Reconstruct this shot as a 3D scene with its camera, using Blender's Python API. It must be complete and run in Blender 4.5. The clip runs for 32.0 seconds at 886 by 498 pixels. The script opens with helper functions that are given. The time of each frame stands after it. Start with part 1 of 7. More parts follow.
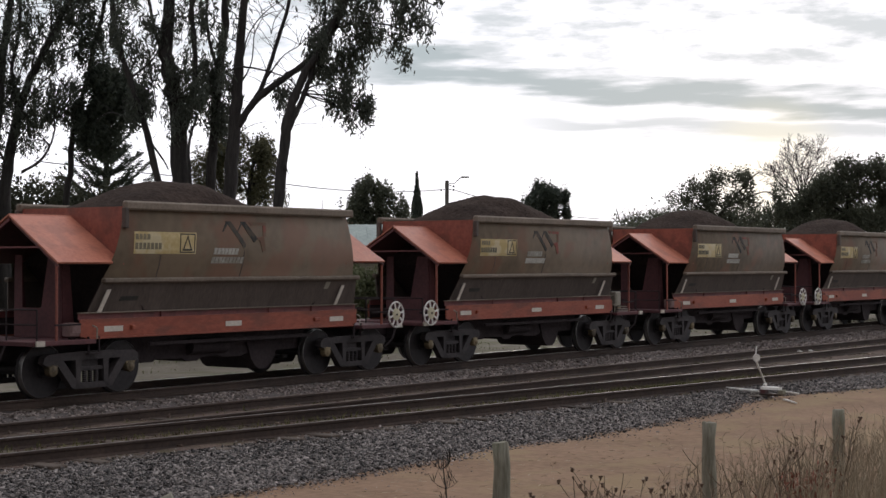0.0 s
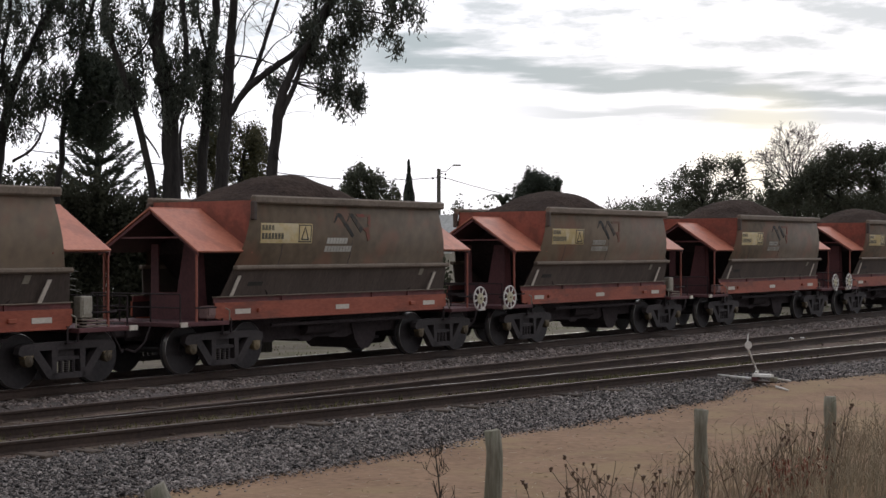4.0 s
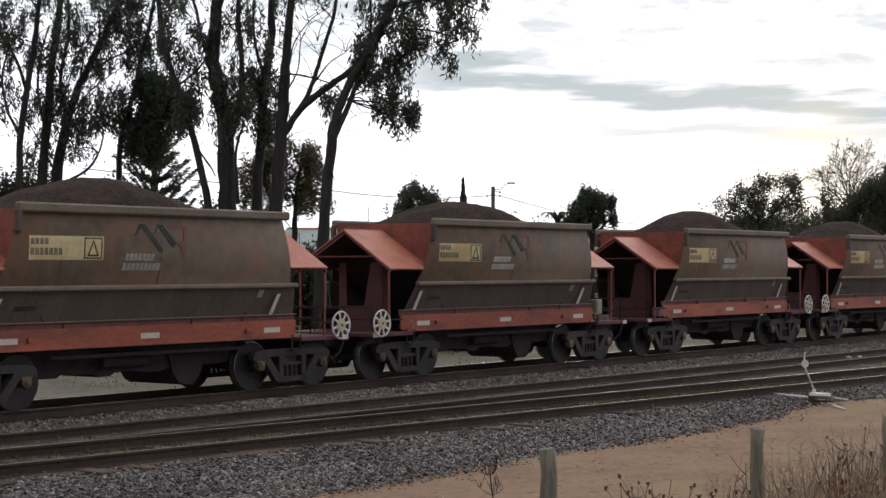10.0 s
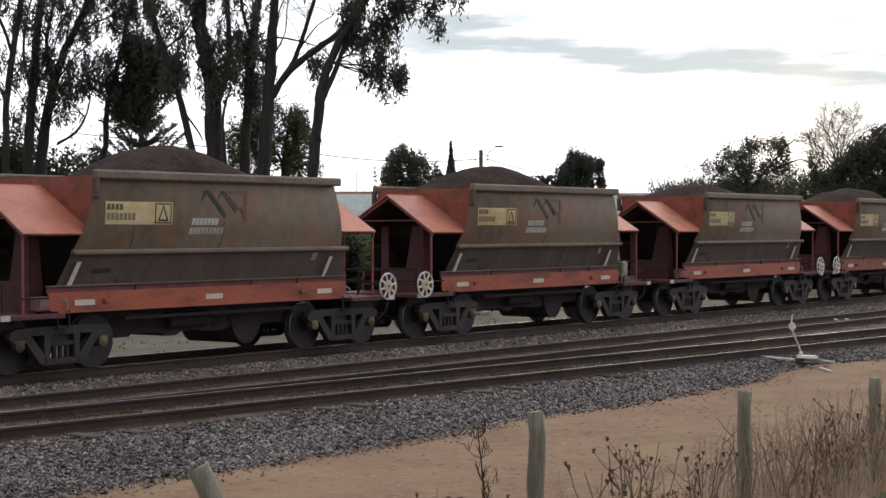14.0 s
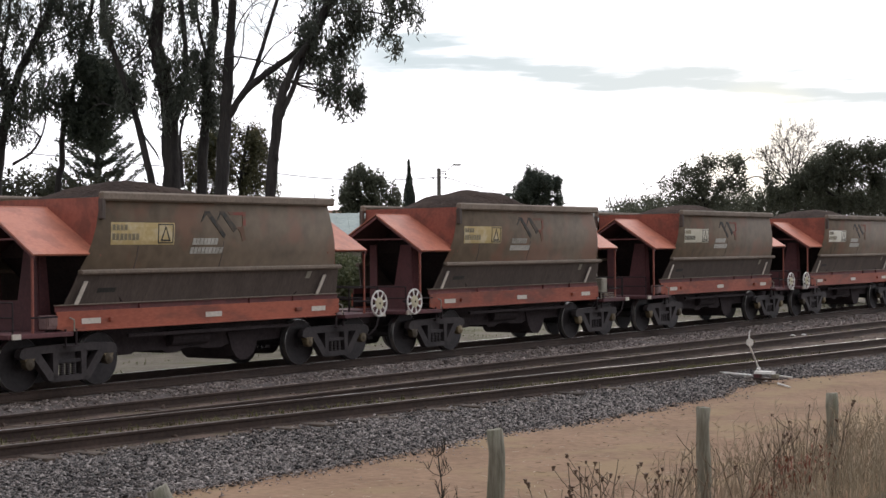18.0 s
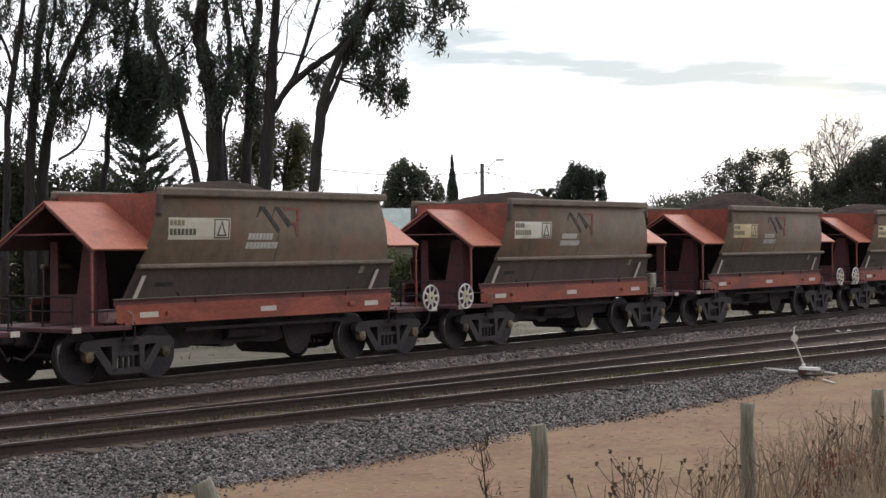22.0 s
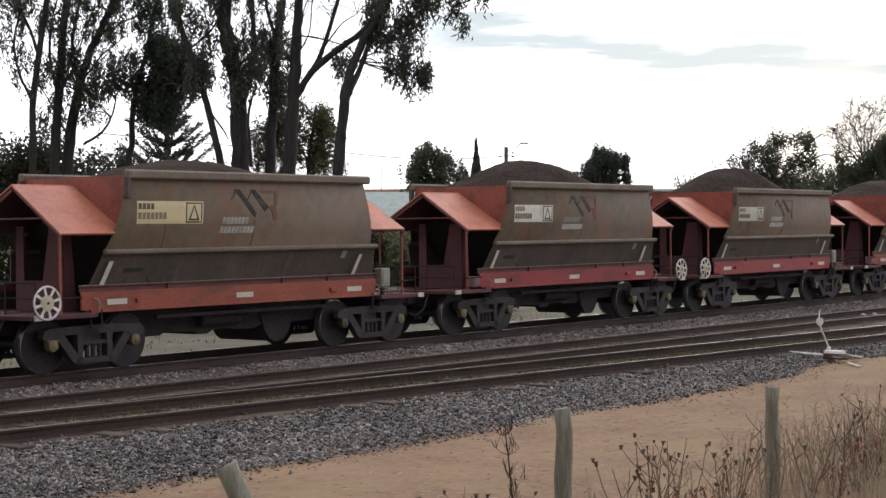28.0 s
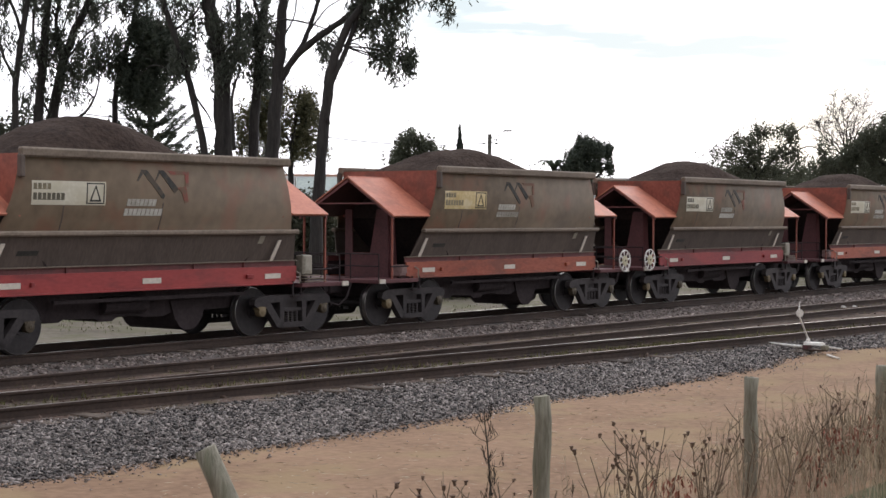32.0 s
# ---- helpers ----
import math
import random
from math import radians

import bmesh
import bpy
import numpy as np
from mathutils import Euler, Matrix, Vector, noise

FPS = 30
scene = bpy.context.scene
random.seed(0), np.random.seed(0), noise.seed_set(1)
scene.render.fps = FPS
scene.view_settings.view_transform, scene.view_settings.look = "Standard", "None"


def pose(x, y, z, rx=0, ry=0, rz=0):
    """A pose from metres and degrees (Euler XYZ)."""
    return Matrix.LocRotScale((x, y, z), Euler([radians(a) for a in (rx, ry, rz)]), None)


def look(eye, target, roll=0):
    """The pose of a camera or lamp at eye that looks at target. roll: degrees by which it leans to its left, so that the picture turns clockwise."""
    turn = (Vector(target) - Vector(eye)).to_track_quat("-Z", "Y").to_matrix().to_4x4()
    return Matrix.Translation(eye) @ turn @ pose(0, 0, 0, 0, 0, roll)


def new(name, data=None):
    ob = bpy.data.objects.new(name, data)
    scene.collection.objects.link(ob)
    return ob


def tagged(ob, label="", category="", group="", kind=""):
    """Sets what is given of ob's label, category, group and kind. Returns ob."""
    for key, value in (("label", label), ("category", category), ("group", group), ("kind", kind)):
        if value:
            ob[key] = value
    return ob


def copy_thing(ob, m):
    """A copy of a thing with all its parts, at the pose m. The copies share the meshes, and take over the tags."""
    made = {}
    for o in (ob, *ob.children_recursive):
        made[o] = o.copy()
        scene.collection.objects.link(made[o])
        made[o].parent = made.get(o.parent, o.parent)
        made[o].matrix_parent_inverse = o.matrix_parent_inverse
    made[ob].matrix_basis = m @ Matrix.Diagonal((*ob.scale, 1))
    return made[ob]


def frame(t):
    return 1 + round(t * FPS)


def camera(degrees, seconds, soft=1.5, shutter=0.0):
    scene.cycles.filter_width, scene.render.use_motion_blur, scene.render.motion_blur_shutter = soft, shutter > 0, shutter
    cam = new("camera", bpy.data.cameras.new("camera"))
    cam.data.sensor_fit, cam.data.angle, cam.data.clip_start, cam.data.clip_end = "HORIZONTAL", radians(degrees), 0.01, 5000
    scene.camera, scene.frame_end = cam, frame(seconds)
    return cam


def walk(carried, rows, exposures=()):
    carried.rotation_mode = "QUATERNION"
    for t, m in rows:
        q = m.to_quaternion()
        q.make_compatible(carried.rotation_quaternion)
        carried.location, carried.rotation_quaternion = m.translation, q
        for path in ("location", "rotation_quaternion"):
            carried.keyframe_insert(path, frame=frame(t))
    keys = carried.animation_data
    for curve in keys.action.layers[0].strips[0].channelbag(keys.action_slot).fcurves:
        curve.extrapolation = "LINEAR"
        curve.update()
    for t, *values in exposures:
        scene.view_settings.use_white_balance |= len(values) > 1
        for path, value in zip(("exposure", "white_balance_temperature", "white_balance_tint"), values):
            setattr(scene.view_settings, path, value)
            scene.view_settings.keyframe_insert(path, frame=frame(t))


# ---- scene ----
# The rails run along x, the ground away from the standpoint along y; rail heads lie at z = 0.
EYE = (0.0, 0.0, 2.28)
cam = camera(30.09, 32.0, soft=1.5)

# seconds, then tilt, lean and heading in degrees: the camera sways at one spot
PATH = [
    (0.0, 90.481, -0.000, -55.241),
    (0.5, 90.431, 0.055, -55.238),
    (1.0, 90.472, 0.055, -55.272),
    (1.5, 90.505, 0.071, -55.764),
    (2.0, 90.630, 0.113, -55.956),
    (2.5, 90.649, 0.069, -55.615),
    (3.0, 90.843, 0.010, -55.374),
    (3.5, 90.878, -0.054, -55.375),
    (3.6, 90.740, -0.017, -55.340),
    (3.7, 90.560, 0.021, -55.380),
    (3.8, 90.310, 0.058, -55.390),
    (3.9, 90.140, 0.096, -55.510),
    (4.0, 90.070, 0.133, -55.520),
    (4.1, 90.000, 0.095, -55.690),
    (4.2, 90.050, 0.057, -55.760),
    (4.3, 90.050, 0.019, -55.830),
    (4.4, 90.050, -0.019, -55.900),
    (4.5, 90.250, -0.057, -56.706),
    (6.5, 90.515, 0.498, -56.567),
    (7.0, 90.645, 0.513, -56.386),
    (7.5, 90.625, 0.524, -55.986),
    (8.0, 90.633, 0.418, -55.420),
    (8.5, 90.710, 0.486, -54.709),
    (9.0, 90.702, 0.325, -54.285),
    (9.5, 90.709, 0.218, -53.691),
    (10.0, 90.694, 0.120, -53.632),
    (10.5, 90.568, 0.078, -53.713),
    (11.0, 90.444, 0.098, -54.021),
    (11.5, 90.310, 0.153, -54.298),
    (12.0, 90.205, 0.139, -54.403),
    (12.5, 90.011, 0.180, -54.507),
    (13.0, 89.751, 0.184, -54.411),
    (13.5, 89.529, 0.187, -54.219),
    (14.0, 89.429, 0.239, -54.049),
    (14.5, 89.544, 0.341, -54.400),
    (15.0, 89.660, 0.323, -55.025),
    (15.5, 89.879, 0.244, -55.377),
    (17.5, 89.976, 0.456, -56.089),
    (18.0, 90.057, 0.589, -55.495),
    (18.5, 90.159, 0.586, -55.018),
    (19.0, 90.165, 0.524, -55.006),
    (19.5, 90.166, 0.513, -55.151),
    (20.0, 90.166, 0.464, -55.159),
    (20.5, 89.928, 0.595, -54.708),
    (21.0, 89.870, 0.669, -54.054),
    (21.5, 89.904, 0.624, -53.883),
    (22.0, 89.903, 0.553, -53.994),
    (22.5, 89.819, 0.590, -54.109),
    (23.0, 89.899, 0.497, -54.570),
    (23.5, 90.101, 0.501, -54.892),
    (24.0, 90.049, 0.431, -54.777),
    (24.5, 89.845, 0.443, -54.805),
    (26.5, 89.502, 0.506, -54.631),
    (27.0, 89.352, 0.532, -54.433),
    (27.5, 89.343, 0.659, -53.741),
    (28.0, 89.342, 0.630, -53.155),
    (28.5, 89.422, 0.585, -52.700),
    (29.0, 89.481, 0.637, -52.662),
    (29.5, 89.695, 0.595, -52.691),
    (29.6, 89.690, 0.603, -52.680),
    (29.7, 89.590, 0.611, -52.680),
    (29.8, 89.360, 0.618, -52.730),
    (29.9, 89.220, 0.626, -52.910),
    (30.0, 88.910, 0.634, -53.196),
    (30.1, 88.530, 0.539, -52.730),
    (30.2, 88.020, 0.444, -53.290),
    (30.3, 87.360, 0.350, -53.620),
    (30.4, 87.920, 0.255, -54.420),
    (30.5, 88.497, 0.160, -54.151),
    (30.6, 88.840, 0.114, -54.280),
    (30.7, 89.360, 0.067, -54.320),
    (30.8, 89.690, 0.021, -54.320),
    (30.9, 89.850, -0.026, -54.260),
    (31.0, 89.956, -0.072, -54.202),
    (31.1, 89.930, -0.111, -54.190),
    (31.2, 89.390, -0.151, -54.070),
    (31.3, 89.090, -0.190, -54.030),
    (31.4, 89.030, -0.230, -53.980),
    (31.5, 89.183, -0.269, -53.966),
    (31.6, 89.220, -0.262, -53.920),
    (31.7, 89.250, -0.255, -53.940),
    (31.8, 89.100, -0.248, -53.900),
    (31.9, 89.000, -0.241, -53.820),
    (32.0, 88.865, -0.234, -53.769),
]
walk(cam, [(t, pose(*EYE, a, b, c)) for t, a, b, c in PATH],
     exposures=[(t, e, 6520, 15) for t, e in ((0.0, -0.06), (9.0, 0.07), (13.0, 0.26), (15.5, 0.40), (19.0, 0.46), (28.0, 0.52), (32.0, 0.68))])

# ---- daylight: a pale overcast morning, the low sun behind the cloud ahead and to the right ----
HEAD = radians(-55.24)
AHEAD = Vector((-math.sin(HEAD), math.cos(HEAD), 0))
ASIDE = Vector((math.cos(HEAD), math.sin(HEAD), 0))
UP = Vector((0, 0, 1))


def spot(side, height, depth):
    """A place by metres sideways, height over the rails and metres ahead of the standpoint."""
    v = ASIDE * side + AHEAD * depth
    return Vector((v.x, v.y, height))


def build_world():
    w = bpy.data.worlds.new("sky")
    scene.world = w
    w.use_nodes = True
    nt = w.node_tree
    nt.nodes.clear()
    N, LK = nt.nodes.new, nt.links.new

    def math_node(op, a, b=None, clamp=False):
        n = N("ShaderNodeMath")
        n.operation, n.use_clamp = op, clamp
        for i, v in enumerate((a, b)):
            if v is None:
                continue
            if isinstance(v, (int, float)):
                n.inputs[i].default_value = v
            else:
                LK(v, n.inputs[i])
        return n.outputs[0]

    def ramp(v, lo, hi):
        n = N("ShaderNodeMapRange")
        n.interpolation_type = "SMOOTHSTEP"
        LK(v, n.inputs[0])
        n.inputs[1].default_value, n.inputs[2].default_value = lo, hi
        return n.outputs[0]

    out, bg = N("ShaderNodeOutputWorld"), N("ShaderNodeBackground")
    sky = N("ShaderNodeTexSky")
    sky.sky_type, sky.sun_disc = "NISHITA", False
    sky.sun_elevation, sky.sun_rotation = radians(7), SUN_TURN
    sky.dust_density = 2.5
    blue = N("ShaderNodeVectorMath")
    blue.operation = "SCALE"
    LK(sky.outputs[0], blue.inputs[0])
    blue.inputs[3].default_value = 0.11
    co = N("ShaderNodeTexCoord")
    d = co.outputs["Generated"]
    sep = N("ShaderNodeSeparateXYZ")
    LK(d, sep.inputs[0])
    # thin cloud, drawn out into long flat streaks
    mp = N("ShaderNodeMapping")
    mp.inputs["Rotation"].default_value = (0, 0, -HEAD)
    mp.inputs["Scale"].default_value = (3.2, 3.2, 24)
    LK(d, mp.inputs[0])
    n1 = N("ShaderNodeTexNoise")
    n1.inputs["Scale"].default_value, n1.inputs["Detail"].default_value, n1.inputs["Roughness"].default_value = 1.25, 7, 0.58
    LK(mp.outputs[0], n1.inputs["Vector"])
    n2 = N("ShaderNodeTexNoise")
    n2.inputs["Scale"].default_value, n2.inputs["Detail"].default_value = 5.5, 5
    LK(mp.outputs[0], n2.inputs["Vector"])

    def streak(normal, half, wob):
        dot = N("ShaderNodeVectorMath")
        dot.operation = "DOT_PRODUCT"
        LK(d, dot.inputs[0])
        dot.inputs[1].default_value = normal
        off = math_node("ADD", dot.outputs["Value"], math_node("MULTIPLY", math_node("SUBTRACT", n1.outputs[0], 0.5), wob))
        off = math_node("ADD", off, math_node("MULTIPLY", math_node("SUBTRACT", n2.outputs[0], 0.5), wob * 0.75))
        near = ramp(math_node("ABSOLUTE", off), half, half * 0.15)
        return near

    def bank(side_lo, side_hi):
        dot = N("ShaderNodeVectorMath")
        dot.operation = "DOT_PRODUCT"
        LK(d, dot.inputs[0])
        dot.inputs[1].default_value = ASIDE
        return ramp(dot.outputs["Value"], side_lo, side_hi)

    ahead = N("ShaderNodeVectorMath")
    ahead.operation = "DOT_PRODUCT"
    LK(d, ahead.inputs[0])
    ahead.inputs[1].default_value = AHEAD
    front = ramp(ahead.outputs["Value"], 0.1, 0.6)
    s1 = math_node("MULTIPLY", streak(STREAKS[0], 0.017, 0.046), bank(-0.10, -0.02))
    s2 = math_node("MULTIPLY", streak(STREAKS[1], 0.008, 0.022), bank(-0.01, 0.10))
    s2 = math_node("MULTIPLY", s2, 0.7)
    s3 = math_node("MULTIPLY", streak(STREAKS[2], 0.016, 0.05), bank(0.0, 0.12))
    s3 = math_node("MULTIPLY", s3, 0.2)
    # small broken puffs above the long streak
    n3 = N("ShaderNodeTexNoise")
    n3.inputs["Scale"].default_value, n3.inputs["Detail"].default_value, n3.inputs["Roughness"].default_value = 1.0, 6, 0.6
    mp3 = N("ShaderNodeMapping")
    mp3.inputs["Rotation"].default_value = (0, radians(-7), -HEAD)
    mp3.inputs["Scale"].default_value = (15, 15, 62)
    LK(d, mp3.inputs[0])
    LK(mp3.outputs[0], n3.inputs["Vector"])
    puffs = math_node("MULTIPLY", ramp(n3.outputs[0], 0.42, 0.66), ramp(sep.outputs[2], 0.085, 0.125))
    s3 = math_node("MAXIMUM", s3, math_node("MULTIPLY", puffs, 0.75))
    st = math_node("MULTIPLY", math_node("MAXIMUM", math_node("MAXIMUM", s1, s2), s3), front)
    high = ramp(sep.outputs[2], 0.085, 0.19)
    broad = math_node("MULTIPLY", ramp(n1.outputs[0], 0.42, 0.62), high)
    grey = math_node("MAXIMUM", math_node("MULTIPLY", st, 1.0), math_node("MULTIPLY", broad, 0.5), True)
    mixc = N("ShaderNodeMix")
    mixc.data_type = "RGBA"
    LK(grey, mixc.inputs[0])
    mixc.inputs[6].default_value = (0.97, 1.0, 1.045, 1)
    mixc.inputs[7].default_value = (0.355, 0.435, 0.465, 1)
    # the cloud is brighter towards the hidden sun and duller behind the standpoint
    sun = N("ShaderNodeVectorMath")
    sun.operation = "DOT_PRODUCT"
    LK(d, sun.inputs[0])
    sun.inputs[1].default_value = SUN_WAY
    glow = ramp(sun.outputs["Value"], -0.6, 0.95)
    bright = math_node("ADD", math_node("MULTIPLY", glow, 0.86), 0.41)
    bright = math_node("MULTIPLY", bright, math_node("ADD", math_node("MULTIPLY", ramp(sep.outputs[2], 0.25, 0.95), 0.38), 1.0))
    warm = ramp(sun.outputs["Value"], 0.9985, 1.0)
    lit = N("ShaderNodeVectorMath")
    lit.operation = "SCALE"
    LK(mixc.outputs[2], lit.inputs[0])
    LK(bright, lit.inputs[3])
    tint = N("ShaderNodeMix")
    tint.data_type = "RGBA"
    LK(math_node("MULTIPLY", warm, 0.42), tint.inputs[0])
    LK(lit.outputs[0], tint.inputs[6])
    tint.inputs[7].default_value = (1.10, 1.04, 0.72, 1)
    cover = N("ShaderNodeMix")
    cover.data_type = "RGBA"
    cover.inputs[0].default_value = 0.985
    LK(blue.outputs[0], cover.inputs[6])
    LK(tint.outputs[2], cover.inputs[7])
    LK(cover.outputs[2], bg.inputs[0])
    bg.inputs[1].default_value = 1.0
    LK(bg.outputs[0], out.inputs[0])


SUN_WAY = (ASIDE * 0.194 + AHEAD * 0.98 + UP * 0.05).normalized()
SUN_TURN = math.atan2(SUN_WAY.x, SUN_WAY.y)
STREAKS = [
    (0.0404, 0.1487, -0.9881),
    (0.0524, 0.0752, -0.9958),
    (0.0810, 0.1565, -0.9844),
]
build_world()
sun_lamp = new("sun", bpy.data.lights.new("sun", "SUN"))
sun_lamp.data.energy, sun_lamp.data.angle, sun_lamp.data.color = 0.5, radians(25), (1.0, 0.93, 0.82)
sun_lamp.matrix_world = look((0, 0, 60), Vector((0, 0, 60)) - Vector((SUN_WAY.x, SUN_WAY.y, 0.28)))


# ---- materials ----
def mat(name, dark, light, rough=0.8, metal=0.0, fine=30.0, broad=1.5, bump=0.3, size=0.01, spots=None, amount=0.5, low=0.35, high=0.65,
        stretch=(1, 1, 1), by_object=0.0, by_island=0.0, gloss=None, sheer=0.0):
    """A two-scale surface: dark and light mixed by fine grain and broad stains, with relief; spots: a third colour in blotches."""
    m = bpy.data.materials.new(name)
    m.use_nodes = True
    nt = m.node_tree
    N, LK = nt.nodes.new, nt.links.new
    b = nt.nodes["Principled BSDF"]
    b.inputs["Roughness"].default_value, b.inputs["Metallic"].default_value = rough, metal
    b.inputs["Specular IOR Level"].default_value = gloss if gloss is not None else (0.2 if rough >= 0.8 else 0.4)
    co, mp = N("ShaderNodeTexCoord"), N("ShaderNodeMapping")
    mp.inputs["Scale"].default_value = stretch
    LK(co.outputs["Object"], mp.inputs[0])
    vec = mp.outputs[0]
    if by_object:
        info, add = N("ShaderNodeObjectInfo"), N("ShaderNodeVectorMath")
        sc = N("ShaderNodeMath")
        sc.operation = "MULTIPLY"
        sc.inputs[1].default_value = 40
        LK(info.outputs["Random"], sc.inputs[0])
        LK(mp.outputs[0], add.inputs[0])
        LK(sc.outputs[0], add.inputs[1])
        vec = add.outputs[0]
    f, g = N("ShaderNodeTexNoise"), N("ShaderNodeTexNoise")
    f.inputs["Scale"].default_value, f.inputs["Detail"].default_value = fine, 6
    g.inputs["Scale"].default_value, g.inputs["Detail"].default_value, g.inputs["Roughness"].default_value = broad, 5, 0.6
    LK(vec, f.inputs["Vector"])
    LK(vec, g.inputs["Vector"])
    mix = N("ShaderNodeMath")
    mix.operation = "MULTIPLY_ADD"
    LK(f.outputs[0], mix.inputs[0])
    mix.inputs[1].default_value = 0.45
    half = N("ShaderNodeMath")
    half.operation = "MULTIPLY"
    LK(g.outputs[0], half.inputs[0])
    half.inputs[1].default_value = 0.55
    LK(half.outputs[0], mix.inputs[2])
    fac = mix.outputs[0]
    if by_island or by_object:
        src = N("ShaderNodeNewGeometry").outputs["Random Per Island"] if by_island else info.outputs["Random"]
        sh = N("ShaderNodeMath")
        sh.operation = "MULTIPLY_ADD"
        LK(src, sh.inputs[0])
        k = by_island or by_object
        sh.inputs[1].default_value = k
        off = N("ShaderNodeMath")
        off.operation = "SUBTRACT"
        LK(fac, off.inputs[0])
        off.inputs[1].default_value = k / 2
        LK(off.outputs[0], sh.inputs[2])
        fac = sh.outputs[0]
    rm = N("ShaderNodeMapRange")
    LK(fac, rm.inputs[0])
    rm.inputs[1].default_value, rm.inputs[2].default_value = low, high
    c = N("ShaderNodeMix")
    c.data_type = "RGBA"
    LK(rm.outputs[0], c.inputs[0])
    c.inputs[6].default_value, c.inputs[7].default_value = (*dark, 1), (*light, 1)
    col = c.outputs[2]
    if spots:
        s = N("ShaderNodeTexNoise")
        s.inputs["Scale"].default_value, s.inputs["Detail"].default_value = broad * 2.3, 7
        LK(vec, s.inputs["Vector"])
        sm = N("ShaderNodeMapRange")
        LK(s.outputs[0], sm.inputs[0])
        sm.inputs[1].default_value, sm.inputs[2].default_value, sm.inputs[4].default_value = 0.5, 0.62, amount
        c2 = N("ShaderNodeMix")
        c2.data_type = "RGBA"
        LK(sm.outputs[0], c2.inputs[0])
        LK(col, c2.inputs[6])
        c2.inputs[7].default_value = (*spots, 1)
        col = c2.outputs[2]
    LK(col, b.inputs["Base Color"])
    if sheer:
        # thin leaves let light through
        tr, both = N("ShaderNodeBsdfTranslucent"), N("ShaderNodeMixShader")
        LK(col, tr.inputs["Color"])
        both.inputs[0].default_value = sheer
        LK(b.outputs[0], both.inputs[1])
        LK(tr.outputs[0], both.inputs[2])
        LK(both.outputs[0], nt.nodes["Material Output"].inputs["Surface"])
    if bump:
        bp = N("ShaderNodeBump")
        bp.inputs["Strength"].default_value, bp.inputs["Distance"].default_value = bump, size
        LK(f.outputs[0], bp.inputs["Height"])
        LK(bp.outputs[0], b.inputs["Normal"])
    return m


# ---- mesh tools ----
def shell(name, bm, material, smooth=False):
    me = bpy.data.meshes.new(name)
    bmesh.ops.recalc_face_normals(bm, faces=bm.faces)
    bm.to_mesh(me)
    bm.free()
    me.materials.append(material)
    if smooth:
        for p in me.polygons:
            p.use_smooth = True
    return me


def part(name, bm, material, parent, label="", at=None, smooth=False):
    ob = new(name, shell(name, bm, material, smooth))
    ob.parent = parent
    if at is not None:
        ob.matrix_basis = at
    if label:
        ob["label"] = label
    return ob


def thing(name, label, category, group="", kind="", at=None):
    ob = new(name)
    ob.empty_display_size = 0.2
    if at is not None:
        ob.matrix_basis = at
    return tagged(ob, label, category, group, kind)


def box(bm, x0, x1, y0, y1, z0, z1, bevel=0.0):
    made = bmesh.ops.create_cube(bm, size=1.0, matrix=Matrix.LocRotScale(((x0 + x1) / 2, (y0 + y1) / 2, (z0 + z1) / 2), None, (x1 - x0, y1 - y0, z1 - z0)))
    if bevel:
        es = list({e for v in made["verts"] for e in v.link_edges})
        bmesh.ops.bevel(bm, geom=es, offset=bevel, segments=1, affect="EDGES")
    return bm


def rod(bm, a, b, r0, r1=None, seg=8):
    a, b = Vector(a), Vector(b)
    turn = (b - a).to_track_quat("Z", "Y").to_matrix().to_4x4()
    bmesh.ops.create_cone(bm, cap_ends=True, segments=seg, radius1=r0, radius2=r0 if r1 is None else r1, depth=(b - a).length,
                          matrix=Matrix.Translation((a + b) / 2) @ turn)
    return bm


def prism(bm, outline, y0, y1):
    """Outline of (x, z) points drawn out from y0 to y1."""
    lo = [bm.verts.new((x, y0, z)) for x, z in outline]
    hi = [bm.verts.new((x, y1, z)) for x, z in outline]
    bm.faces.new(lo)
    bm.faces.new(hi[::-1])
    n = len(lo)
    for i in range(n):
        bm.faces.new((lo[i], hi[i], hi[(i + 1) % n], lo[(i + 1) % n]))
    return bm


def plate(bm, corners, thick):
    """A flat sheet through four corners, thickened along its normal."""
    c = [Vector(p) for p in corners]
    n = (c[1] - c[0]).cross(c[2] - c[0]).normalized() * thick
    a, b = [bm.verts.new(p) for p in c], [bm.verts.new(p + n) for p in c]
    bm.faces.new(a)
    bm.faces.new(b[::-1])
    k = len(c)
    for i in range(k):
        bm.faces.new((a[i], b[i], b[(i + 1) % k], a[(i + 1) % k]))
    return bm


def lathe(bm, profile, axis="y", seg=24, at=(0, 0, 0)):
    """Profile of (radius, along) points spun round an axis."""
    rings = []
    for r, h in profile:
        ring = []
        for i in range(seg):
            a = 2 * math.pi * i / seg
            p = (r * math.cos(a), h, r * math.sin(a)) if axis == "y" else (r * math.cos(a), r * math.sin(a), h)
            ring.append(bm.verts.new(Vector(p) + Vector(at)))
        rings.append(ring)
    for a, b in zip(rings, rings[1:]):
        for i in range(seg):
            bm.faces.new((a[i], a[(i + 1) % seg], b[(i + 1) % seg], b[i]))
    bm.faces.new(rings[0])
    bm.faces.new(rings[-1][::-1])
    return bm


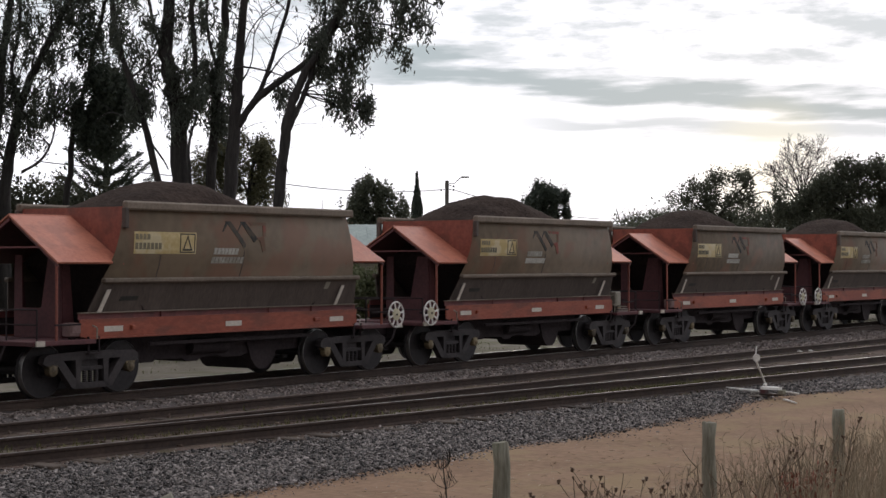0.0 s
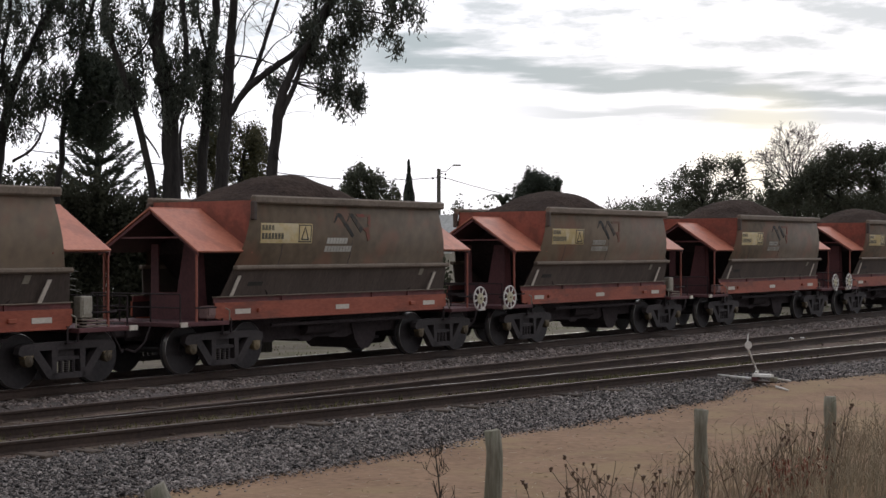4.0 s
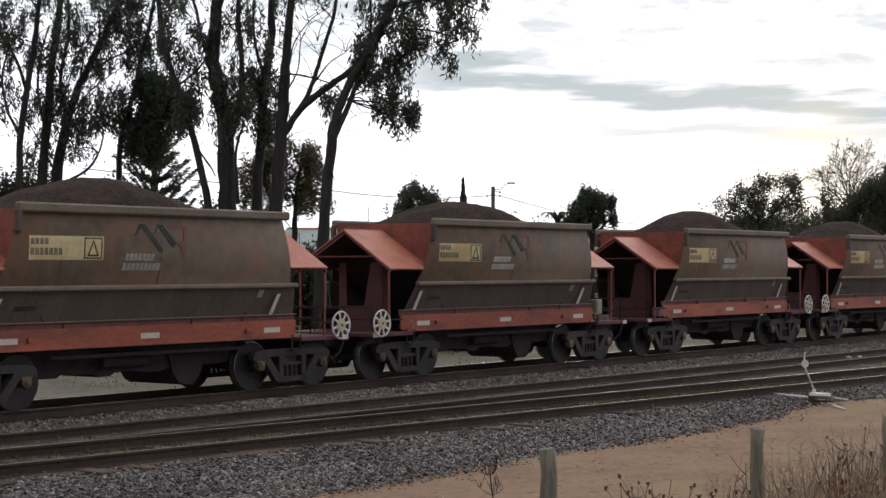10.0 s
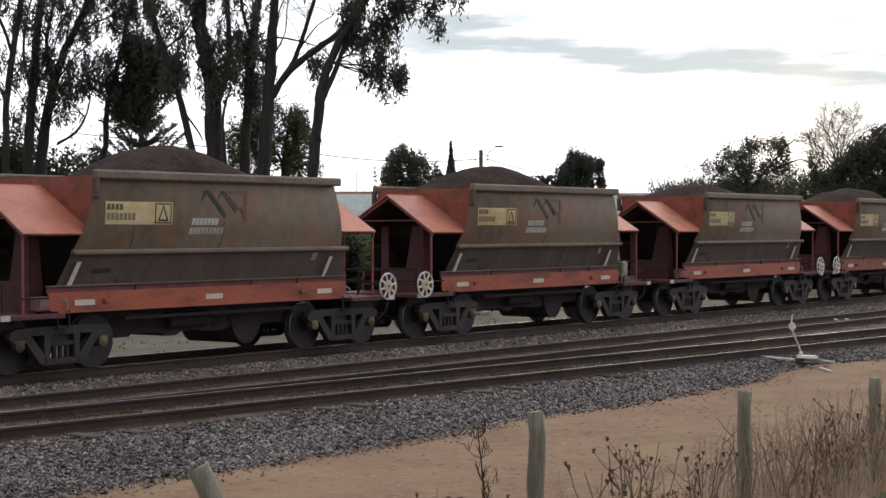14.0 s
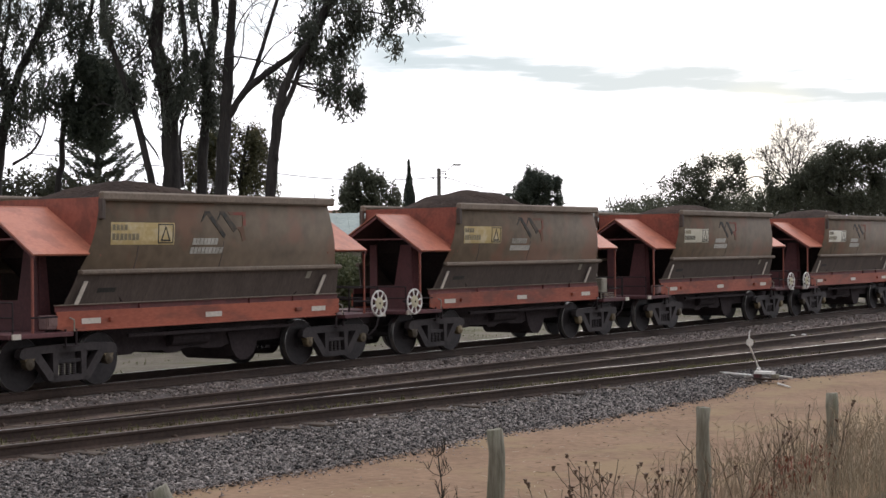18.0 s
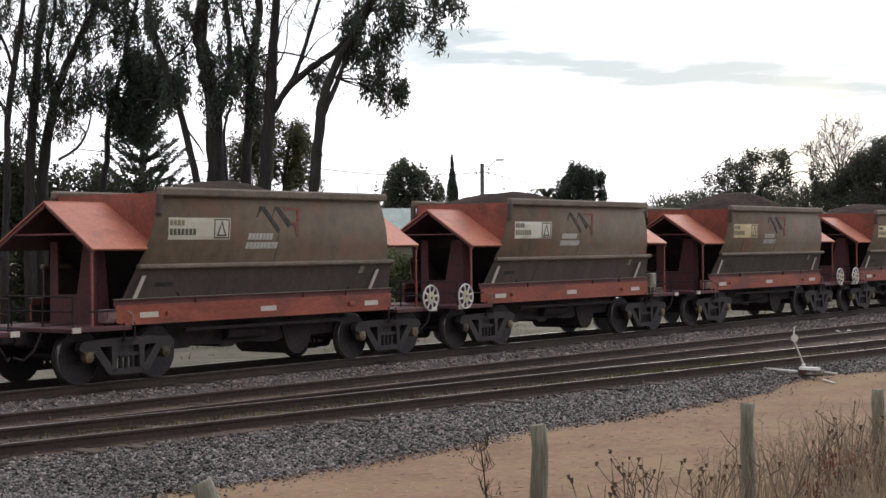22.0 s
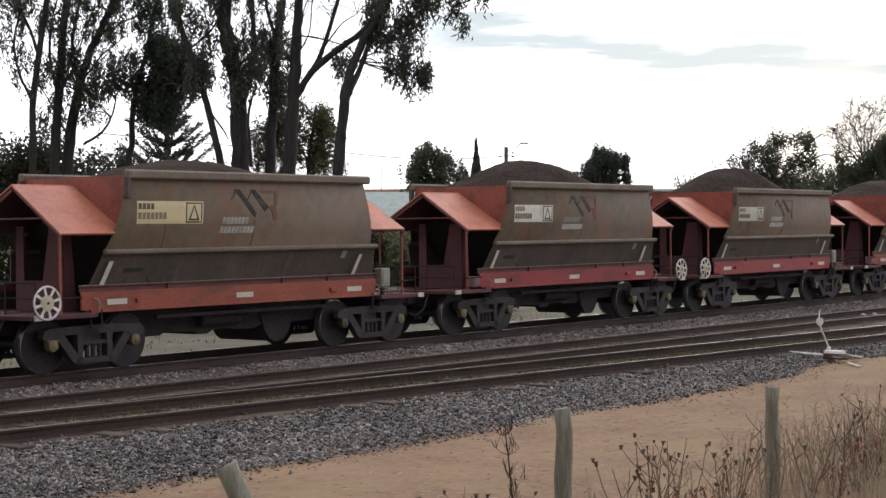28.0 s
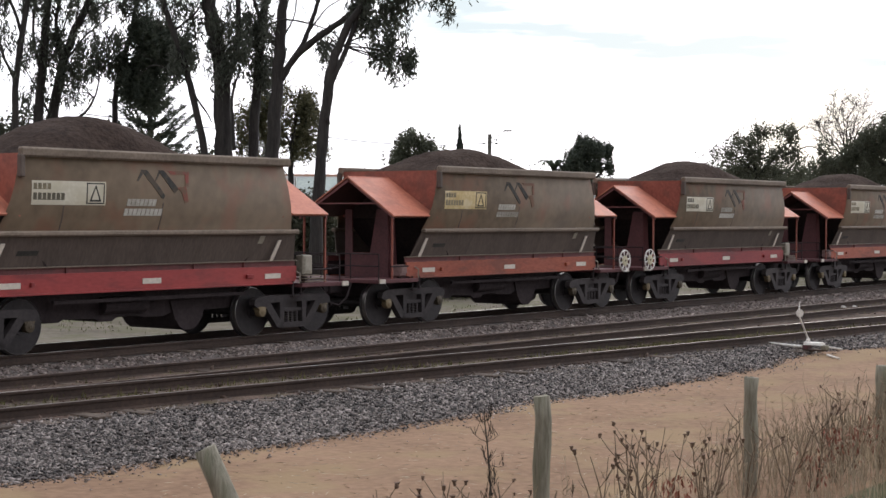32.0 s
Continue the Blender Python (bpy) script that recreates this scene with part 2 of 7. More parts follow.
def mesh_from(name, verts, faces, material, smooth=False):
    me = bpy.data.meshes.new(name)
    me.from_pydata([tuple(v) for v in verts], [], faces)
    me.materials.append(material)
    if smooth:
        me.polygons.foreach_set("use_smooth", [True] * len(me.polygons))
    me.update()
    return me


def quads(name, centres, ways, wides, material):
    """Many small four-cornered blades in one mesh: centre, half length and half width of each as arrays."""
    c, w, s = np.asarray(centres), np.asarray(ways), np.asarray(wides)
    v = np.stack([c - w, c + s * 1.0 - w * 0.1, c + w, c - s * 1.0 - w * 0.1], 1).reshape(-1, 3)
    n = len(c)
    me = bpy.data.meshes.new(name)
    me.vertices.add(4 * n)
    me.vertices.foreach_set("co", v.astype(np.float32).ravel())
    me.loops.add(4 * n)
    me.loops.foreach_set("vertex_index", np.arange(4 * n, dtype=np.int32))
    me.polygons.add(n)
    me.polygons.foreach_set("loop_start", np.arange(0, 4 * n, 4, dtype=np.int32))
    me.update(calc_edges=True)
    me.validate()
    me.materials.append(material)
    return me


def tube(verts, faces, pts, radii, seg=8):
    """Adds a tapered, bent limb to the lists verts and faces."""
    pts = [Vector(p) for p in pts]
    base = len(verts)
    for i, p in enumerate(pts):
        way = (pts[min(i + 1, len(pts) - 1)] - pts[max(i - 1, 0)]).normalized()
        u = way.cross(Vector((0.31, 0.87, 0.2))).normalized()
        w = way.cross(u)
        for k in range(seg):
            a = 2 * math.pi * k / seg
            verts.append(p + (u * math.cos(a) + w * math.sin(a)) * radii[i])
    for i in range(len(pts) - 1):
        for k in range(seg):
            a, b = base + i * seg + k, base + i * seg + (k + 1) % seg
            faces.append((a, b, b + seg, a + seg))
    faces.append(tuple(base + k for k in range(seg))[::-1])
    faces.append(tuple(base + (len(pts) - 1) * seg + k for k in range(seg)))


def bend(pts, steps, wander, rng):
    """A smooth line through the points with small wanderings."""
    pts = [Vector(p) for p in pts]
    out = []
    for i in range(len(pts) - 1):
        p0, p1, p2, p3 = pts[max(i - 1, 0)], pts[i], pts[i + 1], pts[min(i + 2, len(pts) - 1)]
        for s in range(steps):
            t = s / steps
            q = 0.5 * (2 * p1 + (p2 - p0) * t + (2 * p0 - 5 * p1 + 4 * p2 - p3) * t * t + (3 * p1 - p0 - 3 * p2 + p3) * t ** 3)
            out.append(q + Vector(rng.normal(0, wander, 3)))
    out.append(pts[-1])
    return out


SAND = mat("sand", (0.178, 0.109, 0.070), (0.305, 0.196, 0.128), 0.95, fine=9, broad=0.42, bump=0.5, size=0.02, spots=(0.270, 0.190, 0.110), amount=0.8, gloss=0.1)
EARTH = mat("earth", (0.09, 0.075, 0.05), (0.16, 0.13, 0.085), 0.95, fine=6, broad=0.2, bump=0.6, size=0.03, spots=(0.07, 0.085, 0.03), amount=0.8)
TURF = mat("turf", (0.085, 0.092, 0.042), (0.17, 0.165, 0.085), 0.95, fine=8, broad=0.3, bump=0.6, size=0.04, spots=(0.2, 0.17, 0.11), amount=0.5)
GREY_DIRT = mat("grey_dirt", (0.125, 0.110, 0.088), (0.245, 0.215, 0.172), 0.95, fine=7, broad=0.4, bump=0.8, size=0.05, spots=(0.13, 0.135, 0.075), amount=0.6, gloss=0.05)
BED = mat("ballast_bed", (0.075, 0.063, 0.058), (0.175, 0.152, 0.144), 0.95, fine=14, broad=0.6, bump=0.8, size=0.05)
RUSTY_BED = mat("rusty_bed", (0.062, 0.042, 0.034), (0.138, 0.094, 0.074), 0.95, fine=12, broad=0.7, bump=0.8, size=0.04, spots=(0.075, 0.068, 0.03), amount=0.5)
STONE = mat("ballast_stone", (0.028, 0.024, 0.023), (0.51, 0.440, 0.405), 0.75, fine=9, broad=0.5, bump=0.3, by_island=1.0, low=0.32, high=1.38)
DUSTY_STONE = mat("dusty_stone", (0.125, 0.100, 0.090), (0.43, 0.36, 0.325), 0.85, fine=9, broad=0.5, bump=0.3, by_island=0.5, low=0.3, high=0.85)
RUST_STONE = mat("rust_stone", (0.080, 0.055, 0.044), (0.26, 0.19, 0.155), 0.85, fine=9, broad=0.5, bump=0.3, by_island=0.6, low=0.3, high=0.9)
RAIL = mat("rail_rust", (0.032, 0.021, 0.017), (0.078, 0.05, 0.038), 0.75, 0.2, fine=18, broad=1.2, bump=0.3)
HEAD_STEEL = mat("rail_head", (0.50, 0.47, 0.44), (0.74, 0.71, 0.68), 0.36, 0.95, fine=12, broad=0.8, bump=0.05, stretch=(0.1, 1, 1))
SPUR_HEAD = mat("spur_head", (0.12, 0.10, 0.09), (0.24, 0.21, 0.19), 0.5, 0.8, fine=12, broad=0.5, bump=0.1, stretch=(0.1, 1, 1))
USED_HEAD = mat("used_head", (0.34, 0.31, 0.29), (0.58, 0.55, 0.52), 0.3, 0.9, fine=12, broad=0.5, bump=0.05, stretch=(0.1, 1, 1))
DULL_HEAD = mat("dull_head", (0.07, 0.045, 0.034), (0.17, 0.12, 0.095), 0.55, 0.5, fine=12, broad=0.5, bump=0.1, stretch=(0.1, 1, 1))
SLEEPER = mat("sleeper", (0.045, 0.034, 0.028), (0.13, 0.10, 0.08), 0.9, fine=14, broad=1.5, bump=0.6, stretch=(3, 0.5, 3), by_object=0.3)
POST_WOOD = mat("post_wood", (0.13, 0.118, 0.09), (0.31, 0.285, 0.225), 0.9, fine=14, broad=2.2, bump=0.7, stretch=(4, 4, 0.5), spots=(0.15, 0.155, 0.10), amount=0.5)
CHALK = mat("white_paint", (0.58, 0.55, 0.51), (0.82, 0.80, 0.76), 0.6, fine=30, broad=5, bump=0.1, spots=(0.30, 0.20, 0.14), amount=0.35)
HUB_CREAM = mat("hub_cream", (0.42, 0.37, 0.24), (0.60, 0.54, 0.38), 0.6, fine=30, broad=5, bump=0.1)

HOPPER = mat("hopper_grime", (0.102, 0.073, 0.046), (0.190, 0.136, 0.088), 0.6, fine=5, broad=0.55, bump=0.04, stretch=(1, 1, 0.9), by_object=0.18,
             spots=(0.200, 0.098, 0.060), amount=0.7)
SKIRT = mat("skirt_grime", (0.070, 0.053, 0.045), (0.132, 0.100, 0.083), 0.7, fine=16, broad=1.1, bump=0.1, stretch=(1.6, 1, 0.4), by_object=0.1)
RIM = mat("rim_grime", (0.13, 0.10, 0.075), (0.25, 0.195, 0.15), 0.7, fine=20, broad=1.2, bump=0.15, by_object=0.1)
ROOF_RED = mat("canopy_red", (0.40, 0.125, 0.075), (0.56, 0.205, 0.13), 0.55, fine=14, broad=1.0, bump=0.08, by_object=0.15, spots=(0.30, 0.11, 0.075), amount=0.5)
END_RED = mat("end_red", (0.22, 0.062, 0.043), (0.37, 0.115, 0.078), 0.6, fine=14, broad=0.9, bump=0.1, by_object=0.15, spots=(0.15, 0.06, 0.045), amount=0.6)
SILL_ORANGE = mat("sill_orange", (0.25, 0.058, 0.032), (0.42, 0.11, 0.06), 0.6, fine=16, broad=0.8, bump=0.1, by_object=0.15, spots=(0.13, 0.05, 0.035), amount=0.6, stretch=(0.5, 1, 1.5))
SILL_CRIMSON = mat("sill_crimson", (0.22, 0.022, 0.026), (0.36, 0.05, 0.045), 0.55, fine=16, broad=0.8, bump=0.1, by_object=0.15, spots=(0.12, 0.03, 0.03), amount=0.5, stretch=(0.5, 1, 1.5))
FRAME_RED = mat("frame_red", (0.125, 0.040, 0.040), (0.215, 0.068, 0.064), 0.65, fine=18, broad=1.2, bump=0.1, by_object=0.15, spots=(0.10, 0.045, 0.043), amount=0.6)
UNDER = mat("underframe", (0.024, 0.018, 0.019), (0.054, 0.041, 0.042), 0.85, fine=16, broad=1.3, bump=0.2)
BOGIE = mat("bogie_steel", (0.026, 0.021, 0.022), (0.060, 0.049, 0.048), 0.75, 0.1, fine=18, broad=1.5, bump=0.2, by_object=0.1)
BEARING = mat("bearing_cap", (0.062, 0.046, 0.028), (0.185, 0.138, 0.075), 0.6, 0.2, fine=14, broad=6, bump=0.2, by_object=0.5)
WHEEL = mat("wheel_steel", (0.017, 0.014, 0.015), (0.040, 0.033, 0.033), 0.6, 0.3, fine=12, broad=1.5, bump=0.15)
TREAD = mat("wheel_tread", (0.2, 0.19, 0.18), (0.4, 0.38, 0.36), 0.35, 0.9, fine=20, broad=3, bump=0.05)
CREAM = mat("cream_plate", (0.50, 0.37, 0.16), (0.70, 0.57, 0.33), 0.6, fine=14, broad=1.4, bump=0.02, by_object=0.5, spots=(0.66, 0.58, 0.40), amount=0.6)
INK = mat("black_paint", (0.02, 0.02, 0.018), (0.05, 0.045, 0.04), 0.6, fine=20, broad=3, bump=0.0)
FADED_INK = mat("faded_ink", (0.09, 0.08, 0.055), (0.24, 0.20, 0.125), 0.6, fine=24, broad=4, bump=0.0, by_object=0.4)
GREY_MARK = mat("charcoal_mark", (0.03, 0.03, 0.029), (0.066, 0.06, 0.052), 0.75, fine=20, broad=3, bump=0.0, by_object=0.3, spots=(0.11, 0.08, 0.055), amount=0.6)
RED_MARK = mat("faded_red_mark", (0.165, 0.093, 0.062), (0.250, 0.075, 0.058), 0.75, fine=9, broad=3, bump=0.0, by_object=0.6, spots=(0.150, 0.105, 0.070), amount=0.85)
WHITE_MARK = mat("white_lettering", (0.25, 0.23, 0.19), (0.52, 0.50, 0.45), 0.6, fine=30, broad=3, bump=0.0, by_object=0.3)
REFLECT = mat("white_reflector", (0.50, 0.44, 0.37), (0.70, 0.63, 0.55), 0.4, fine=20, broad=4, bump=0.0)
ORE = mat("ore", (0.034, 0.025, 0.022), (0.078, 0.056, 0.046), 0.98, fine=10, broad=1.2, bump=0.9, size=0.06, gloss=0.05)
BOX_CREAM = mat("box_cream", (0.22, 0.20, 0.155), (0.40, 0.365, 0.30), 0.6, fine=20, broad=2, bump=0.05)
DUSTY_BOX = mat("dusty_box", (0.15, 0.085, 0.08), (0.25, 0.16, 0.145), 0.7, fine=20, broad=2, bump=0.05)
# near black red that stands in for shade below the canopies
CANOPY_SHADE = mat("canopy_lining", (0.05, 0.022, 0.02), (0.10, 0.042, 0.038), 0.75, fine=16, broad=1.2, bump=0.1, by_object=0.15)
# maroon toned down to hold the bulkheads' canopy shade
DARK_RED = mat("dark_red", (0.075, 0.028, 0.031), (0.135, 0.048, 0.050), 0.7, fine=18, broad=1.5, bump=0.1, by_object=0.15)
# dark tone that puts canopy shade into sheet colour; also backs the sills
DARK_SHEET = mat("dark_sheet", (0.026, 0.018, 0.019), (0.062, 0.044, 0.044), 0.8, fine=14, broad=1.1, bump=0.1, by_object=0.1)
PALE_PANEL = mat("pale_panel", (0.58, 0.54, 0.43), (0.74, 0.71, 0.61), 0.6, fine=14, broad=1.4, bump=0.02, by_object=0.5, spots=(0.50, 0.45, 0.32), amount=0.5)


# ---- the train ----
PITCH = 11.093
TRACK_Y = 22.15
COUNT = 21


def rolled(t):
    """Metres that the train has rolled since it was first seen, gathering speed."""
    return PITCH * (0.41244 * t + 0.001675 * t * t + 1.1358e-05 * t ** 3)


def home(k):
    """x of the middle of wagon k at the start."""
    return 23.540 + PITCH * k + (-0.217 if k % 2 else -0.075) + {14: 0.04, 15: 0.085}.get(k, 0.0)


def side_face(z):
    """Half width of the bulging hopper side at a height."""
    return float(np.interp(z, (1.98, 2.25, 2.5, 2.75, 3.02, 3.30), (1.195, 1.295, 1.345, 1.36, 1.345, 1.30)))


def make_wagon(sill_paint, wheel_end):
    """One covered-end ore hopper; wheel_end: the end (-1 or 1) that carries the brake handwheel."""
    w = thing("ore_wagon", "", "train wagon")
    bm = bmesh.new()
    # upper hopper: side sheets leaning in towards the waist, end sheets sloping under the canopies
    ring = []
    for z, hx, hy in ((3.30, 3.12, 1.30), (3.02, 3.17, 1.345), (2.75, 3.245, 1.36), (2.5, 3.32, 1.345), (2.25, 3.4, 1.295), (1.98, 3.5, 1.195)):
        b = 0.05
        ring.append([bm.verts.new(p) for p in ((-hx + b, -hy, z), (hx - b, -hy, z), (hx, -hy + b, z), (hx, hy - b, z), (hx - b, hy, z), (-hx + b, hy, z), (-hx, hy - b, z), (-hx, -hy + b, z))])
    for a, b in zip(ring, ring[1:]):
        for i in (0, 1, 3, 4, 5, 7):
            bm.faces.new((a[i], b[i], b[(i + 1) % 8], a[(i + 1) % 8]))
    body = part("hopper_side", bm, HOPPER, w, "grimy brown hopper side sheets", smooth=True)
    for s in (-1, 1):
        out = 4.44 if s > 0 else (4.57 if wheel_end > 0 else 4.48)
        bm = bmesh.new()
        plate(bm, [(s * 3.10, -1.3, 3.26), (s * 3.10, 1.3, 3.26), (s * 3.12, 1.3, 2.25), (s * 3.12, -1.3, 2.25)], 0.03)
        part("end_sheet", bm, END_RED, w, "faded red end sheet under the rim")
        # floor sheet painted near black in place of canopy shade
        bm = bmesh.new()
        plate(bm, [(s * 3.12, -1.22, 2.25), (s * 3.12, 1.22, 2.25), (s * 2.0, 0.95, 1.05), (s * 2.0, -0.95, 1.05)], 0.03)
        part("slope_sheet", bm, DARK_SHEET, w, "sloping floor sheet with canopy shade in its colour")
        # gabled canopy over the end platform
        for q in (-1, 1):
            bm = bmesh.new()
            plate(bm, [(s * (out - 0.02), 0.0, 3.10), (s * 3.13, 0.0, 3.10), (s * 3.13, q * 1.20, 2.352), (s * 3.40, q * 1.30, 2.29), (s * out + (0.03 if s > 0 else 0.06) * -1, q * 1.30, 2.29)], 0.03)
            part("canopy_slope", bm, ROOF_RED, w, "sun-faded orange red canopy sheet")
            # dark sheet added to paint the shade under the canopy
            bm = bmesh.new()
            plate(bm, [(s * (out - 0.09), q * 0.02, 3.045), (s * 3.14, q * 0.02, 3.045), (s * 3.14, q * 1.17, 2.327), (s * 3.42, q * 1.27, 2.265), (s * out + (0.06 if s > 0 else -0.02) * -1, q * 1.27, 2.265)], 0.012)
            part("canopy_lining", bm, CANOPY_SHADE, w, "dark sheet standing for shade under the canopy")
            bm = bmesh.new()
            plate(bm, [(s * (out - 0.05), 0.0, 3.06), (s * out - 0.045, q * 1.27, 2.27), (s * out - 0.045, q * 1.27, 2.215), (s * (out - 0.05), 0.0, 3.0)], 0.035)
            part("gable_edge", bm, FRAME_RED, w)
            bm = bmesh.new()
            box(bm, s * out - 0.02, s * out + 0.02, q * 1.2 - 0.02, q * 1.2 + 0.02, 0.98, 2.30, 0.005)
            part("canopy_post", bm, END_RED, w)
        # dark triangle added so the end sheet looks shaded below the canopy
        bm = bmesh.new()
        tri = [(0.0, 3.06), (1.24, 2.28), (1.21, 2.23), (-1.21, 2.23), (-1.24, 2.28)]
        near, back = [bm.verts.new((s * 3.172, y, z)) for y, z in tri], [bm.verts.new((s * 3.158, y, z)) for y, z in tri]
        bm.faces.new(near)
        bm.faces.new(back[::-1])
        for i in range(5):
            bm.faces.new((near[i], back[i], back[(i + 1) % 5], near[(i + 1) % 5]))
        part("end_lining", bm, DARK_SHEET, w, "dark sheet standing for canopy shade on the end")
        # end bulkhead, maroon darkened to carry canopy shade, with tall opening and folded flanges
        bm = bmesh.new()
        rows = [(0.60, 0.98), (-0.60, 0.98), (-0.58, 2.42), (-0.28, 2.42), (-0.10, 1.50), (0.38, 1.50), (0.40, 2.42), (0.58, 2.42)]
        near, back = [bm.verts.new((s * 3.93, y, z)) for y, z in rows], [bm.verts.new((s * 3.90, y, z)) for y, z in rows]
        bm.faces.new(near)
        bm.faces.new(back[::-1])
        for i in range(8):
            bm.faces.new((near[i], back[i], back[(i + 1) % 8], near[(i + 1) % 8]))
        bulkhead = part("end_bulkhead", bm, DARK_RED, w, "maroon end bulkhead, darkened for canopy shade, with an opening")
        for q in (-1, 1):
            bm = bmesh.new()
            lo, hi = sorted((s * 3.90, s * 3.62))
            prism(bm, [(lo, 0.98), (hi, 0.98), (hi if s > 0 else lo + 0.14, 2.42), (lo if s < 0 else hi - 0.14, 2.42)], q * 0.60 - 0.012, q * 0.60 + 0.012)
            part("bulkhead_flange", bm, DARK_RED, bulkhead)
        bm = bmesh.new()
        box(bm, s * out - 0.018, s * out + 0.018, -0.84, 0.84, 2.53, 2.56)
        part("tie_bar", bm, FRAME_RED, w)
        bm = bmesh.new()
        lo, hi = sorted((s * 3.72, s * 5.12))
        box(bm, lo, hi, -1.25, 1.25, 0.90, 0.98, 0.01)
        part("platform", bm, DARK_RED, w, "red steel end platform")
        for z in (1.25, 1.5):
            bm = bmesh.new()
            rod(bm, (s * 4.95, -1.15, z), (s * 4.95, 1.15, z), 0.013)
            for y in (-1.15, -0.4, 0.4, 1.15):
                rod(bm, (s * 4.95, y, z - (0.28 if z < 1.4 else 0.25)), (s * 4.95, y, z), 0.015, seg=6)
            part("hand_rail", bm, UNDER, w)
        for q in (-1, 1):
            bm = bmesh.new()
            rod(bm, (s * 4.62, q * 1.22, 1.24), (s * 4.05, q * 1.22, 1.24), 0.016, seg=6)
            part("side_rail", bm, UNDER, w)
        # coupler and draft gear
        bm = bmesh.new()
        lo, hi = sorted((s * 4.9, s * 5.35))
        box(bm, lo, hi, -0.2, 0.2, 0.68, 0.92, 0.02)
        lo, hi = sorted((s * 5.3, s * 5.6))
        box(bm, lo, hi, -0.13, 0.13, 0.70, 0.98, 0.03)
        part("coupler", bm, UNDER, w)
        bm = bmesh.new()
        pts = [(s * 5.1, -0.55, 0.9), (s * 5.28, -0.58, 0.62), (s * 5.45, -0.5, 0.45), (s * 5.58, -0.4, 0.5)]
        for a, b in zip(pts, pts[1:]):
            rod(bm, a, b, 0.022, seg=6)
        part("air_hose", bm, UNDER, w)
        for q in (-1, 1):
            bm = bmesh.new()
            x = s * 4.98
            box(bm, x - 0.09, x + 0.09, q * 1.27 - 0.015, q * 1.27 + 0.015, 0.9, 0.99)
            part("end_reflector", bm, REFLECT, w, "small white reflector plate")
            # step iron with its pale grab handle
            bm = bmesh.new()
            x = s * 3.68
            for dx in (-0.12, 0.12):
                box(bm, x + dx - 0.012, x + dx + 0.012, q * 1.14 - 0.015, q * 1.14 + 0.015, 0.72, 1.02)
            box(bm, x - 0.15, x + 0.15, q * 1.14 - 0.04, q * 1.14 + 0.04, 0.72, 0.745)
            part("step", bm, UNDER, w)
            bm = bmesh.new()
            rod(bm, (x + 0.05, q * 1.17, 0.98), (x + 0.05, q * 1.17, 1.17), 0.013, seg=6)
            rod(bm, (x + 0.05, q * 1.17, 1.17), (x - 0.02, q * 1.13, 1.21), 0.013, seg=6)
            part("grab_handle", bm, BOX_CREAM, w)
    for q in (-1, 1):
        # rim with its rolled edge
        bm = bmesh.new()
        box(bm, -3.2, 3.2, q * 1.37 - 0.06, q * 1.37 + 0.06, 3.2, 3.36, 0.03)
        part("rim", bm, RIM, w, "dusty thick top rim")
        bm = bmesh.new()
        box(bm, -3.58, 3.58, q * 1.24 - 0.07, q * 1.24 + 0.05, 1.93, 2.02, 0.025)
        part("waist_rail", bm, RIM, w)
        bm = bmesh.new()
        plate(bm, [(-3.55, q * 1.2, 1.97), (3.55, q * 1.2, 1.97), (3.72, q * 1.0, 1.42), (-3.72, q * 1.0, 1.42)], 0.02 * q)
        part("skirt_sheet", bm, SKIRT, w, "dark lower skirt sheet")
        for x in (-1.75, 1.05):
            bm = bmesh.new()
            prism(bm, [(x - 0.10, 1.42), (x + 0.02, 1.42), (x + 0.14, 1.95), (x + 0.02, 1.95)], q * 1.0, q * 1.235)
            for v in bm.verts:
                outer = abs(v.co.y) > 1.1
                v.co.y = q * ((1.022 if outer else 0.98) if v.co.z < 1.5 else (1.214 if outer else 1.17))
            part("skirt_rib", bm, SKIRT, w)
        # side sill: a deep channel with flanges
        bm = bmesh.new()
        prism(bm, [(-3.96, 1.03), (-3.96, 1.315), (3.70, 1.315), (3.70, 1.05), (3.58, 1.0), (-3.8, 0.99)], q * 1.08, q * 1.11)
        box(bm, -3.8, 3.58, q * 1.1 - 0.05, q * 1.1 + 0.03, 0.975, 1.0)
        sill = part("side_sill", bm, sill_paint, w, "scuffed red painted side sill")
        # recessed web in a darker red than the sill face
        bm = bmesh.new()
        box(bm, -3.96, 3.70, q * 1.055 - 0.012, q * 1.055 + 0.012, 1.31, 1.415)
        part("sill_web", bm, FRAME_RED, sill, "darker maroon web under the flange")
        # added liner that darkens the sill's inner face
        bm = bmesh.new()
        box(bm, -3.94, 3.68, q * 1.072 - 0.006, q * 1.072 + 0.006, 1.0, 1.305)
        part("sill_back", bm, DARK_SHEET, sill, "dark inner face")
        bm = bmesh.new()
        box(bm, -3.97, 3.71, q * 1.08 - 0.05, q * 1.08 + 0.05, 1.412, 1.432, 0.004)
        part("sill_flange", bm, RIM, sill, "dusty top flange")
        for x in (-2.0, 0.95, 2.25):
            bm = bmesh.new()
            box(bm, x - 0.012, x + 0.012, q * 1.08 - 0.02, q * 1.08 + 0.02, 1.316, 1.411)
            part("flange_stay", bm, FRAME_RED, sill)
        for x in (-3.19, -0.10, 3.02):
            bm = bmesh.new()
            box(bm, x - 0.22, x + 0.22, q * 1.115 - 0.004, q * 1.115 + 0.004, 1.09, 1.185)
            part("reflector", bm, REFLECT, w, "white rectangular reflector")
        for x0, x1 in ((2.28, 2.46), (-2.78, -2.70)):
            bm = bmesh.new()
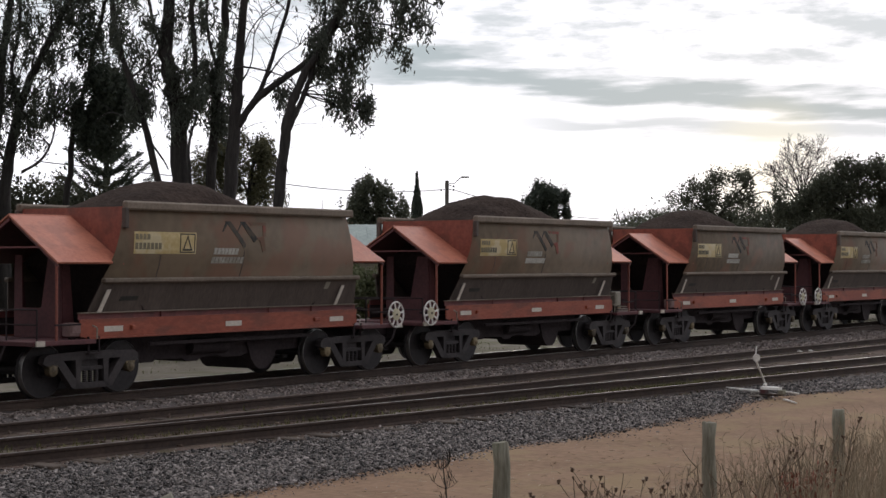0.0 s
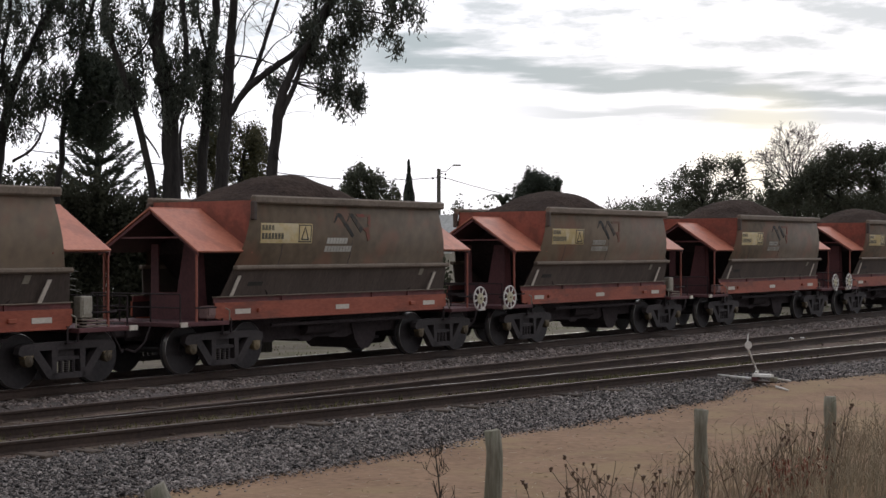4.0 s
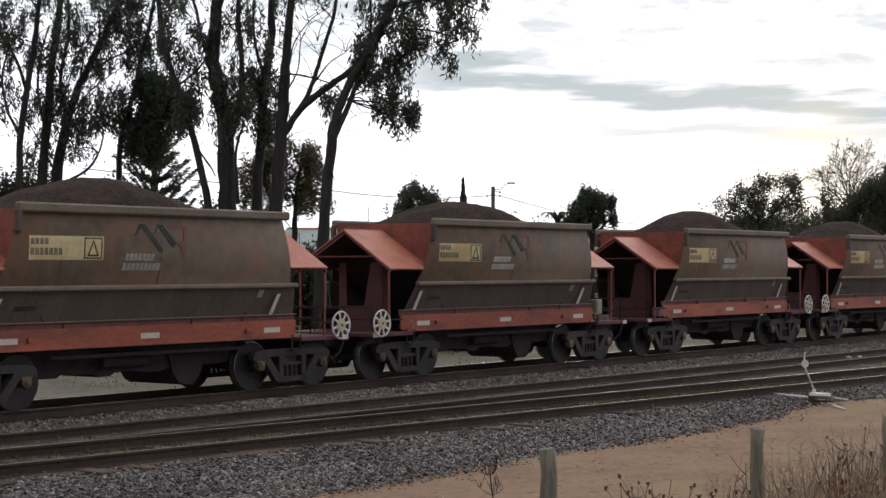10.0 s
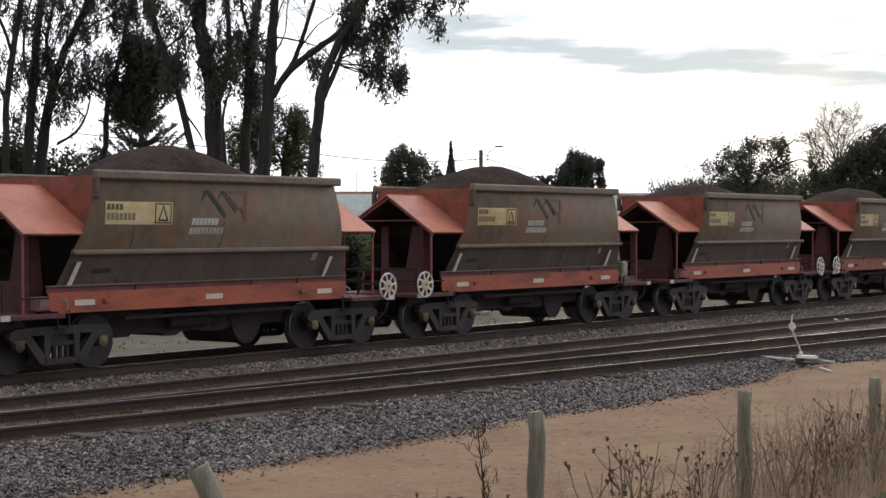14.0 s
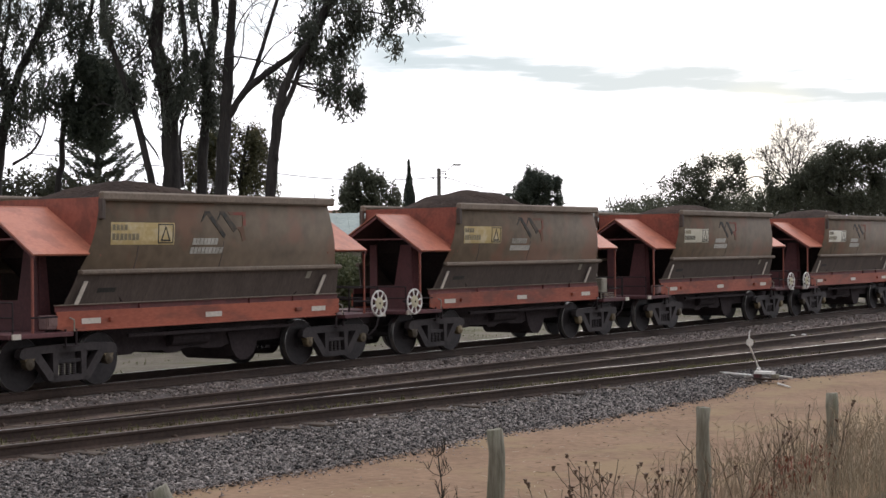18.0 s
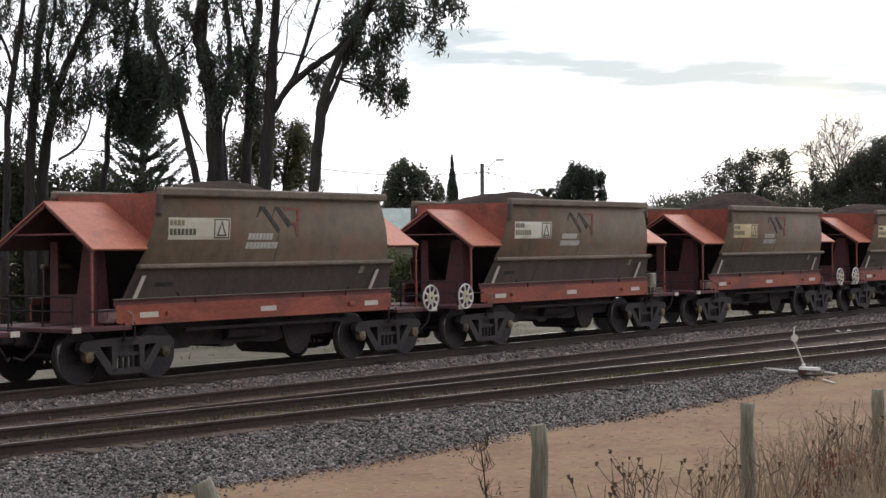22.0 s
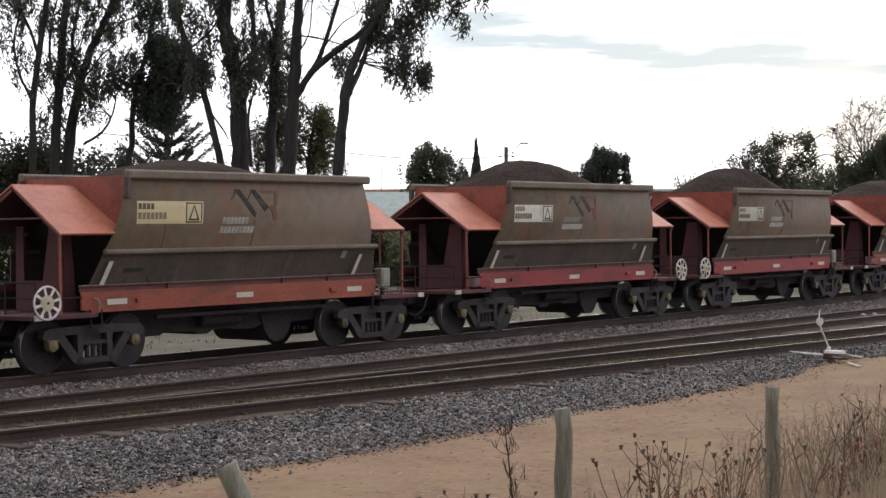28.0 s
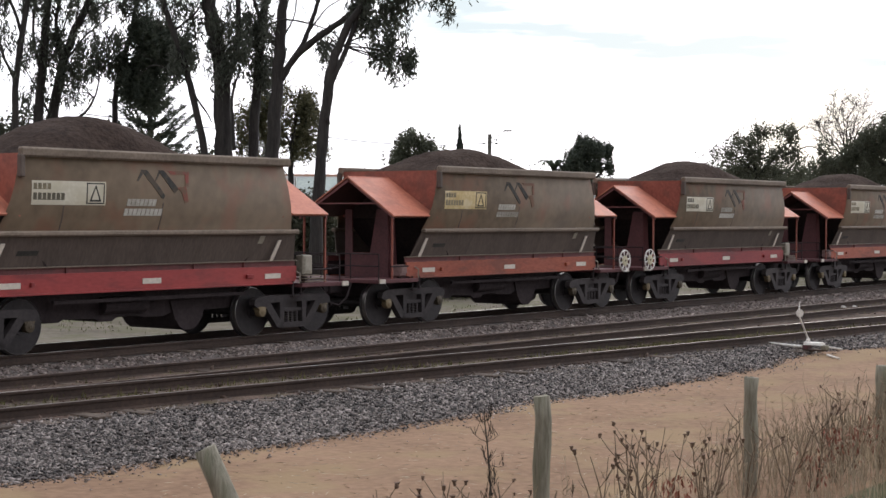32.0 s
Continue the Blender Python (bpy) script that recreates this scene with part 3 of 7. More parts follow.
            box(bm, x0, x1, q * 1.13 - 0.03, q * 1.13 + 0.03, 1.11, 1.185, 0.01)
            part("sill_lug", bm, sill_paint, w)
        for s in (-1, 1):
            bm = bmesh.new()
            lean = 0.16
            x = -3.60 if s < 0 else 2.90
            plate(bm, [(x, q * 1.13, 1.43), (x + 0.09, q * 1.13, 1.43), (x + 0.09 + lean, q * 1.21, 1.82), (x + lean, q * 1.21, 1.82)], 0.015)
            part("white_stripe", bm, REFLECT, w, "slanting white painted stripe")
        # lettering panel and mark on the side, on both sides read from left to right

        def flat(name, outlines, material, lift, label=""):
            b = bmesh.new()
            for outline in outlines:
                prism(b, [(x * -q, z) for x, z in outline], q * 1.0, q * 1.1)
            for z in (2.25, 2.5, 2.75):
                bmesh.ops.bisect_plane(b, geom=b.verts[:] + b.edges[:] + b.faces[:], plane_co=(0, 0, z), plane_no=(0, 0, 1))
            for v in b.verts:
                face = side_face(v.co.z)
                v.co.y = q * (face + lift + (0.002 if abs(v.co.y) > 1.05 else -0.006))
            return part(name, b, material, w, label)

        def bars(x0, x1, z0, z1, count, slant=0.0, gap=0.28):
            """A line of lettering as plain upright bars on a thin base line."""
            step = (x1 - x0) / count
            edge = [(x0, z0), (x1 - gap * step, z0)]
            for i in reversed(range(count)):
                a, b = x0 + i * step, x0 + (i + 1 - gap) * step
                edge += [(b + 0.001, z0 + 0.01), (b + slant, z1), (a + slant, z1), (a - 0.001, z0 + 0.01)]
            return [edge]

        flat("number_panel", [[(-2.94, 2.44), (-1.38, 2.44), (-1.38, 2.83), (-2.94, 2.83)]], CREAM, 0.004, "cream number panel with a boxed triangle")
        flat("lettering_bar", bars(-2.91, -2.53, 2.69, 2.79, 4), FADED_INK, 0.008)
        flat("lettering_bar", bars(-2.91, -2.24, 2.52, 2.635, 7), FADED_INK, 0.008)
        x0, x1, z0, z1, e = -1.80, -1.41, 2.46, 2.81, 0.022
        for a, b, c, d in ((x0, x1, z0, z0 + e), (x0, x1, z1 - e, z1), (x0, x0 + e, z0, z1), (x1 - e, x1, z0, z1)):
            flat("panel_frame", [[(a, c), (b, c), (b, d), (a, d)]], INK, 0.008)
        flat("triangle_stroke", [[(-1.735, 2.50), (-1.70, 2.50), (-1.605, 2.735), (-1.605, 2.78)]], INK, 0.008)
        flat("triangle_stroke", [[(-1.475, 2.50), (-1.51, 2.50), (-1.605, 2.735), (-1.605, 2.78)]], INK, 0.008)
        flat("triangle_stroke", [[(-1.735, 2.50), (-1.475, 2.50), (-1.49, 2.53), (-1.72, 2.53)]], INK, 0.008)
        # faded peak mark: two broad dark strokes with thin risers
        for o in ([(-0.68, 2.86), (-0.65, 2.86), (-0.50, 3.03), (-0.57, 3.05)], [(-0.59, 3.055), (-0.44, 3.055), (-0.02, 2.62), (-0.05, 2.56), (-0.10, 2.58)],
                  [(-0.27, 2.85), (-0.235, 2.88), (-0.11, 3.04), (-0.15, 3.05)], [(-0.18, 3.055), (-0.04, 3.055), (0.30, 2.74), (0.20, 2.66)]):
            flat("mark_stroke", [o], GREY_MARK, 0.006)
        for o in ([(0.06, 3.05), (0.56, 3.05), (0.56, 2.99), (0.12, 2.99)], [(0.46, 2.99), (0.55, 2.99), (0.54, 2.78), (0.46, 2.78)], [(0.26, 2.76), (0.48, 2.79), (0.55, 2.52), (0.46, 2.49), (0.38, 2.68)]):
            flat("red_mark", [o], RED_MARK, 0.006)
        for x0, z0 in ((-2.26, 2.43), (-0.05, 2.50)):
            b = bmesh.new()
            for za, zb in ((z0, 2.25), (2.25, 1.99)):
                ya, yb = side_face(za), side_face(zb)
                plate(b, [(-q * (x0 - 0.012), q * (ya + 0.004), za), (-q * (x0 + 0.012), q * (ya + 0.004), za), (-q * (x0 + 0.005), q * (yb + 0.006), zb), (-q * (x0 - 0.019), q * (yb + 0.006), zb)], 0.008)
            part("weld_seam", b, SKIRT, w, "dark streaked vertical seam")
        b = bmesh.new()
        plate(b, [(-q * x, q * (1.0 + (z - 1.42) / 0.55 * 0.2 + 0.014), z) for x, z in ((-3.05, 1.62), (-2.62, 1.62), (-2.60, 1.70), (-3.03, 1.70))], 0.012)
        part("hatch_slot", b, INK, w, "narrow dark slot in the skirt")
        b = bmesh.new()
        plate(b, [(-q * x, q * (1.0 + (z - 1.42) / 0.55 * 0.2 + 0.014), z) for x, z in ((2.56, 1.76), (2.70, 1.76), (2.73, 1.90), (2.59, 1.90))], 0.012)
        part("data_label", b, BOX_CREAM, w, "small pale data label")
        flat("name_bar", bars(-0.90, -0.22, 2.435, 2.555, 7, 0.02, 0.16), WHITE_MARK, 0.006)
        flat("name_bar", bars(-0.94, -0.06, 2.27, 2.39, 9, 0.02, 0.16), WHITE_MARK, 0.006)
        bm = bmesh.new()
        box(bm, -3.22, -3.12, q * 1.38 - 0.05, q * 1.38 + 0.05, 2.88, 3.24, 0.015)
        part("corner_lug", bm, SKIRT, w)
    # underframe: centre sill, outlet chutes, brake gear
    bm = bmesh.new()
    box(bm, -5.0, 5.0, -0.22, 0.22, 0.62, 0.98, 0.01)
    part("centre_sill", bm, UNDER, w)
    bm = bmesh.new()
    prism(bm, [(-2.75, 1.05), (2.75, 1.05), (2.7, 0.57), (1.9, 0.55), (0.75, 0.52), (0.6, 0.47), (0.1, 0.48), (-0.05, 0.52), (-0.5, 0.50), (-0.62, 0.44), (-0.9, 0.44), (-1.0, 0.50), (-1.7, 0.52), (-1.8, 0.47), (-2.1, 0.47), (-2.2, 0.52), (-2.7, 0.54)], -0.66, 0.66)
    part("outlet_hopper", bm, UNDER, w, "dark under-slung outlet hopper")
    bm = bmesh.new()
    prism(bm, [(0.74, 0.75), (1.68, 0.75), (1.56, 0.42), (1.44, 0.27), (1.32, 0.2), (1.1, 0.2), (0.98, 0.27), (0.86, 0.42)], -0.7, 0.7)
    part("outlet_chute", bm, UNDER, w)
    bm = bmesh.new()
    for y in (-0.98, 0.98):
        box(bm, -2.2, 2.4, y - 0.03, y + 0.03, 0.80, 0.86)
    part("brake_pipe", bm, UNDER, w)
    bm = bmesh.new()
    rod(bm, (-0.9, -0.7, 0.72), (0.1, -0.7, 0.72), 0.15, seg=14)
    part("air_reservoir", bm, UNDER, w)
    # bogies
    for s in (-1, 1):
        cx = s * 3.65
        bm = bmesh.new()
        box(bm, cx - 0.22, cx + 0.22, -1.0, 1.0, 0.42, 0.66, 0.03)
        bogie = part("bogie_bolster", bm, BOGIE, w)
        for q in (-1, 1):
            bm = bmesh.new()
            y0, y1 = sorted((q * 0.94, q * 1.08))
            prism(bm, [(cx - 1.10, 0.60), (cx - 1.07, 0.70), (cx - 0.98, 0.745), (cx - 0.5, 0.765), (cx + 0.5, 0.765), (cx + 0.98, 0.745), (cx + 1.07, 0.70), (cx + 1.10, 0.60), (cx + 1.02, 0.55), (cx + 0.76, 0.55), (cx + 0.68, 0.63), (cx - 0.68, 0.63), (cx - 0.76, 0.55), (cx - 1.02, 0.55)], y0, y1)
            for e in (-1, 1):
                prism(bm, [(cx + e * 0.80, 0.57), (cx + e * 0.66, 0.64), (cx + e * 0.36, 0.28), (cx + e * 0.30, 0.15), (cx + e * 0.46, 0.16)], y0, y1)
                prism(bm, [(cx + e * 0.38, 0.64), (cx + e * 0.25, 0.64), (cx + e * 0.27, 0.2), (cx + e * 0.37, 0.2)], y0, y1)
            prism(bm, [(cx - 0.42, 0.14), (cx + 0.42, 0.14), (cx + 0.36, 0.24), (cx - 0.36, 0.24)], y0, y1)
            part("side_frame", bm, BOGIE, bogie, "cast steel bogie side frame")
            bm = bmesh.new()
            prism(bm, [(cx - 0.26, 0.45), (cx + 0.26, 0.45), (cx + 0.26, 0.51), (cx - 0.26, 0.51)], q * 0.95, q * 1.06)
            part("spring_cap", bm, BOGIE, bogie)
            for e in (-1, 1):
                bm = bmesh.new()
                prism(bm, [(cx + e * 1.0, 0.56), (cx + e * 0.78, 0.56), (cx + e * 0.80, 0.50), (cx + e * 0.98, 0.50)], q * 0.96, q * 1.09)
                part("bearing_adapter", bm, BEARING, bogie)
            for dx in (-0.13, 0.0, 0.13):
                bm = bmesh.new()
                lathe(bm, [(0.052 if i % 2 else 0.036, 0.24 + i * 0.017) for i in range(13)], "z", 8, (cx + dx, q * 1.02, 0))
                part("bolster_spring", bm, BOGIE, bogie)
            for e in (-1, 1):
                bm = bmesh.new()
                lathe(bm, [(0.10, q * 0.98), (0.105, q * 1.06), (0.095, q * 1.10), (0.05, q * 1.11), (0.0301, q * 1.12)], "y", 12, (cx + e * 0.89, 0, 0.47))
                part("bearing_cap", bm, BEARING, bogie)
        for e in (-1, 1):
            bm = bmesh.new()
            rod(bm, (0, -0.95, 0), (0, 0.95, 0), 0.08, seg=12)
            ws = part("wheelset", bm, WHEEL, w, at=pose(cx + e * 0.89, 0, 0.46))
            ws["axle_x"] = cx + e * 0.89
            for q in (-1, 1):
                bm = bmesh.new()
                lathe(bm, [(0.12, q * 0.84), (0.14, q * 0.80), (0.16, q * 0.77), (0.30, q * 0.75), (0.37, q * 0.75), (0.385, q * 0.82), (0.45, q * 0.825)], "y", 32)
                lathe(bm, [(0.385, q * 0.815), (0.455, q * 0.82), (0.462, q * 0.74), (0.488, q * 0.725), (0.488, q * 0.70), (0.385, q * 0.70)], "y", 32)
                part("wheel", bm, WHEEL, ws)
                bm = bmesh.new()
                lathe(bm, [(0.452, q * 0.828), (0.460, q * 0.822), (0.4655, q * 0.745)], "y", 40)
                bmesh.ops.delete(bm, geom=[f for f in bm.faces if len(f.verts) > 4], context="FACES")
                part("tread", bm, TREAD, ws, "bright worn wheel tread")
                bm = bmesh.new()
                for a in range(3):
                    m = pose(0, 0, 0, 0, a * 120, 0) @ pose(0.26, q * 0.77, 0)
                    bmesh.ops.create_cone(bm, cap_ends=True, segments=8, radius1=0.03, radius2=0.03, depth=0.02, matrix=m @ pose(0, 0, 0, 90, 0, 0))
                part("hub_hole", bm, UNDER, ws)
    # brake handwheel at one end, valve box at the other
    s = wheel_end
    bm = bmesh.new()
    x, z, y = s * 4.83, 1.18, -1.3
    R = 0.265
    for i in range(28):
        a, b = 2 * math.pi * i / 28, 2 * math.pi * (i + 1) / 28
        rod(bm, (x + R * math.cos(a), y, z + R * math.sin(a)), (x + R * math.cos(b), y, z + R * math.sin(b)), 0.019, seg=6)
    for i in range(8):
        a = 2 * math.pi * (i + 0.3) / 8
        c, d = math.cos(a), math.sin(a)
        plate(bm, [(x + 0.1 * c - 0.016 * d, y, z + 0.1 * d + 0.016 * c), (x + 0.1 * c + 0.016 * d, y, z + 0.1 * d - 0.016 * c),
                   (x + R * c + 0.026 * d, y, z + R * d - 0.026 * c), (x + R * c - 0.026 * d, y, z + R * d + 0.026 * c)], 0.012)
    hw = part("brake_wheel", bm, CHALK, w, "white painted spoked brake handwheel")
    bm = bmesh.new()
    rod(bm, (x, y - 0.03, z), (x, y + 0.3, z), 0.025)
    part("brake_spindle", bm, UNDER, hw)
    bm = bmesh.new()
    lathe(bm, [(0.06, -0.022), (0.13, -0.014), (0.13, 0.012), (0.06, 0.02)], "y", 20, (x, y, z))
    part("hub_disc", bm, HUB_CREAM, hw, "cream hub disc")
    bm = bmesh.new()
    x = -s * 4.05
    z0, z1, paint = (1.14, 1.52, BOX_CREAM) if s < 0 else (1.02, 1.26, DUSTY_BOX)
    box(bm, x - 0.14, x + 0.14, -1.10, -0.90, z0, z1, 0.02)
    bx = part("valve_box", bm, paint, w, "cream painted valve box" if s < 0 else "dull pinkish valve box")
    bm = bmesh.new()
    box(bm, x - 0.10, x + 0.10, -1.115, -1.10, z0 + 0.06, z1 - 0.04, 0.004)
    part("box_lid", bm, paint, bx)
    bm = bmesh.new()
    box(bm, x - 0.05, x + 0.05, -1.04, -0.96, 0.97, z0 + 0.02)
    part("box_foot", bm, UNDER, bx)
    if s < 0:
        for k in range(3):
            bm = bmesh.new()
            box(bm, 3.80, 4.42 - 0.06 * k, -1.235, -1.10, 1.0 + 0.055 * k, 1.022 + 0.055 * k, 0.004)
            part("step_bar", bm, RIM, w, "worn steel step bar")
    return w


# height over the rim, middle and half length of each wagon's heap, from the wagon before the first on
HEAPS = [(0.62, -0.8, 2.4), (0.66, -0.75, 2.2), (0.76, -0.6, 2.3), (0.70, -0.8, 2.1), (0.66, -0.75, 2.1), (0.72, -0.5, 2.4), (0.66, -0.5, 2.4), (0.74, -0.3, 2.0), (0.68, -0.6, 2.1),
         (0.46, -1.3, 1.9), (0.56, -0.7, 2.2), (0.40, -0.4, 1.9), (0.42, -1.2, 1.9), (0.66, -0.1, 2.2), (0.46, -0.6, 2.2), (0.76, -0.5, 2.3), (0.84, -0.8, 2.2), (0.66, -0.6, 2.3), (0.7, -0.4, 2.3), (0.6, -0.6, 2.3), (0.7, -0.5, 2.4)]


def make_ore(seed):
    """A heap of crushed ore, rounded along the wagon."""
    top, skew, half = HEAPS[seed]
    nx, ny = 64, 26
    verts, faces = [], []
    for i in range(nx):
        for j in range(ny):
            u, v = i / (nx - 1) * 2 - 1, j / (ny - 1) * 2 - 1
            x, y = u * 3.08, v * 1.28
            a = (x - skew) / half
            h = top * max(0.0, 1 - abs(a) ** 1.7) ** 1.05 * (max(0.0, 1 - abs(v) ** 2.6)) ** 0.8
            h += 0.05 * noise.noise(Vector((x * 1.7 + seed * 9, y * 1.7, 0))) + 0.025 * noise.noise(Vector((x * 7, y * 7 + seed, 3)))
            verts.append((x, y, 3.16 + h))
    for i in range(nx - 1):
        for j in range(ny - 1):
            a = i * ny + j
            faces.append((a, a + ny, a + ny + 1, a + 1))
    base = len(verts)
    edge = [i * ny for i in range(nx)] + [(nx - 1) * ny + j for j in range(1, ny)] + [i * ny + ny - 1 for i in range(nx - 2, -1, -1)] + [j for j in range(ny - 2, 0, -1)]
    for e in edge:
        verts.append((verts[e][0], verts[e][1], 2.6))
    n = len(edge)
    for i in range(n):
        faces.append((edge[i], edge[(i + 1) % n], base + (i + 1) % n, base + i))
    faces.append(tuple(range(base, base + n)))
    return mesh_from("ore_load", verts, faces, ORE, True)


WAGONS, ORES = [], []


def build_train():
    crimson = {14, 15, 17}
    models = {}
    for k in range(-1, COUNT - 1):
        key = (k in crimson, -1 if k % 2 else 1)
        at = pose(home(k), TRACK_Y, 0)
        if key not in models:
            w = models[key] = make_wagon(SILL_CRIMSON if key[0] else SILL_ORANGE, key[1])
            w.matrix_basis = at
        else:
            w = copy_thing(models[key], at)
        tone = "crimson" if key[0] else "orange red"
        tagged(w, "grimy brown ore hopper wagon, %s sill, gabled end canopies" % tone, "train wagon", "wagons of the ore train")
        WAGONS.append(w)
        if k in (10, 11, 14, 15, 17, 18):
            for p in w.children:
                if p.name.startswith("number_panel"):
                    p.material_slots[0].link = "OBJECT"
                    p.material_slots[0].material = PALE_PANEL
        o = new("ore_load", make_ore(k + 1))
        o.matrix_basis = at
        tagged(o, "heap of dark brown crushed ore piled above the wagon rim", "ore heap", "ore heaps in the wagons", "stuff")
        ORES.append(o)


build_train()


# ---- ground and tracks ----
def sheet(name, x0, x1, y0, y1, nx, ny, height, material, label, category, thick=0.0):
    """A gridded sheet whose height is a function of x and y."""
    xs, ys = np.linspace(x0, x1, nx), np.linspace(y0, y1, ny)
    verts = [(x, y, height(x, y)) for x in xs for y in ys]
    faces = [(i * ny + j, (i + 1) * ny + j, (i + 1) * ny + j + 1, i * ny + j + 1) for i in range(nx - 1) for j in range(ny - 1)]
    ob = new(name, mesh_from(name, verts, faces, material, True))
    return tagged(ob, label, category, kind="structure")


def lump(x, y, s, a):
    return a * noise.noise(Vector((x * s, y * s, 0.7)))


def sand_edge(x):
    """y where the sandy track meets the coarse stones."""
    return 12.52 + 0.35 / (1 + math.exp((x - 13) * 0.9)) + 0.75 / (1 + math.exp(-(x - 27.3) * 1.8)) - 0.27 * min(max(0, x - 29.6), 4) - 0.12 * max(0, x - 33.6) + 0.16 * noise.noise(Vector((x * 0.5, 3, 0))) + 0.10 * noise.noise(Vector((x * 1.9, 8, 0)))


def siding_mid(x):
    return 17.69 - 0.03 * (x - 17)


def spur_mid(x):
    return 15.32 - 0.112 * (x - 22)


def ground_height(x, y):
    far = max(0.0, y - 40)
    return -0.40 + lump(x, y, 0.05, 0.10) * min(1, far / 40) + 0.002 * far * (1 if far < 400 else 400 / far)


def build_ground():
    # one sheet out to the horizon, finer near the tracks
    xs = [-2500, -900, -300, -120, -60] + list(np.linspace(-40, 160, 81)) + [200, 300, 600, 1200, 2500]
    ys = [-2500, -600, -150, -50] + list(np.linspace(-20, 120, 57)) + [160, 240, 400, 800, 2500]
    ny = len(ys)
    verts = [(x, y, ground_height(x, y)) for x in xs for y in ys]
    faces = [(i * ny + j, (i + 1) * ny + j, (i + 1) * ny + j + 1, i * ny + j + 1) for i in range(len(xs) - 1) for j in range(ny - 1)]
    tagged(new("ground", mesh_from("ground", verts, faces, TURF, True)), "rough turf with bare patches reaching to the horizon", "ground", kind="structure")
    sheet("sand_track", -30, 120, 3.0, 14.6, 400, 70, lambda x, y: -0.30 + lump(x, y, 0.35, 0.03) + lump(x, y, 1.7, 0.008) - 0.25 * max(0, y - sand_edge(x) - 0.3)
          - 0.025 * math.exp(-((y - 9.0) / 0.35) ** 2) - 0.025 * math.exp(-((y - 10.7) / 0.35) ** 2), SAND, "orange brown sandy service track with faint wheel ruts", "track")
    sheet("verge", -30, 120, -6.0, 6.6, 150, 40, lambda x, y: -0.285 + lump(x, y, 0.5, 0.05) + (6.2 - y) * 0.02 - 0.5 * max(0, y - 6.0), EARTH, "dry grassy verge along the fence", "verge")
    sheet("gravel_yard", -60, 140, 24.6, 36.0, 200, 26, lambda x, y: -0.37 + lump(x, y, 0.4, 0.03), GREY_DIRT, "bare grey gravelly strip beyond the line", "ground")
    sheet("main_bed", -60, 140, 19.2, 25.2, 260, 28, lambda x, y: main_z(y) + lump(x, y, 1.3, 0.02), BED, "stone ballast bed under the main line", "ballast")
    strip("siding_bed", lambda x: spur_mid(x) - 1.05, lambda x: 19.7, lambda x, y: -0.155 - 0.05 * max(0, y - 18.9) - 0.2 * max(0, spur_mid(x) - 0.95 - y) + lump(x, y, 1.1, 0.025), RUSTY_BED, "rust-stained earth and fines between the sidings")
    strip("stone_shoulder", lambda x: sand_edge(x) - 0.35, lambda x: spur_mid(x) - 0.9, lambda x, y: shoulder_z(x, y) + lump(x, y, 1.4, 0.012), BED, "coarse blue grey stone shoulder")


def main_z(y):
    return -0.17 - 0.12 * max(0, abs(y - TRACK_Y) - 1.75)


def shoulder_z(x, y):
    e, top = sand_edge(x), spur_mid(x) - 1.0
    u = (y - e) / max(0.2, top - e)
    return -0.285 + 0.115 * min(1, max(0, u)) ** 0.8 - (0.3 * (e - y) if y < e else 0)


def strip(name, lo, hi, height, material, label):
    """A sheet between two bending edges."""
    nx, ny = 380, 40
    xs = np.linspace(-40, 130, nx)
    verts = []
    for x in xs:
        a, b = lo(x), max(hi(x), lo(x) + 0.3)
        verts += [(x, a + (b - a) * j / (ny - 1), height(x, a + (b - a) * j / (ny - 1))) for j in range(ny)]
    faces = [(i * ny + j, (i + 1) * ny + j, (i + 1) * ny + j + 1, i * ny + j + 1) for i in range(nx - 1) for j in range(ny - 1)]
    tagged(new(name, mesh_from(name, verts, faces, material, True)), label, "ballast", kind="structure")


def stones(name, count, place, size, material, label, seed):
    """Loose broken stones as one mesh: place(rng) gives x, y and the height of the bed."""
    rng = np.random.default_rng(seed)
    cube = np.array([(x, y, z) for x in (-1, 1) for y in (-1, 1) for z in (-1, 1)], float)
    quad = [(0, 1, 3, 2), (4, 6, 7, 5), (0, 4, 5, 1), (2, 3, 7, 6), (0, 2, 6, 4), (1, 5, 7, 3)]
    verts = np.empty((count, 8, 3))
    for i in range(count):
        x, y, z = place(rng)
        s = size * min(2.2, max(0.45, rng.lognormal(-0.08, 0.38)))
        v = cube * rng.uniform(0.25, 1.2, (8, 1)) * (1.3, rng.uniform(0.45, 0.9), rng.uniform(0.22, 0.5)) * s
        q = Euler((rng.normal(0, 0.42), rng.normal(0, 0.42), rng.uniform(0, 6.28))).to_matrix()
        verts[i] = v @ np.array(q).T + (x, y, z + s * 0.25)
    faces = (np.array(quad)[None] + 8 * np.arange(count)[:, None, None]).reshape(-1, 4)
    me = bpy.data.meshes.new(name)
    me.vertices.add(8 * count)
    me.vertices.foreach_set("co", verts.astype(np.float32).ravel())
    me.loops.add(faces.size)
    me.loops.foreach_set("vertex_index", faces.astype(np.int32).ravel())
    me.polygons.add(len(faces))
    me.polygons.foreach_set("loop_start", np.arange(0, faces.size, 4, dtype=np.int32))
    me.update(calc_edges=True)
    me.materials.append(material)
    return tagged(new(name, me), label, "gravel", kind="stuff")


def rail_outline():
    half = [(0.070, -0.16), (0.070, -0.148), (0.012, -0.125), (0.009, -0.045), (0.034, -0.034), (0.036, -0.006), (0.026, 0.0)]
    return half + [(-y, z) for y, z in reversed(half)]


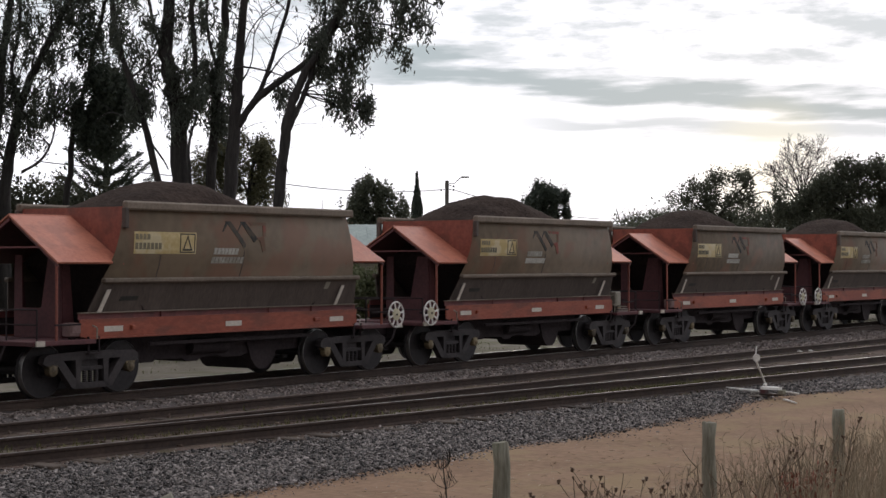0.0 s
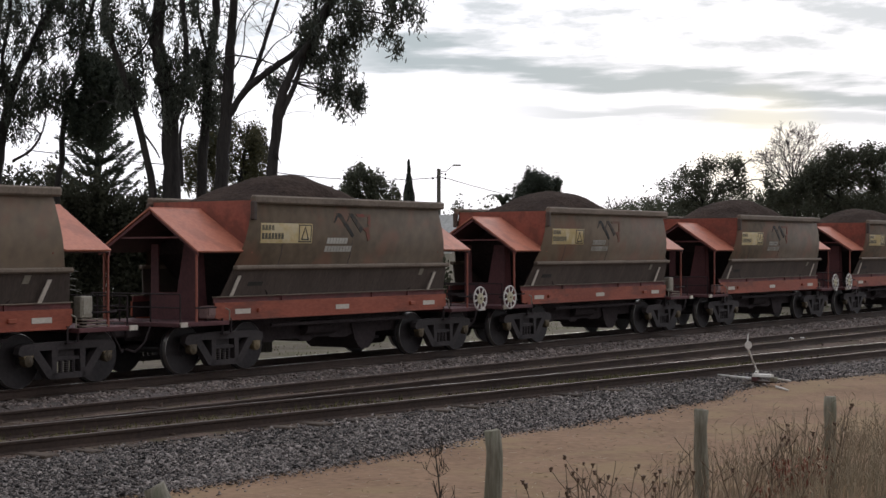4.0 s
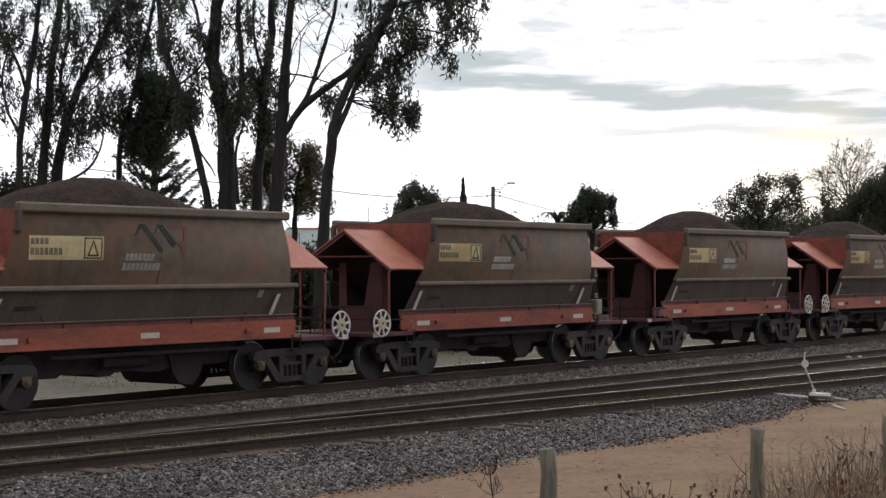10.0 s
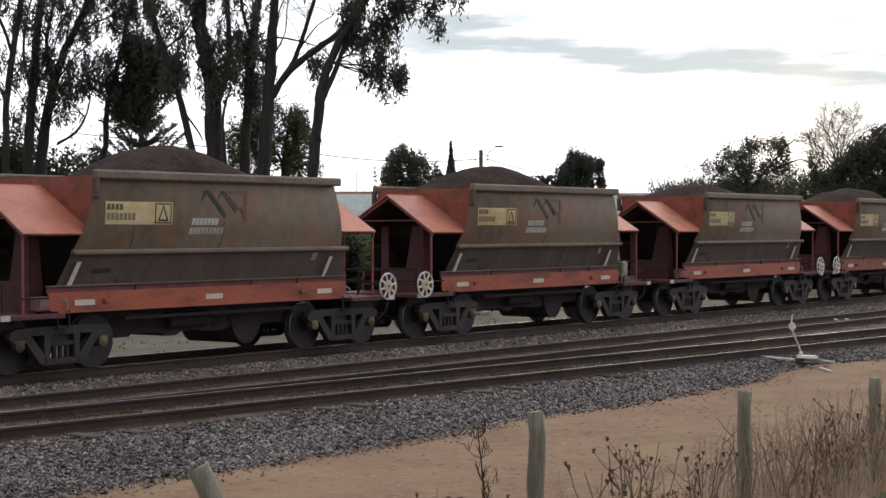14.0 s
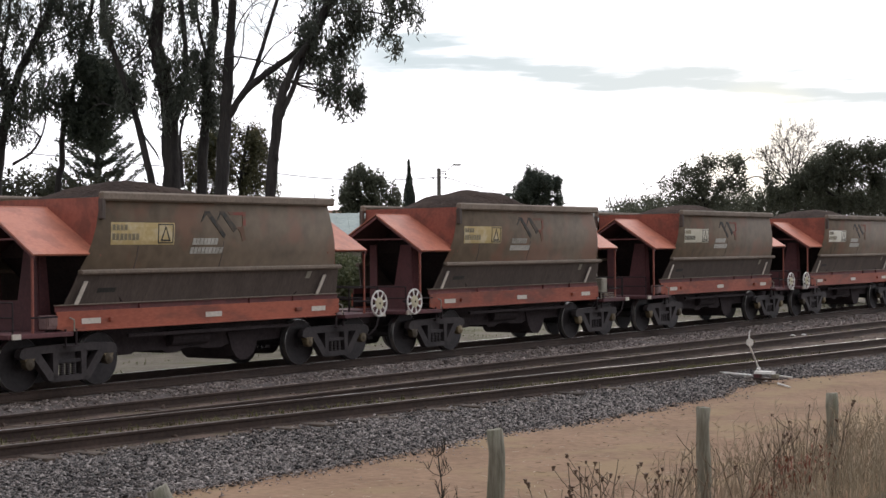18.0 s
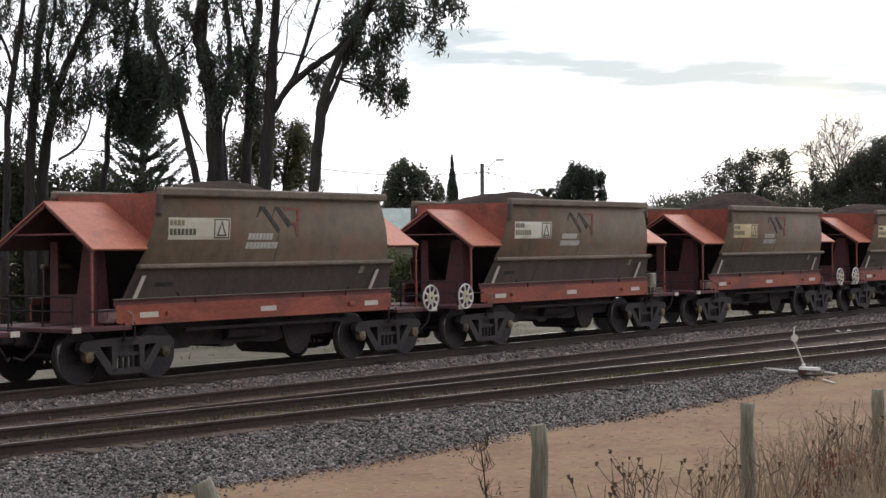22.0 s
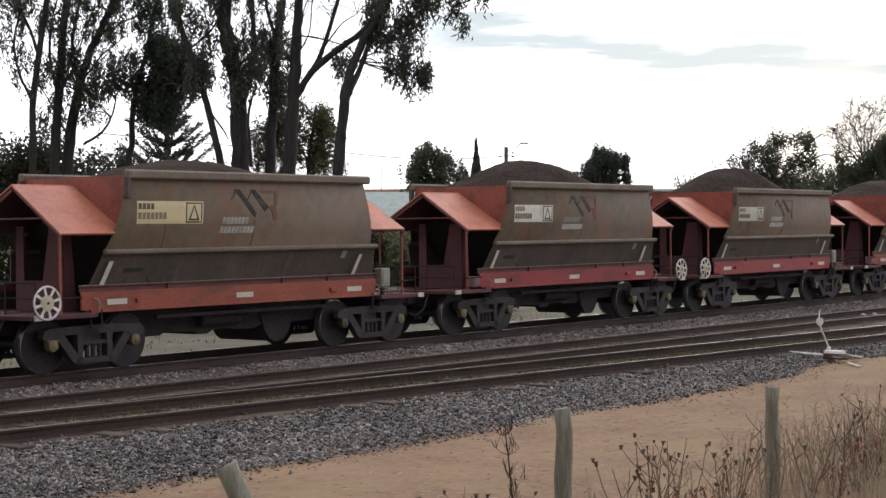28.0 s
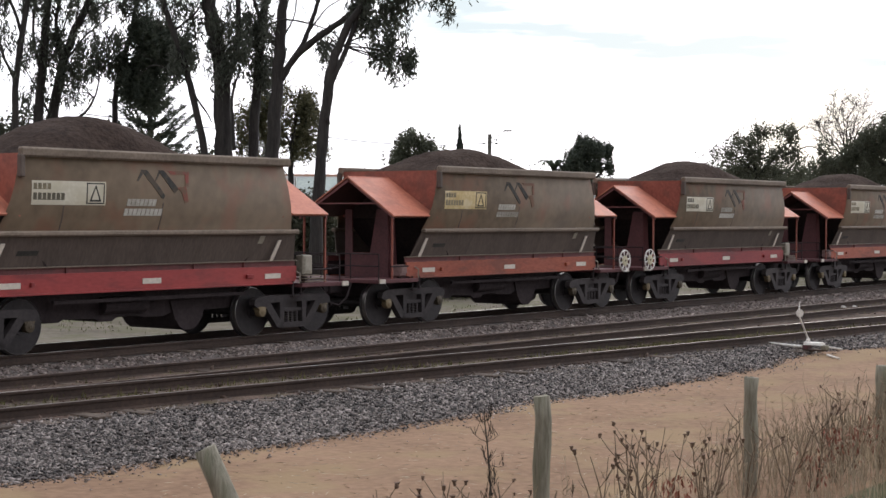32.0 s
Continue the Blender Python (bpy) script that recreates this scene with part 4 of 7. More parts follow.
def make_rail(track, mid, off, x0, x1, step, head):
    """A rail along x at an offset from the track's middle line, and its worn running face."""
    xs = np.arange(x0, x1 + 0.01, step)
    prof = rail_outline()
    verts, faces = [], []
    n = len(prof)
    for x in xs:
        for y, z in prof:
            verts.append((x, mid(x) + off + y, z))
    for i in range(len(xs) - 1):
        for k in range(n):
            a, b = i * n + k, i * n + (k + 1) % n
            faces.append((a, a + n, b + n, b))
    faces += [tuple(range(n)), tuple(range(len(verts) - n, len(verts)))[::-1]]
    r = new("rail", mesh_from("rail", verts, faces, RAIL))
    r.parent = track
    verts, faces = [], []
    for x in xs:
        for y, z in ((-0.019, 0.0015), (0.019, 0.0015), (0.019, -0.003), (-0.019, -0.003)):
            verts.append((x, mid(x) + off + y, z))
    for i in range(len(xs) - 1):
        for k in range(4):
            a, b = i * 4 + k, i * 4 + (k + 1) % 4
            faces.append((a, a + 4, b + 4, b))
    h = new("running_face", mesh_from("running_face", verts, faces, head))
    h.parent = r
    h["label"] = "worn rail head"


def make_track(name, label, mid, x0, x1, head, first, count, drop):
    t = thing(name, label, "railway track", kind="structure")
    for off in (-0.7525, 0.7525):
        make_rail(t, mid, off, x0, x1, 5.0 if name == "main_line" else 2.5, USED_HEAD if name == "spur" and off > 0 else head)
    bm = bmesh.new()
    box(bm, -0.12, 0.12, -1.28, 1.28, -0.13, 0.0, 0.012)
    me = shell("sleeper", bm, SLEEPER)
    rng = random.Random(len(name))
    for i in range(count):
        x = first + i * 0.66 + rng.uniform(-0.03, 0.03)
        s = new("sleeper", me)
        s.parent = t
        s.matrix_basis = pose(x, mid(x) + rng.uniform(-0.06, 0.06), drop + rng.uniform(-0.02, 0.012), 0, 0, rng.uniform(-1.5, 1.5))
    return t


def build_tracks():
    make_track("main_line", "main railway line carrying the ore train on dark sleepers", lambda x: TRACK_Y, -150, 400, HEAD_STEEL, 4, 110, -0.155)
    make_track("siding", "rusty disused siding half sunk in dirt", siding_mid, -80, 200, DULL_HEAD, 6, 90, -0.15)
    make_track("spur", "rusty spur line turning out from the siding", spur_mid, -60, 110, SPUR_HEAD, 5, 34, -0.15)

    def shoulder(rng):
        while True:
            x = 6 + 40 * rng.random() ** 1.25
            e, hi = sand_edge(x), spur_mid(x) - 0.85
            lo = e - 0.12 - 0.42 * rng.random() ** 4
            if hi > lo + 0.1:
                y = lo + (hi - lo) * (rng.random() ** 1.0 if rng.random() < 0.6 else rng.random() * 0.8)
                return x, y, shoulder_z(x, y) if y > e else -0.295

    def between(rng):
        x = 10 + 65 * rng.random() ** 1.3
        y = rng.uniform(18.7, 21.1)
        return x, y, max(main_z(y) if y > 19.2 else -1, -0.155 - 0.05 * max(0, y - 18.9) if y < 19.7 else -1)

    def scatter(rng):
        x = 8 + 45 * rng.random() ** 1.3
        return x, rng.uniform(spur_mid(x) - 1.0, 19.2), -0.158

    def strays(rng):
        x = 6 + 40 * rng.random()
        return x, sand_edge(x) - 0.05 - abs(rng.normal(0, 0.34)), -0.298

    stones("loose_stones", 150000, shoulder, 0.0148, STONE, "coarse broken blue grey ballast stones", 1)
    stones("line_stones", 26000, between, 0.024, DUSTY_STONE, "dusty pinkish grey ballast stones", 2)
    stones("siding_stones", 6500, scatter, 0.022, RUST_STONE, "stones scattered over the siding bed", 3)
    stones("stray_stones", 5200, strays, 0.011, DUSTY_STONE, "small stones strewn over the sand", 4)


build_ground()
build_tracks()


# ---- trees and the distance ----
BARK = mat("bark", (0.026, 0.024, 0.024), (0.062, 0.056, 0.053), 0.9, fine=10, broad=1.4, bump=0.6, size=0.03, stretch=(3, 3, 0.5), spots=(0.075, 0.068, 0.063), amount=0.4)
LEAF = mat("gum_leaf", (0.055, 0.064, 0.052), (0.115, 0.128, 0.10), 0.6, fine=3, broad=0.5, bump=0, by_island=0.5, low=0.2, high=0.8, sheer=0.4)
PINE_LEAF = mat("pine_leaf", (0.045, 0.056, 0.045), (0.09, 0.106, 0.078), 0.7, fine=3, broad=0.5, bump=0, by_island=0.5, low=0.2, high=0.8, sheer=0.4)
# far foliage tone, paled to stand in for distance haze
HAZED_LEAF = mat("hazed_leaf", (0.068, 0.074, 0.052), (0.135, 0.143, 0.098), 0.65, fine=3, broad=0.5, bump=0, by_island=0.5, low=0.2, high=0.8, sheer=0.4)
YELLOW_LEAF = mat("yellow_leaf", (0.055, 0.058, 0.032), (0.150, 0.138, 0.070), 0.65, fine=3, broad=0.5, bump=0, by_island=0.5, low=0.2, high=0.8, sheer=0.4)
# pale tone stands in for light caught on dead twigs
PALE_TWIG = mat("pale_twig", (0.30, 0.29, 0.26), (0.55, 0.53, 0.49), 0.8, fine=10, broad=2, bump=0.2)
GARDEN_LEAF = mat("garden_leaf", (0.075, 0.085, 0.042), (0.155, 0.165, 0.085), 0.7, fine=3, broad=0.5, bump=0, by_island=0.5, low=0.2, high=0.8, sheer=0.4)
HEDGE_LEAF = mat("hedge_leaf", (0.050, 0.052, 0.036), (0.078, 0.080, 0.054), 0.8, fine=3, broad=0.5, bump=0, by_island=0.5, low=0.2, high=0.8, sheer=0.3)
TWIG = mat("twig", (0.03, 0.026, 0.022), (0.07, 0.058, 0.05), 0.9, fine=10, broad=2, bump=0.2)


def crown_mesh(name, clumps, material, length, width, droop, rng, spread=0.6, gap=1.5, hole=-0.06):
    """Leaves in many small sprays; clumps are (side, height, depth, half width, half height, half depth, leaves)."""
    C, W, S = [], [], []
    for side, high, deep, rw, rh, rd, n in clumps:
        sprays = max(2, n // 30)
        q = rng.normal(0, 1, (sprays, 3))
        q /= np.maximum(1e-6, np.linalg.norm(q, axis=1))[:, None]
        q *= rng.random((sprays, 1)) ** 0.45
        seedp = Vector((side * 1.7, deep * 0.9, high * 1.7))
        for s in q:
            if noise.noise(seedp + Vector((s[0] * rw, s[1] * rd, s[2] * rh * 0.7)) * gap) < hole:
                continue
            m = max(4, int(n / sprays * rng.uniform(0.5, 1.5)))
            o = rng.normal(0, 1, (m, 3)) * (0.12, 0.12, 0.30) * spread
            p = s * (rw, rd, rh) + o + (side, deep, high)
            way = rng.normal(0, 1, (m, 3))
            way[:, 2] -= droop
            way /= np.linalg.norm(way, axis=1)[:, None]
            flat = np.cross(way, rng.normal(0, 1, (m, 3)))
            flat /= np.maximum(1e-6, np.linalg.norm(flat, axis=1))[:, None]
            k = rng.uniform(0.6, 1.4, (m, 1))
            C.append(p), W.append(way * length / 2 * k), S.append(flat * width / 2 * k)
    C, W, S = np.concatenate(C), np.concatenate(W), np.concatenate(S)
    basis = np.array([ASIDE, AHEAD, UP])
    return quads(name, C @ basis, W @ basis, S @ basis, material)


def away(side, height, depth, shift):
    """The place seen in the same direction, shifted in depth."""
    k = (depth + shift) / depth
    return spot(side * k, EYE[2] + (height - EYE[2]) * k, depth + shift)


def limb_mesh(name, strokes, depth, rng, material=BARK, wander=0.016, steps=5, seg=9):
    """Trunks and limbs; strokes are (points of side and height, thickness at start, at end, depth shift at start, at end)."""
    verts, faces = [], []
    for pts, w0, w1, d0, d1 in strokes:
        n = len(pts)
        line = bend([away(s, h, depth, d0 + (d1 - d0) * i / max(1, n - 1)) for i, (s, h) in enumerate(pts)], steps, wander * (w0 * 2 + 0.1), rng)
        if pts[0][1] < 2.6:
            foot = line[0].copy()
            foot.z = ground_height(foot.x, foot.y) - 0.1
            line.insert(0, foot)
        m = len(line) - 1
        tube(verts, faces, line, [(w0 + (w1 - w0) * (i / m) ** 0.8) / 2 * (1 + 0.045 * rng.normal()) for i in range(m + 1)], seg)
    return mesh_from(name, verts, faces, material, True)


def twigs(strokes, tips, rng, count, size):
    """More thin strokes that fork off the given tips."""
    out = []
    for (s, h), d in tips:
        for _ in range(count):
            a, r = rng.uniform(-1.2, 1.2), size * rng.uniform(0.5, 1.2)
            p1 = (s + r * math.sin(a) * 0.5, h + r * math.cos(a) * 0.5)
            p2 = (p1[0] + r * 0.6 * math.sin(a + rng.uniform(-0.7, 0.7)), p1[1] + r * 0.6 * math.cos(a + rng.uniform(-0.7, 0.7)))
            out.append(([(s, h), p1, p2], 0.03, 0.008, d, d + rng.uniform(-0.8, 0.8)))
    return out


def branch(out, p, lean, length, thick, level, rng):
    """A branch that forks again and again into fine twigs."""
    m = (p[0] + math.sin(lean) * length * 0.5, p[1] + math.cos(lean) * length * 0.5)
    lean2 = lean + rng.uniform(-0.25, 0.25)
    e = (m[0] + math.sin(lean2) * length * 0.5, m[1] + math.cos(lean2) * length * 0.5)
    d = rng.uniform(-0.8, 0.8)
    out.append(([p, m, e], thick, thick * 0.55, d * 0.6, d))
    if level:
        for q, k in ((m, 1), (e, 2)):
            for _ in range(k + (rng.random() < 0.75)):
                branch(out, q, lean2 + rng.choice((-1, 1)) * rng.uniform(0.2, 0.75), length * rng.uniform(0.5, 0.75), max(0.014, thick * 0.6), level - 1, rng)


def sprigs(strokes, rng, count):
    """Fine side branches along the upper limbs."""
    out = []
    for pts, w0, w1, d0, d1 in strokes:
        for i in range(1, len(pts)):
            if pts[i][1] < 6.2:
                continue
            (sa, ha), (sb, hb) = pts[i - 1], pts[i]
            for _ in range(count):
                u = rng.random()
                s, h, d = sa + (sb - sa) * u, ha + (hb - ha) * u, d0 + (d1 - d0) * i / len(pts)
                a, r = rng.choice((-1, 1)) * rng.uniform(0.35, 1.3), rng.uniform(0.35, 1.0)
                m = (s + math.sin(a) * r * 0.5, h + math.cos(a) * r * 0.5 + 0.04)
                a += rng.uniform(-0.5, 0.5)
                e = (m[0] + math.sin(a) * r * 0.6, m[1] + math.cos(a) * r * 0.5)
                out.append(([(s, h), m, e, (e[0] + rng.uniform(-0.2, 0.2), e[1] - rng.uniform(0.0, 0.2))], 0.018, 0.005, d, d + rng.uniform(-0.7, 0.7)))
    return out


def reach(strokes, clumps, depth, rng):
    """Branches from the nearest limb into each clump of leaves, and twigs inside it."""
    joints = [(s, h, d0 + (d1 - d0) * i / max(1, len(p) - 1)) for p, w0, w1, d0, d1 in strokes for i, (s, h) in enumerate(p) if h > 2.8]
    out = []
    for side, high, deep, rw, rh, rd, n in clumps:
        d = deep - depth
        k = depth / deep
        c = (side * k, EYE[2] + (high - EYE[2]) * k)
        s, h, dj = min(joints, key=lambda j: math.hypot(j[0] - c[0], (j[1] - c[1]) * (1.0 if j[1] < c[1] else 1.6)))
        m = ((s + c[0]) / 2 + rng.normal(0, 0.1), (h + c[1]) / 2 + rng.uniform(0.0, 0.25))
        out.append(([(s, h), m, c], 0.05, 0.025, dj, d))
        for _ in range(5):
            a = rng.uniform(0, 6.28)
            e = (c[0] + math.cos(a) * rw * 0.85, c[1] + math.sin(a) * rh * 0.85)
            q = ((c[0] + e[0]) / 2 + rng.normal(0, 0.06), (c[1] + e[1]) / 2 + rng.uniform(0, 0.15))
            out.append(([c, q, e], 0.025, 0.008, d, d + rng.uniform(-0.5, 0.5) * rd))
    return out


def tree(name, label, category, strokes, depth, clumps, leaf, length, width, droop, seed, spread=0.6, bark=BARK, group="", fine=2, hole=-0.06):
    rng = np.random.default_rng(seed)
    foot = spot(strokes[0][0][0][0], ground_height(*spot(strokes[0][0][0][0], 0, depth).xy), depth)
    t = thing(name, label, category, group)
    t.matrix_basis = Matrix.Translation(foot)
    extra = sprigs(strokes, rng, fine) + reach(strokes, clumps, depth, rng)
    trunk = new("trunk", limb_mesh("trunk", strokes + extra, depth, rng, bark))
    crown = new("crown", crown_mesh("crown", clumps, leaf, length, width, droop, rng, spread, hole=hole))
    for o in (trunk, crown):
        o.parent = t
        o.matrix_basis = Matrix.Translation(-foot)
    return t


def foliage(depth, rows, dense=1.75):
    """Rows of (centre side, height), half width, half height, leaves, depth shift."""
    return [(s * (1 + d / depth), EYE[2] + (h - EYE[2]) * (1 + d / depth), depth + d, rw, rh, rd, int(n * dense)) for (s, h), rw, rh, n, d, rd in rows]


def build_gums():
    D = 45
    tree("gum_tree", "tall gum with a leaning slim trunk behind the train", "tree",
         [([(-7.51, 1.90), (-7.73, 4.14), (-8.01, 5.45), (-8.24, 6.38), (-8.62, 7.46), (-8.93, 8.54), (-9.09, 9.77), (-9.16, 11.31)], 0.24, 0.12, 0, 0), ([(-8.05, 5.68), (-7.62, 5.06), (-7.50, 4.83)], 0.07, 0.03, 0, 0.3),
          ([(-8.24, 5.99), (-8.78, 6.30), (-9.16, 6.38), (-9.47, 6.14)], 0.06, 0.02, 0, 0.5), ([(-8.58, 7.30), (-7.93, 7.84), (-7.62, 8.54), (-7.47, 9.15)], 0.07, 0.03, 0, 0.3)], D,
         foliage(D, [((-8.78, 8.54), 0.8, 1.0, 500, 0, 0.8), ((-7.93, 7.15), 0.5, 0.9, 700, 0.2, 0.6), ((-8.39, 6.53), 0.5, 0.5, 350, 0, 0.6),
                     ((-9.16, 10.39), 2.2, 1.5, 1500, 0, 1.5), ((-8.52, 7.84), 0.5, 0.7, 450, 0, 0.6)], 2.6), LEAF, 0.17, 0.042, 1.5, 11, group="gum trees", hole=0.0)
    tree("gum_tree", "thick dark trunked gum with several stems", "tree",
         [([(-7.13, 1.90), (-7.19, 4.14), (-7.22, 6.07), (-7.42, 7.15), (-7.57, 8.23), (-7.47, 9.46), (-7.31, 11.31), (-7.00, 13.47)], 0.58, 0.26, 0, 0.4), ([(-7.13, 5.76), (-6.85, 6.68), (-6.77, 7.92), (-6.88, 9.46), (-6.77, 11.00)], 0.2, 0.1, -0.3, 0),
          ([(-6.88, 4.06), (-6.94, 5.45), (-6.77, 6.14)], 0.1, 0.06, -0.4, -0.4), ([(-7.53, 7.76), (-7.85, 8.54), (-8.05, 9.46), (-8.39, 10.39)], 0.14, 0.06, 0, 0.8)], D,
         foliage(D, [((-7.31, 6.76), 0.45, 1.0, 1500, -0.3, 0.7), ((-6.77, 6.53), 0.5, 0.9, 1700, -0.3, 0.7), ((-6.85, 7.76), 0.5, 0.7, 700, 0, 0.7), ((-7.78, 8.54), 0.6, 0.8, 500, 0, 0.8),
                     ((-7.00, 9.00), 0.9, 0.7, 600, 0, 1), ((-7.47, 10.70), 2.5, 2.0, 2500, 0, 2)], 1.5), LEAF, 0.17, 0.042, 1.5, 12, group="gum trees", hole=0.0)
    tree("gum_tree", "straight dark trunked gum in the clump", "tree",
         [([(-6.42, 1.90), (-6.36, 4.14), (-6.28, 5.60), (-6.14, 7.15), (-5.99, 8.54), (-5.92, 9.92), (-5.77, 11.78)], 0.34, 0.18, 0.6, 0.6), ([(-6.11, 7.46), (-6.39, 8.38), (-6.46, 9.31), (-6.36, 10.23)], 0.12, 0.06, 0.6, 1)], D,
         foliage(D, [((-6.16, 6.14), 0.45, 0.6, 900, 0.5, 0.6), ((-6.36, 7.30), 0.5, 0.6, 800, 0.5, 0.6), ((-5.92, 7.15), 0.3, 0.8, 500, 0.5, 0.6), ((-6.31, 8.54), 0.6, 0.6, 500, 0.5, 0.6), ((-5.92, 10.39), 1.6, 1.4, 1400, 0.6, 1.6)]),
         LEAF, 0.17, 0.042, 1.5, 13, group="gum trees", hole=0.0)
    fork = [([(-5.86, 1.90), (-5.82, 4.14), (-5.69, 6.07), (-5.60, 7.46), (-5.51, 8.54), (-5.37, 10.08), (-5.15, 11.93)], 0.46, 0.16, -0.6, -0.6),
            ([(-5.62, 5.99), (-5.15, 6.68), (-4.38, 7.30), (-3.69, 7.80), (-2.99, 8.69), (-2.61, 9.46), (-2.22, 10.39), (-1.60, 11.31)], 0.22, 0.10, -0.6, -1.4),
            ([(-5.31, 6.45), (-4.92, 7.15), (-4.61, 8.07), (-4.27, 9.15), (-4.07, 10.23)], 0.15, 0.08, -0.6, 0.2), ([(-5.95, 7.49), (-5.46, 7.63), (-4.69, 7.49), (-4.15, 7.26), (-3.92, 6.92)], 0.06, 0.03, -0.8, -1),
            ([(-4.84, 7.30), (-4.38, 7.92), (-3.92, 8.23), (-3.46, 8.69)], 0.04, 0.02, -0.5, -0.2), ([(-5.54, 7.15), (-5.23, 7.76), (-5.15, 8.54), (-4.92, 9.00)], 0.05, 0.02, -0.6, 0.1), ([(-5.46, 7.92), (-5.31, 8.54), (-4.84, 9.15), (-4.38, 9.46)], 0.05, 0.02, -0.6, 0.3),
            ([(-3.69, 7.80), (-3.30, 8.54), (-3.22, 9.31), (-3.30, 10.23)], 0.09, 0.05, -1, -0.6), ([(-5.54, 5.84), (-5.23, 6.04), (-4.84, 6.14)], 0.025, 0.01, -0.6, -0.5), ([(-2.99, 8.69), (-2.22, 8.84), (-1.45, 8.77), (-0.83, 8.54)], 0.07, 0.03, -1.2, -1.5),
            ([(-2.61, 9.46), (-1.91, 9.62), (-0.99, 9.62), (-0.22, 9.31)], 0.08, 0.03, -1.3, -1.6)]
    rng = np.random.default_rng(3)
    fork += twigs(fork, [(p, -0.8) for p in ((-5.15, 8.54), (-4.92, 9.00), (-4.38, 9.46), (-3.92, 8.23), (-3.46, 8.69), (-4.61, 8.07), (-4.27, 9.15), (-4.69, 8.54))], rng, 2, 0.8)
    tree("gum_tree", "forked gum whose long limb reaches over the train", "tree", fork, D,
         foliage(D, [((-2.84, 7.84), 0.8, 0.6, 1700, -1, 0.8), ((-3.22, 8.38), 0.5, 0.5, 800, -1, 0.7), ((-2.07, 8.54), 1.0, 0.6, 1300, -1.2, 0.9), ((-1.06, 8.77), 0.7, 0.55, 800, -1.4, 0.8),
                     ((-0.37, 8.77), 0.35, 0.5, 350, -1.4, 0.5), ((-1.45, 8.00), 0.7, 0.35, 450, -1.3, 0.6), ((-2.68, 6.99), 0.5, 0.5, 800, -1, 0.5), ((-2.45, 6.38), 0.35, 0.35, 350, -1, 0.4),
                     ((-2.07, 6.45), 0.25, 0.35, 280, -1, 0.3), ((-2.21, 5.84), 0.09, 0.28, 110, -1, 0.15), ((-2.92, 6.53), 0.3, 0.35, 200, -1, 0.3), ((-3.46, 7.76), 0.4, 0.5, 500, -0.8, 0.5),
                     ((-4.38, 6.76), 0.3, 0.3, 230, -0.7, 0.3), ((-2.38, 9.46), 1.6, 0.7, 1800, -1, 1.2), ((-0.99, 9.77), 1.2, 0.7, 1200, -1.4, 1), ((-3.46, 10.39), 2.0, 1.2, 1800, -0.6, 1.5),
                     ((-1.60, 11.16), 2.0, 1.2, 1700, -1, 1.5), ((-5.46, 11.31), 1.6, 1.5, 1400, -0.6, 1.4), ((-5.85, 6.99), 0.3, 0.5, 450, -0.6, 0.4), ((-5.77, 8.38), 0.4, 0.5, 300, -0.6, 0.4)]),
         LEAF, 0.17, 0.042, 1.7, 14, group="gum trees", hole=0.0, fine=1)
    tree("gum_tree", "slender twin limbed gum with a pale lower trunk", "tree",
         [([(-4.63, 1.44), (-4.50, 3.83), (-4.33, 5.60), (-4.21, 6.30), (-4.04, 6.84), (-3.79, 7.46), (-3.46, 7.92), (-3.07, 8.69), (-2.68, 9.62), (-2.22, 10.70)], 0.36, 0.12, -1.6, -1.4), ([(-4.26, 5.84), (-3.95, 6.53), (-3.69, 7.15), (-3.52, 7.69), (-3.22, 8.23), (-2.84, 8.84)], 0.17, 0.08, -1.6, -1.2),
          ([(-3.84, 6.38), (-3.46, 6.56), (-2.99, 6.53)], 0.02, 0.01, -1.6, -1.5), ([(-4.43, 4.99), (-4.26, 4.80), (-4.20, 4.68)], 0.03, 0.015, -1.6, -1.7)], D,
         foliage(D, [((-3.30, 8.30), 0.4, 0.5, 500, -1.4, 0.5), ((-3.07, 7.46), 0.35, 0.5, 500, -1.4, 0.5), ((-4.07, 6.92), 0.2, 0.25, 160, -1.5, 0.2), ((-2.68, 9.00), 0.6, 0.6, 600, -1.4, 0.6), ((-4.33, 4.83), 0.1, 0.16, 30, -1.7, 0.1),
                     ((-2.22, 10.39), 1.2, 0.9, 900, -1.4, 1)], 0.95), LEAF, 0.17, 0.042, 1.7, 15, group="gum trees", hole=0.0)
    D = 49
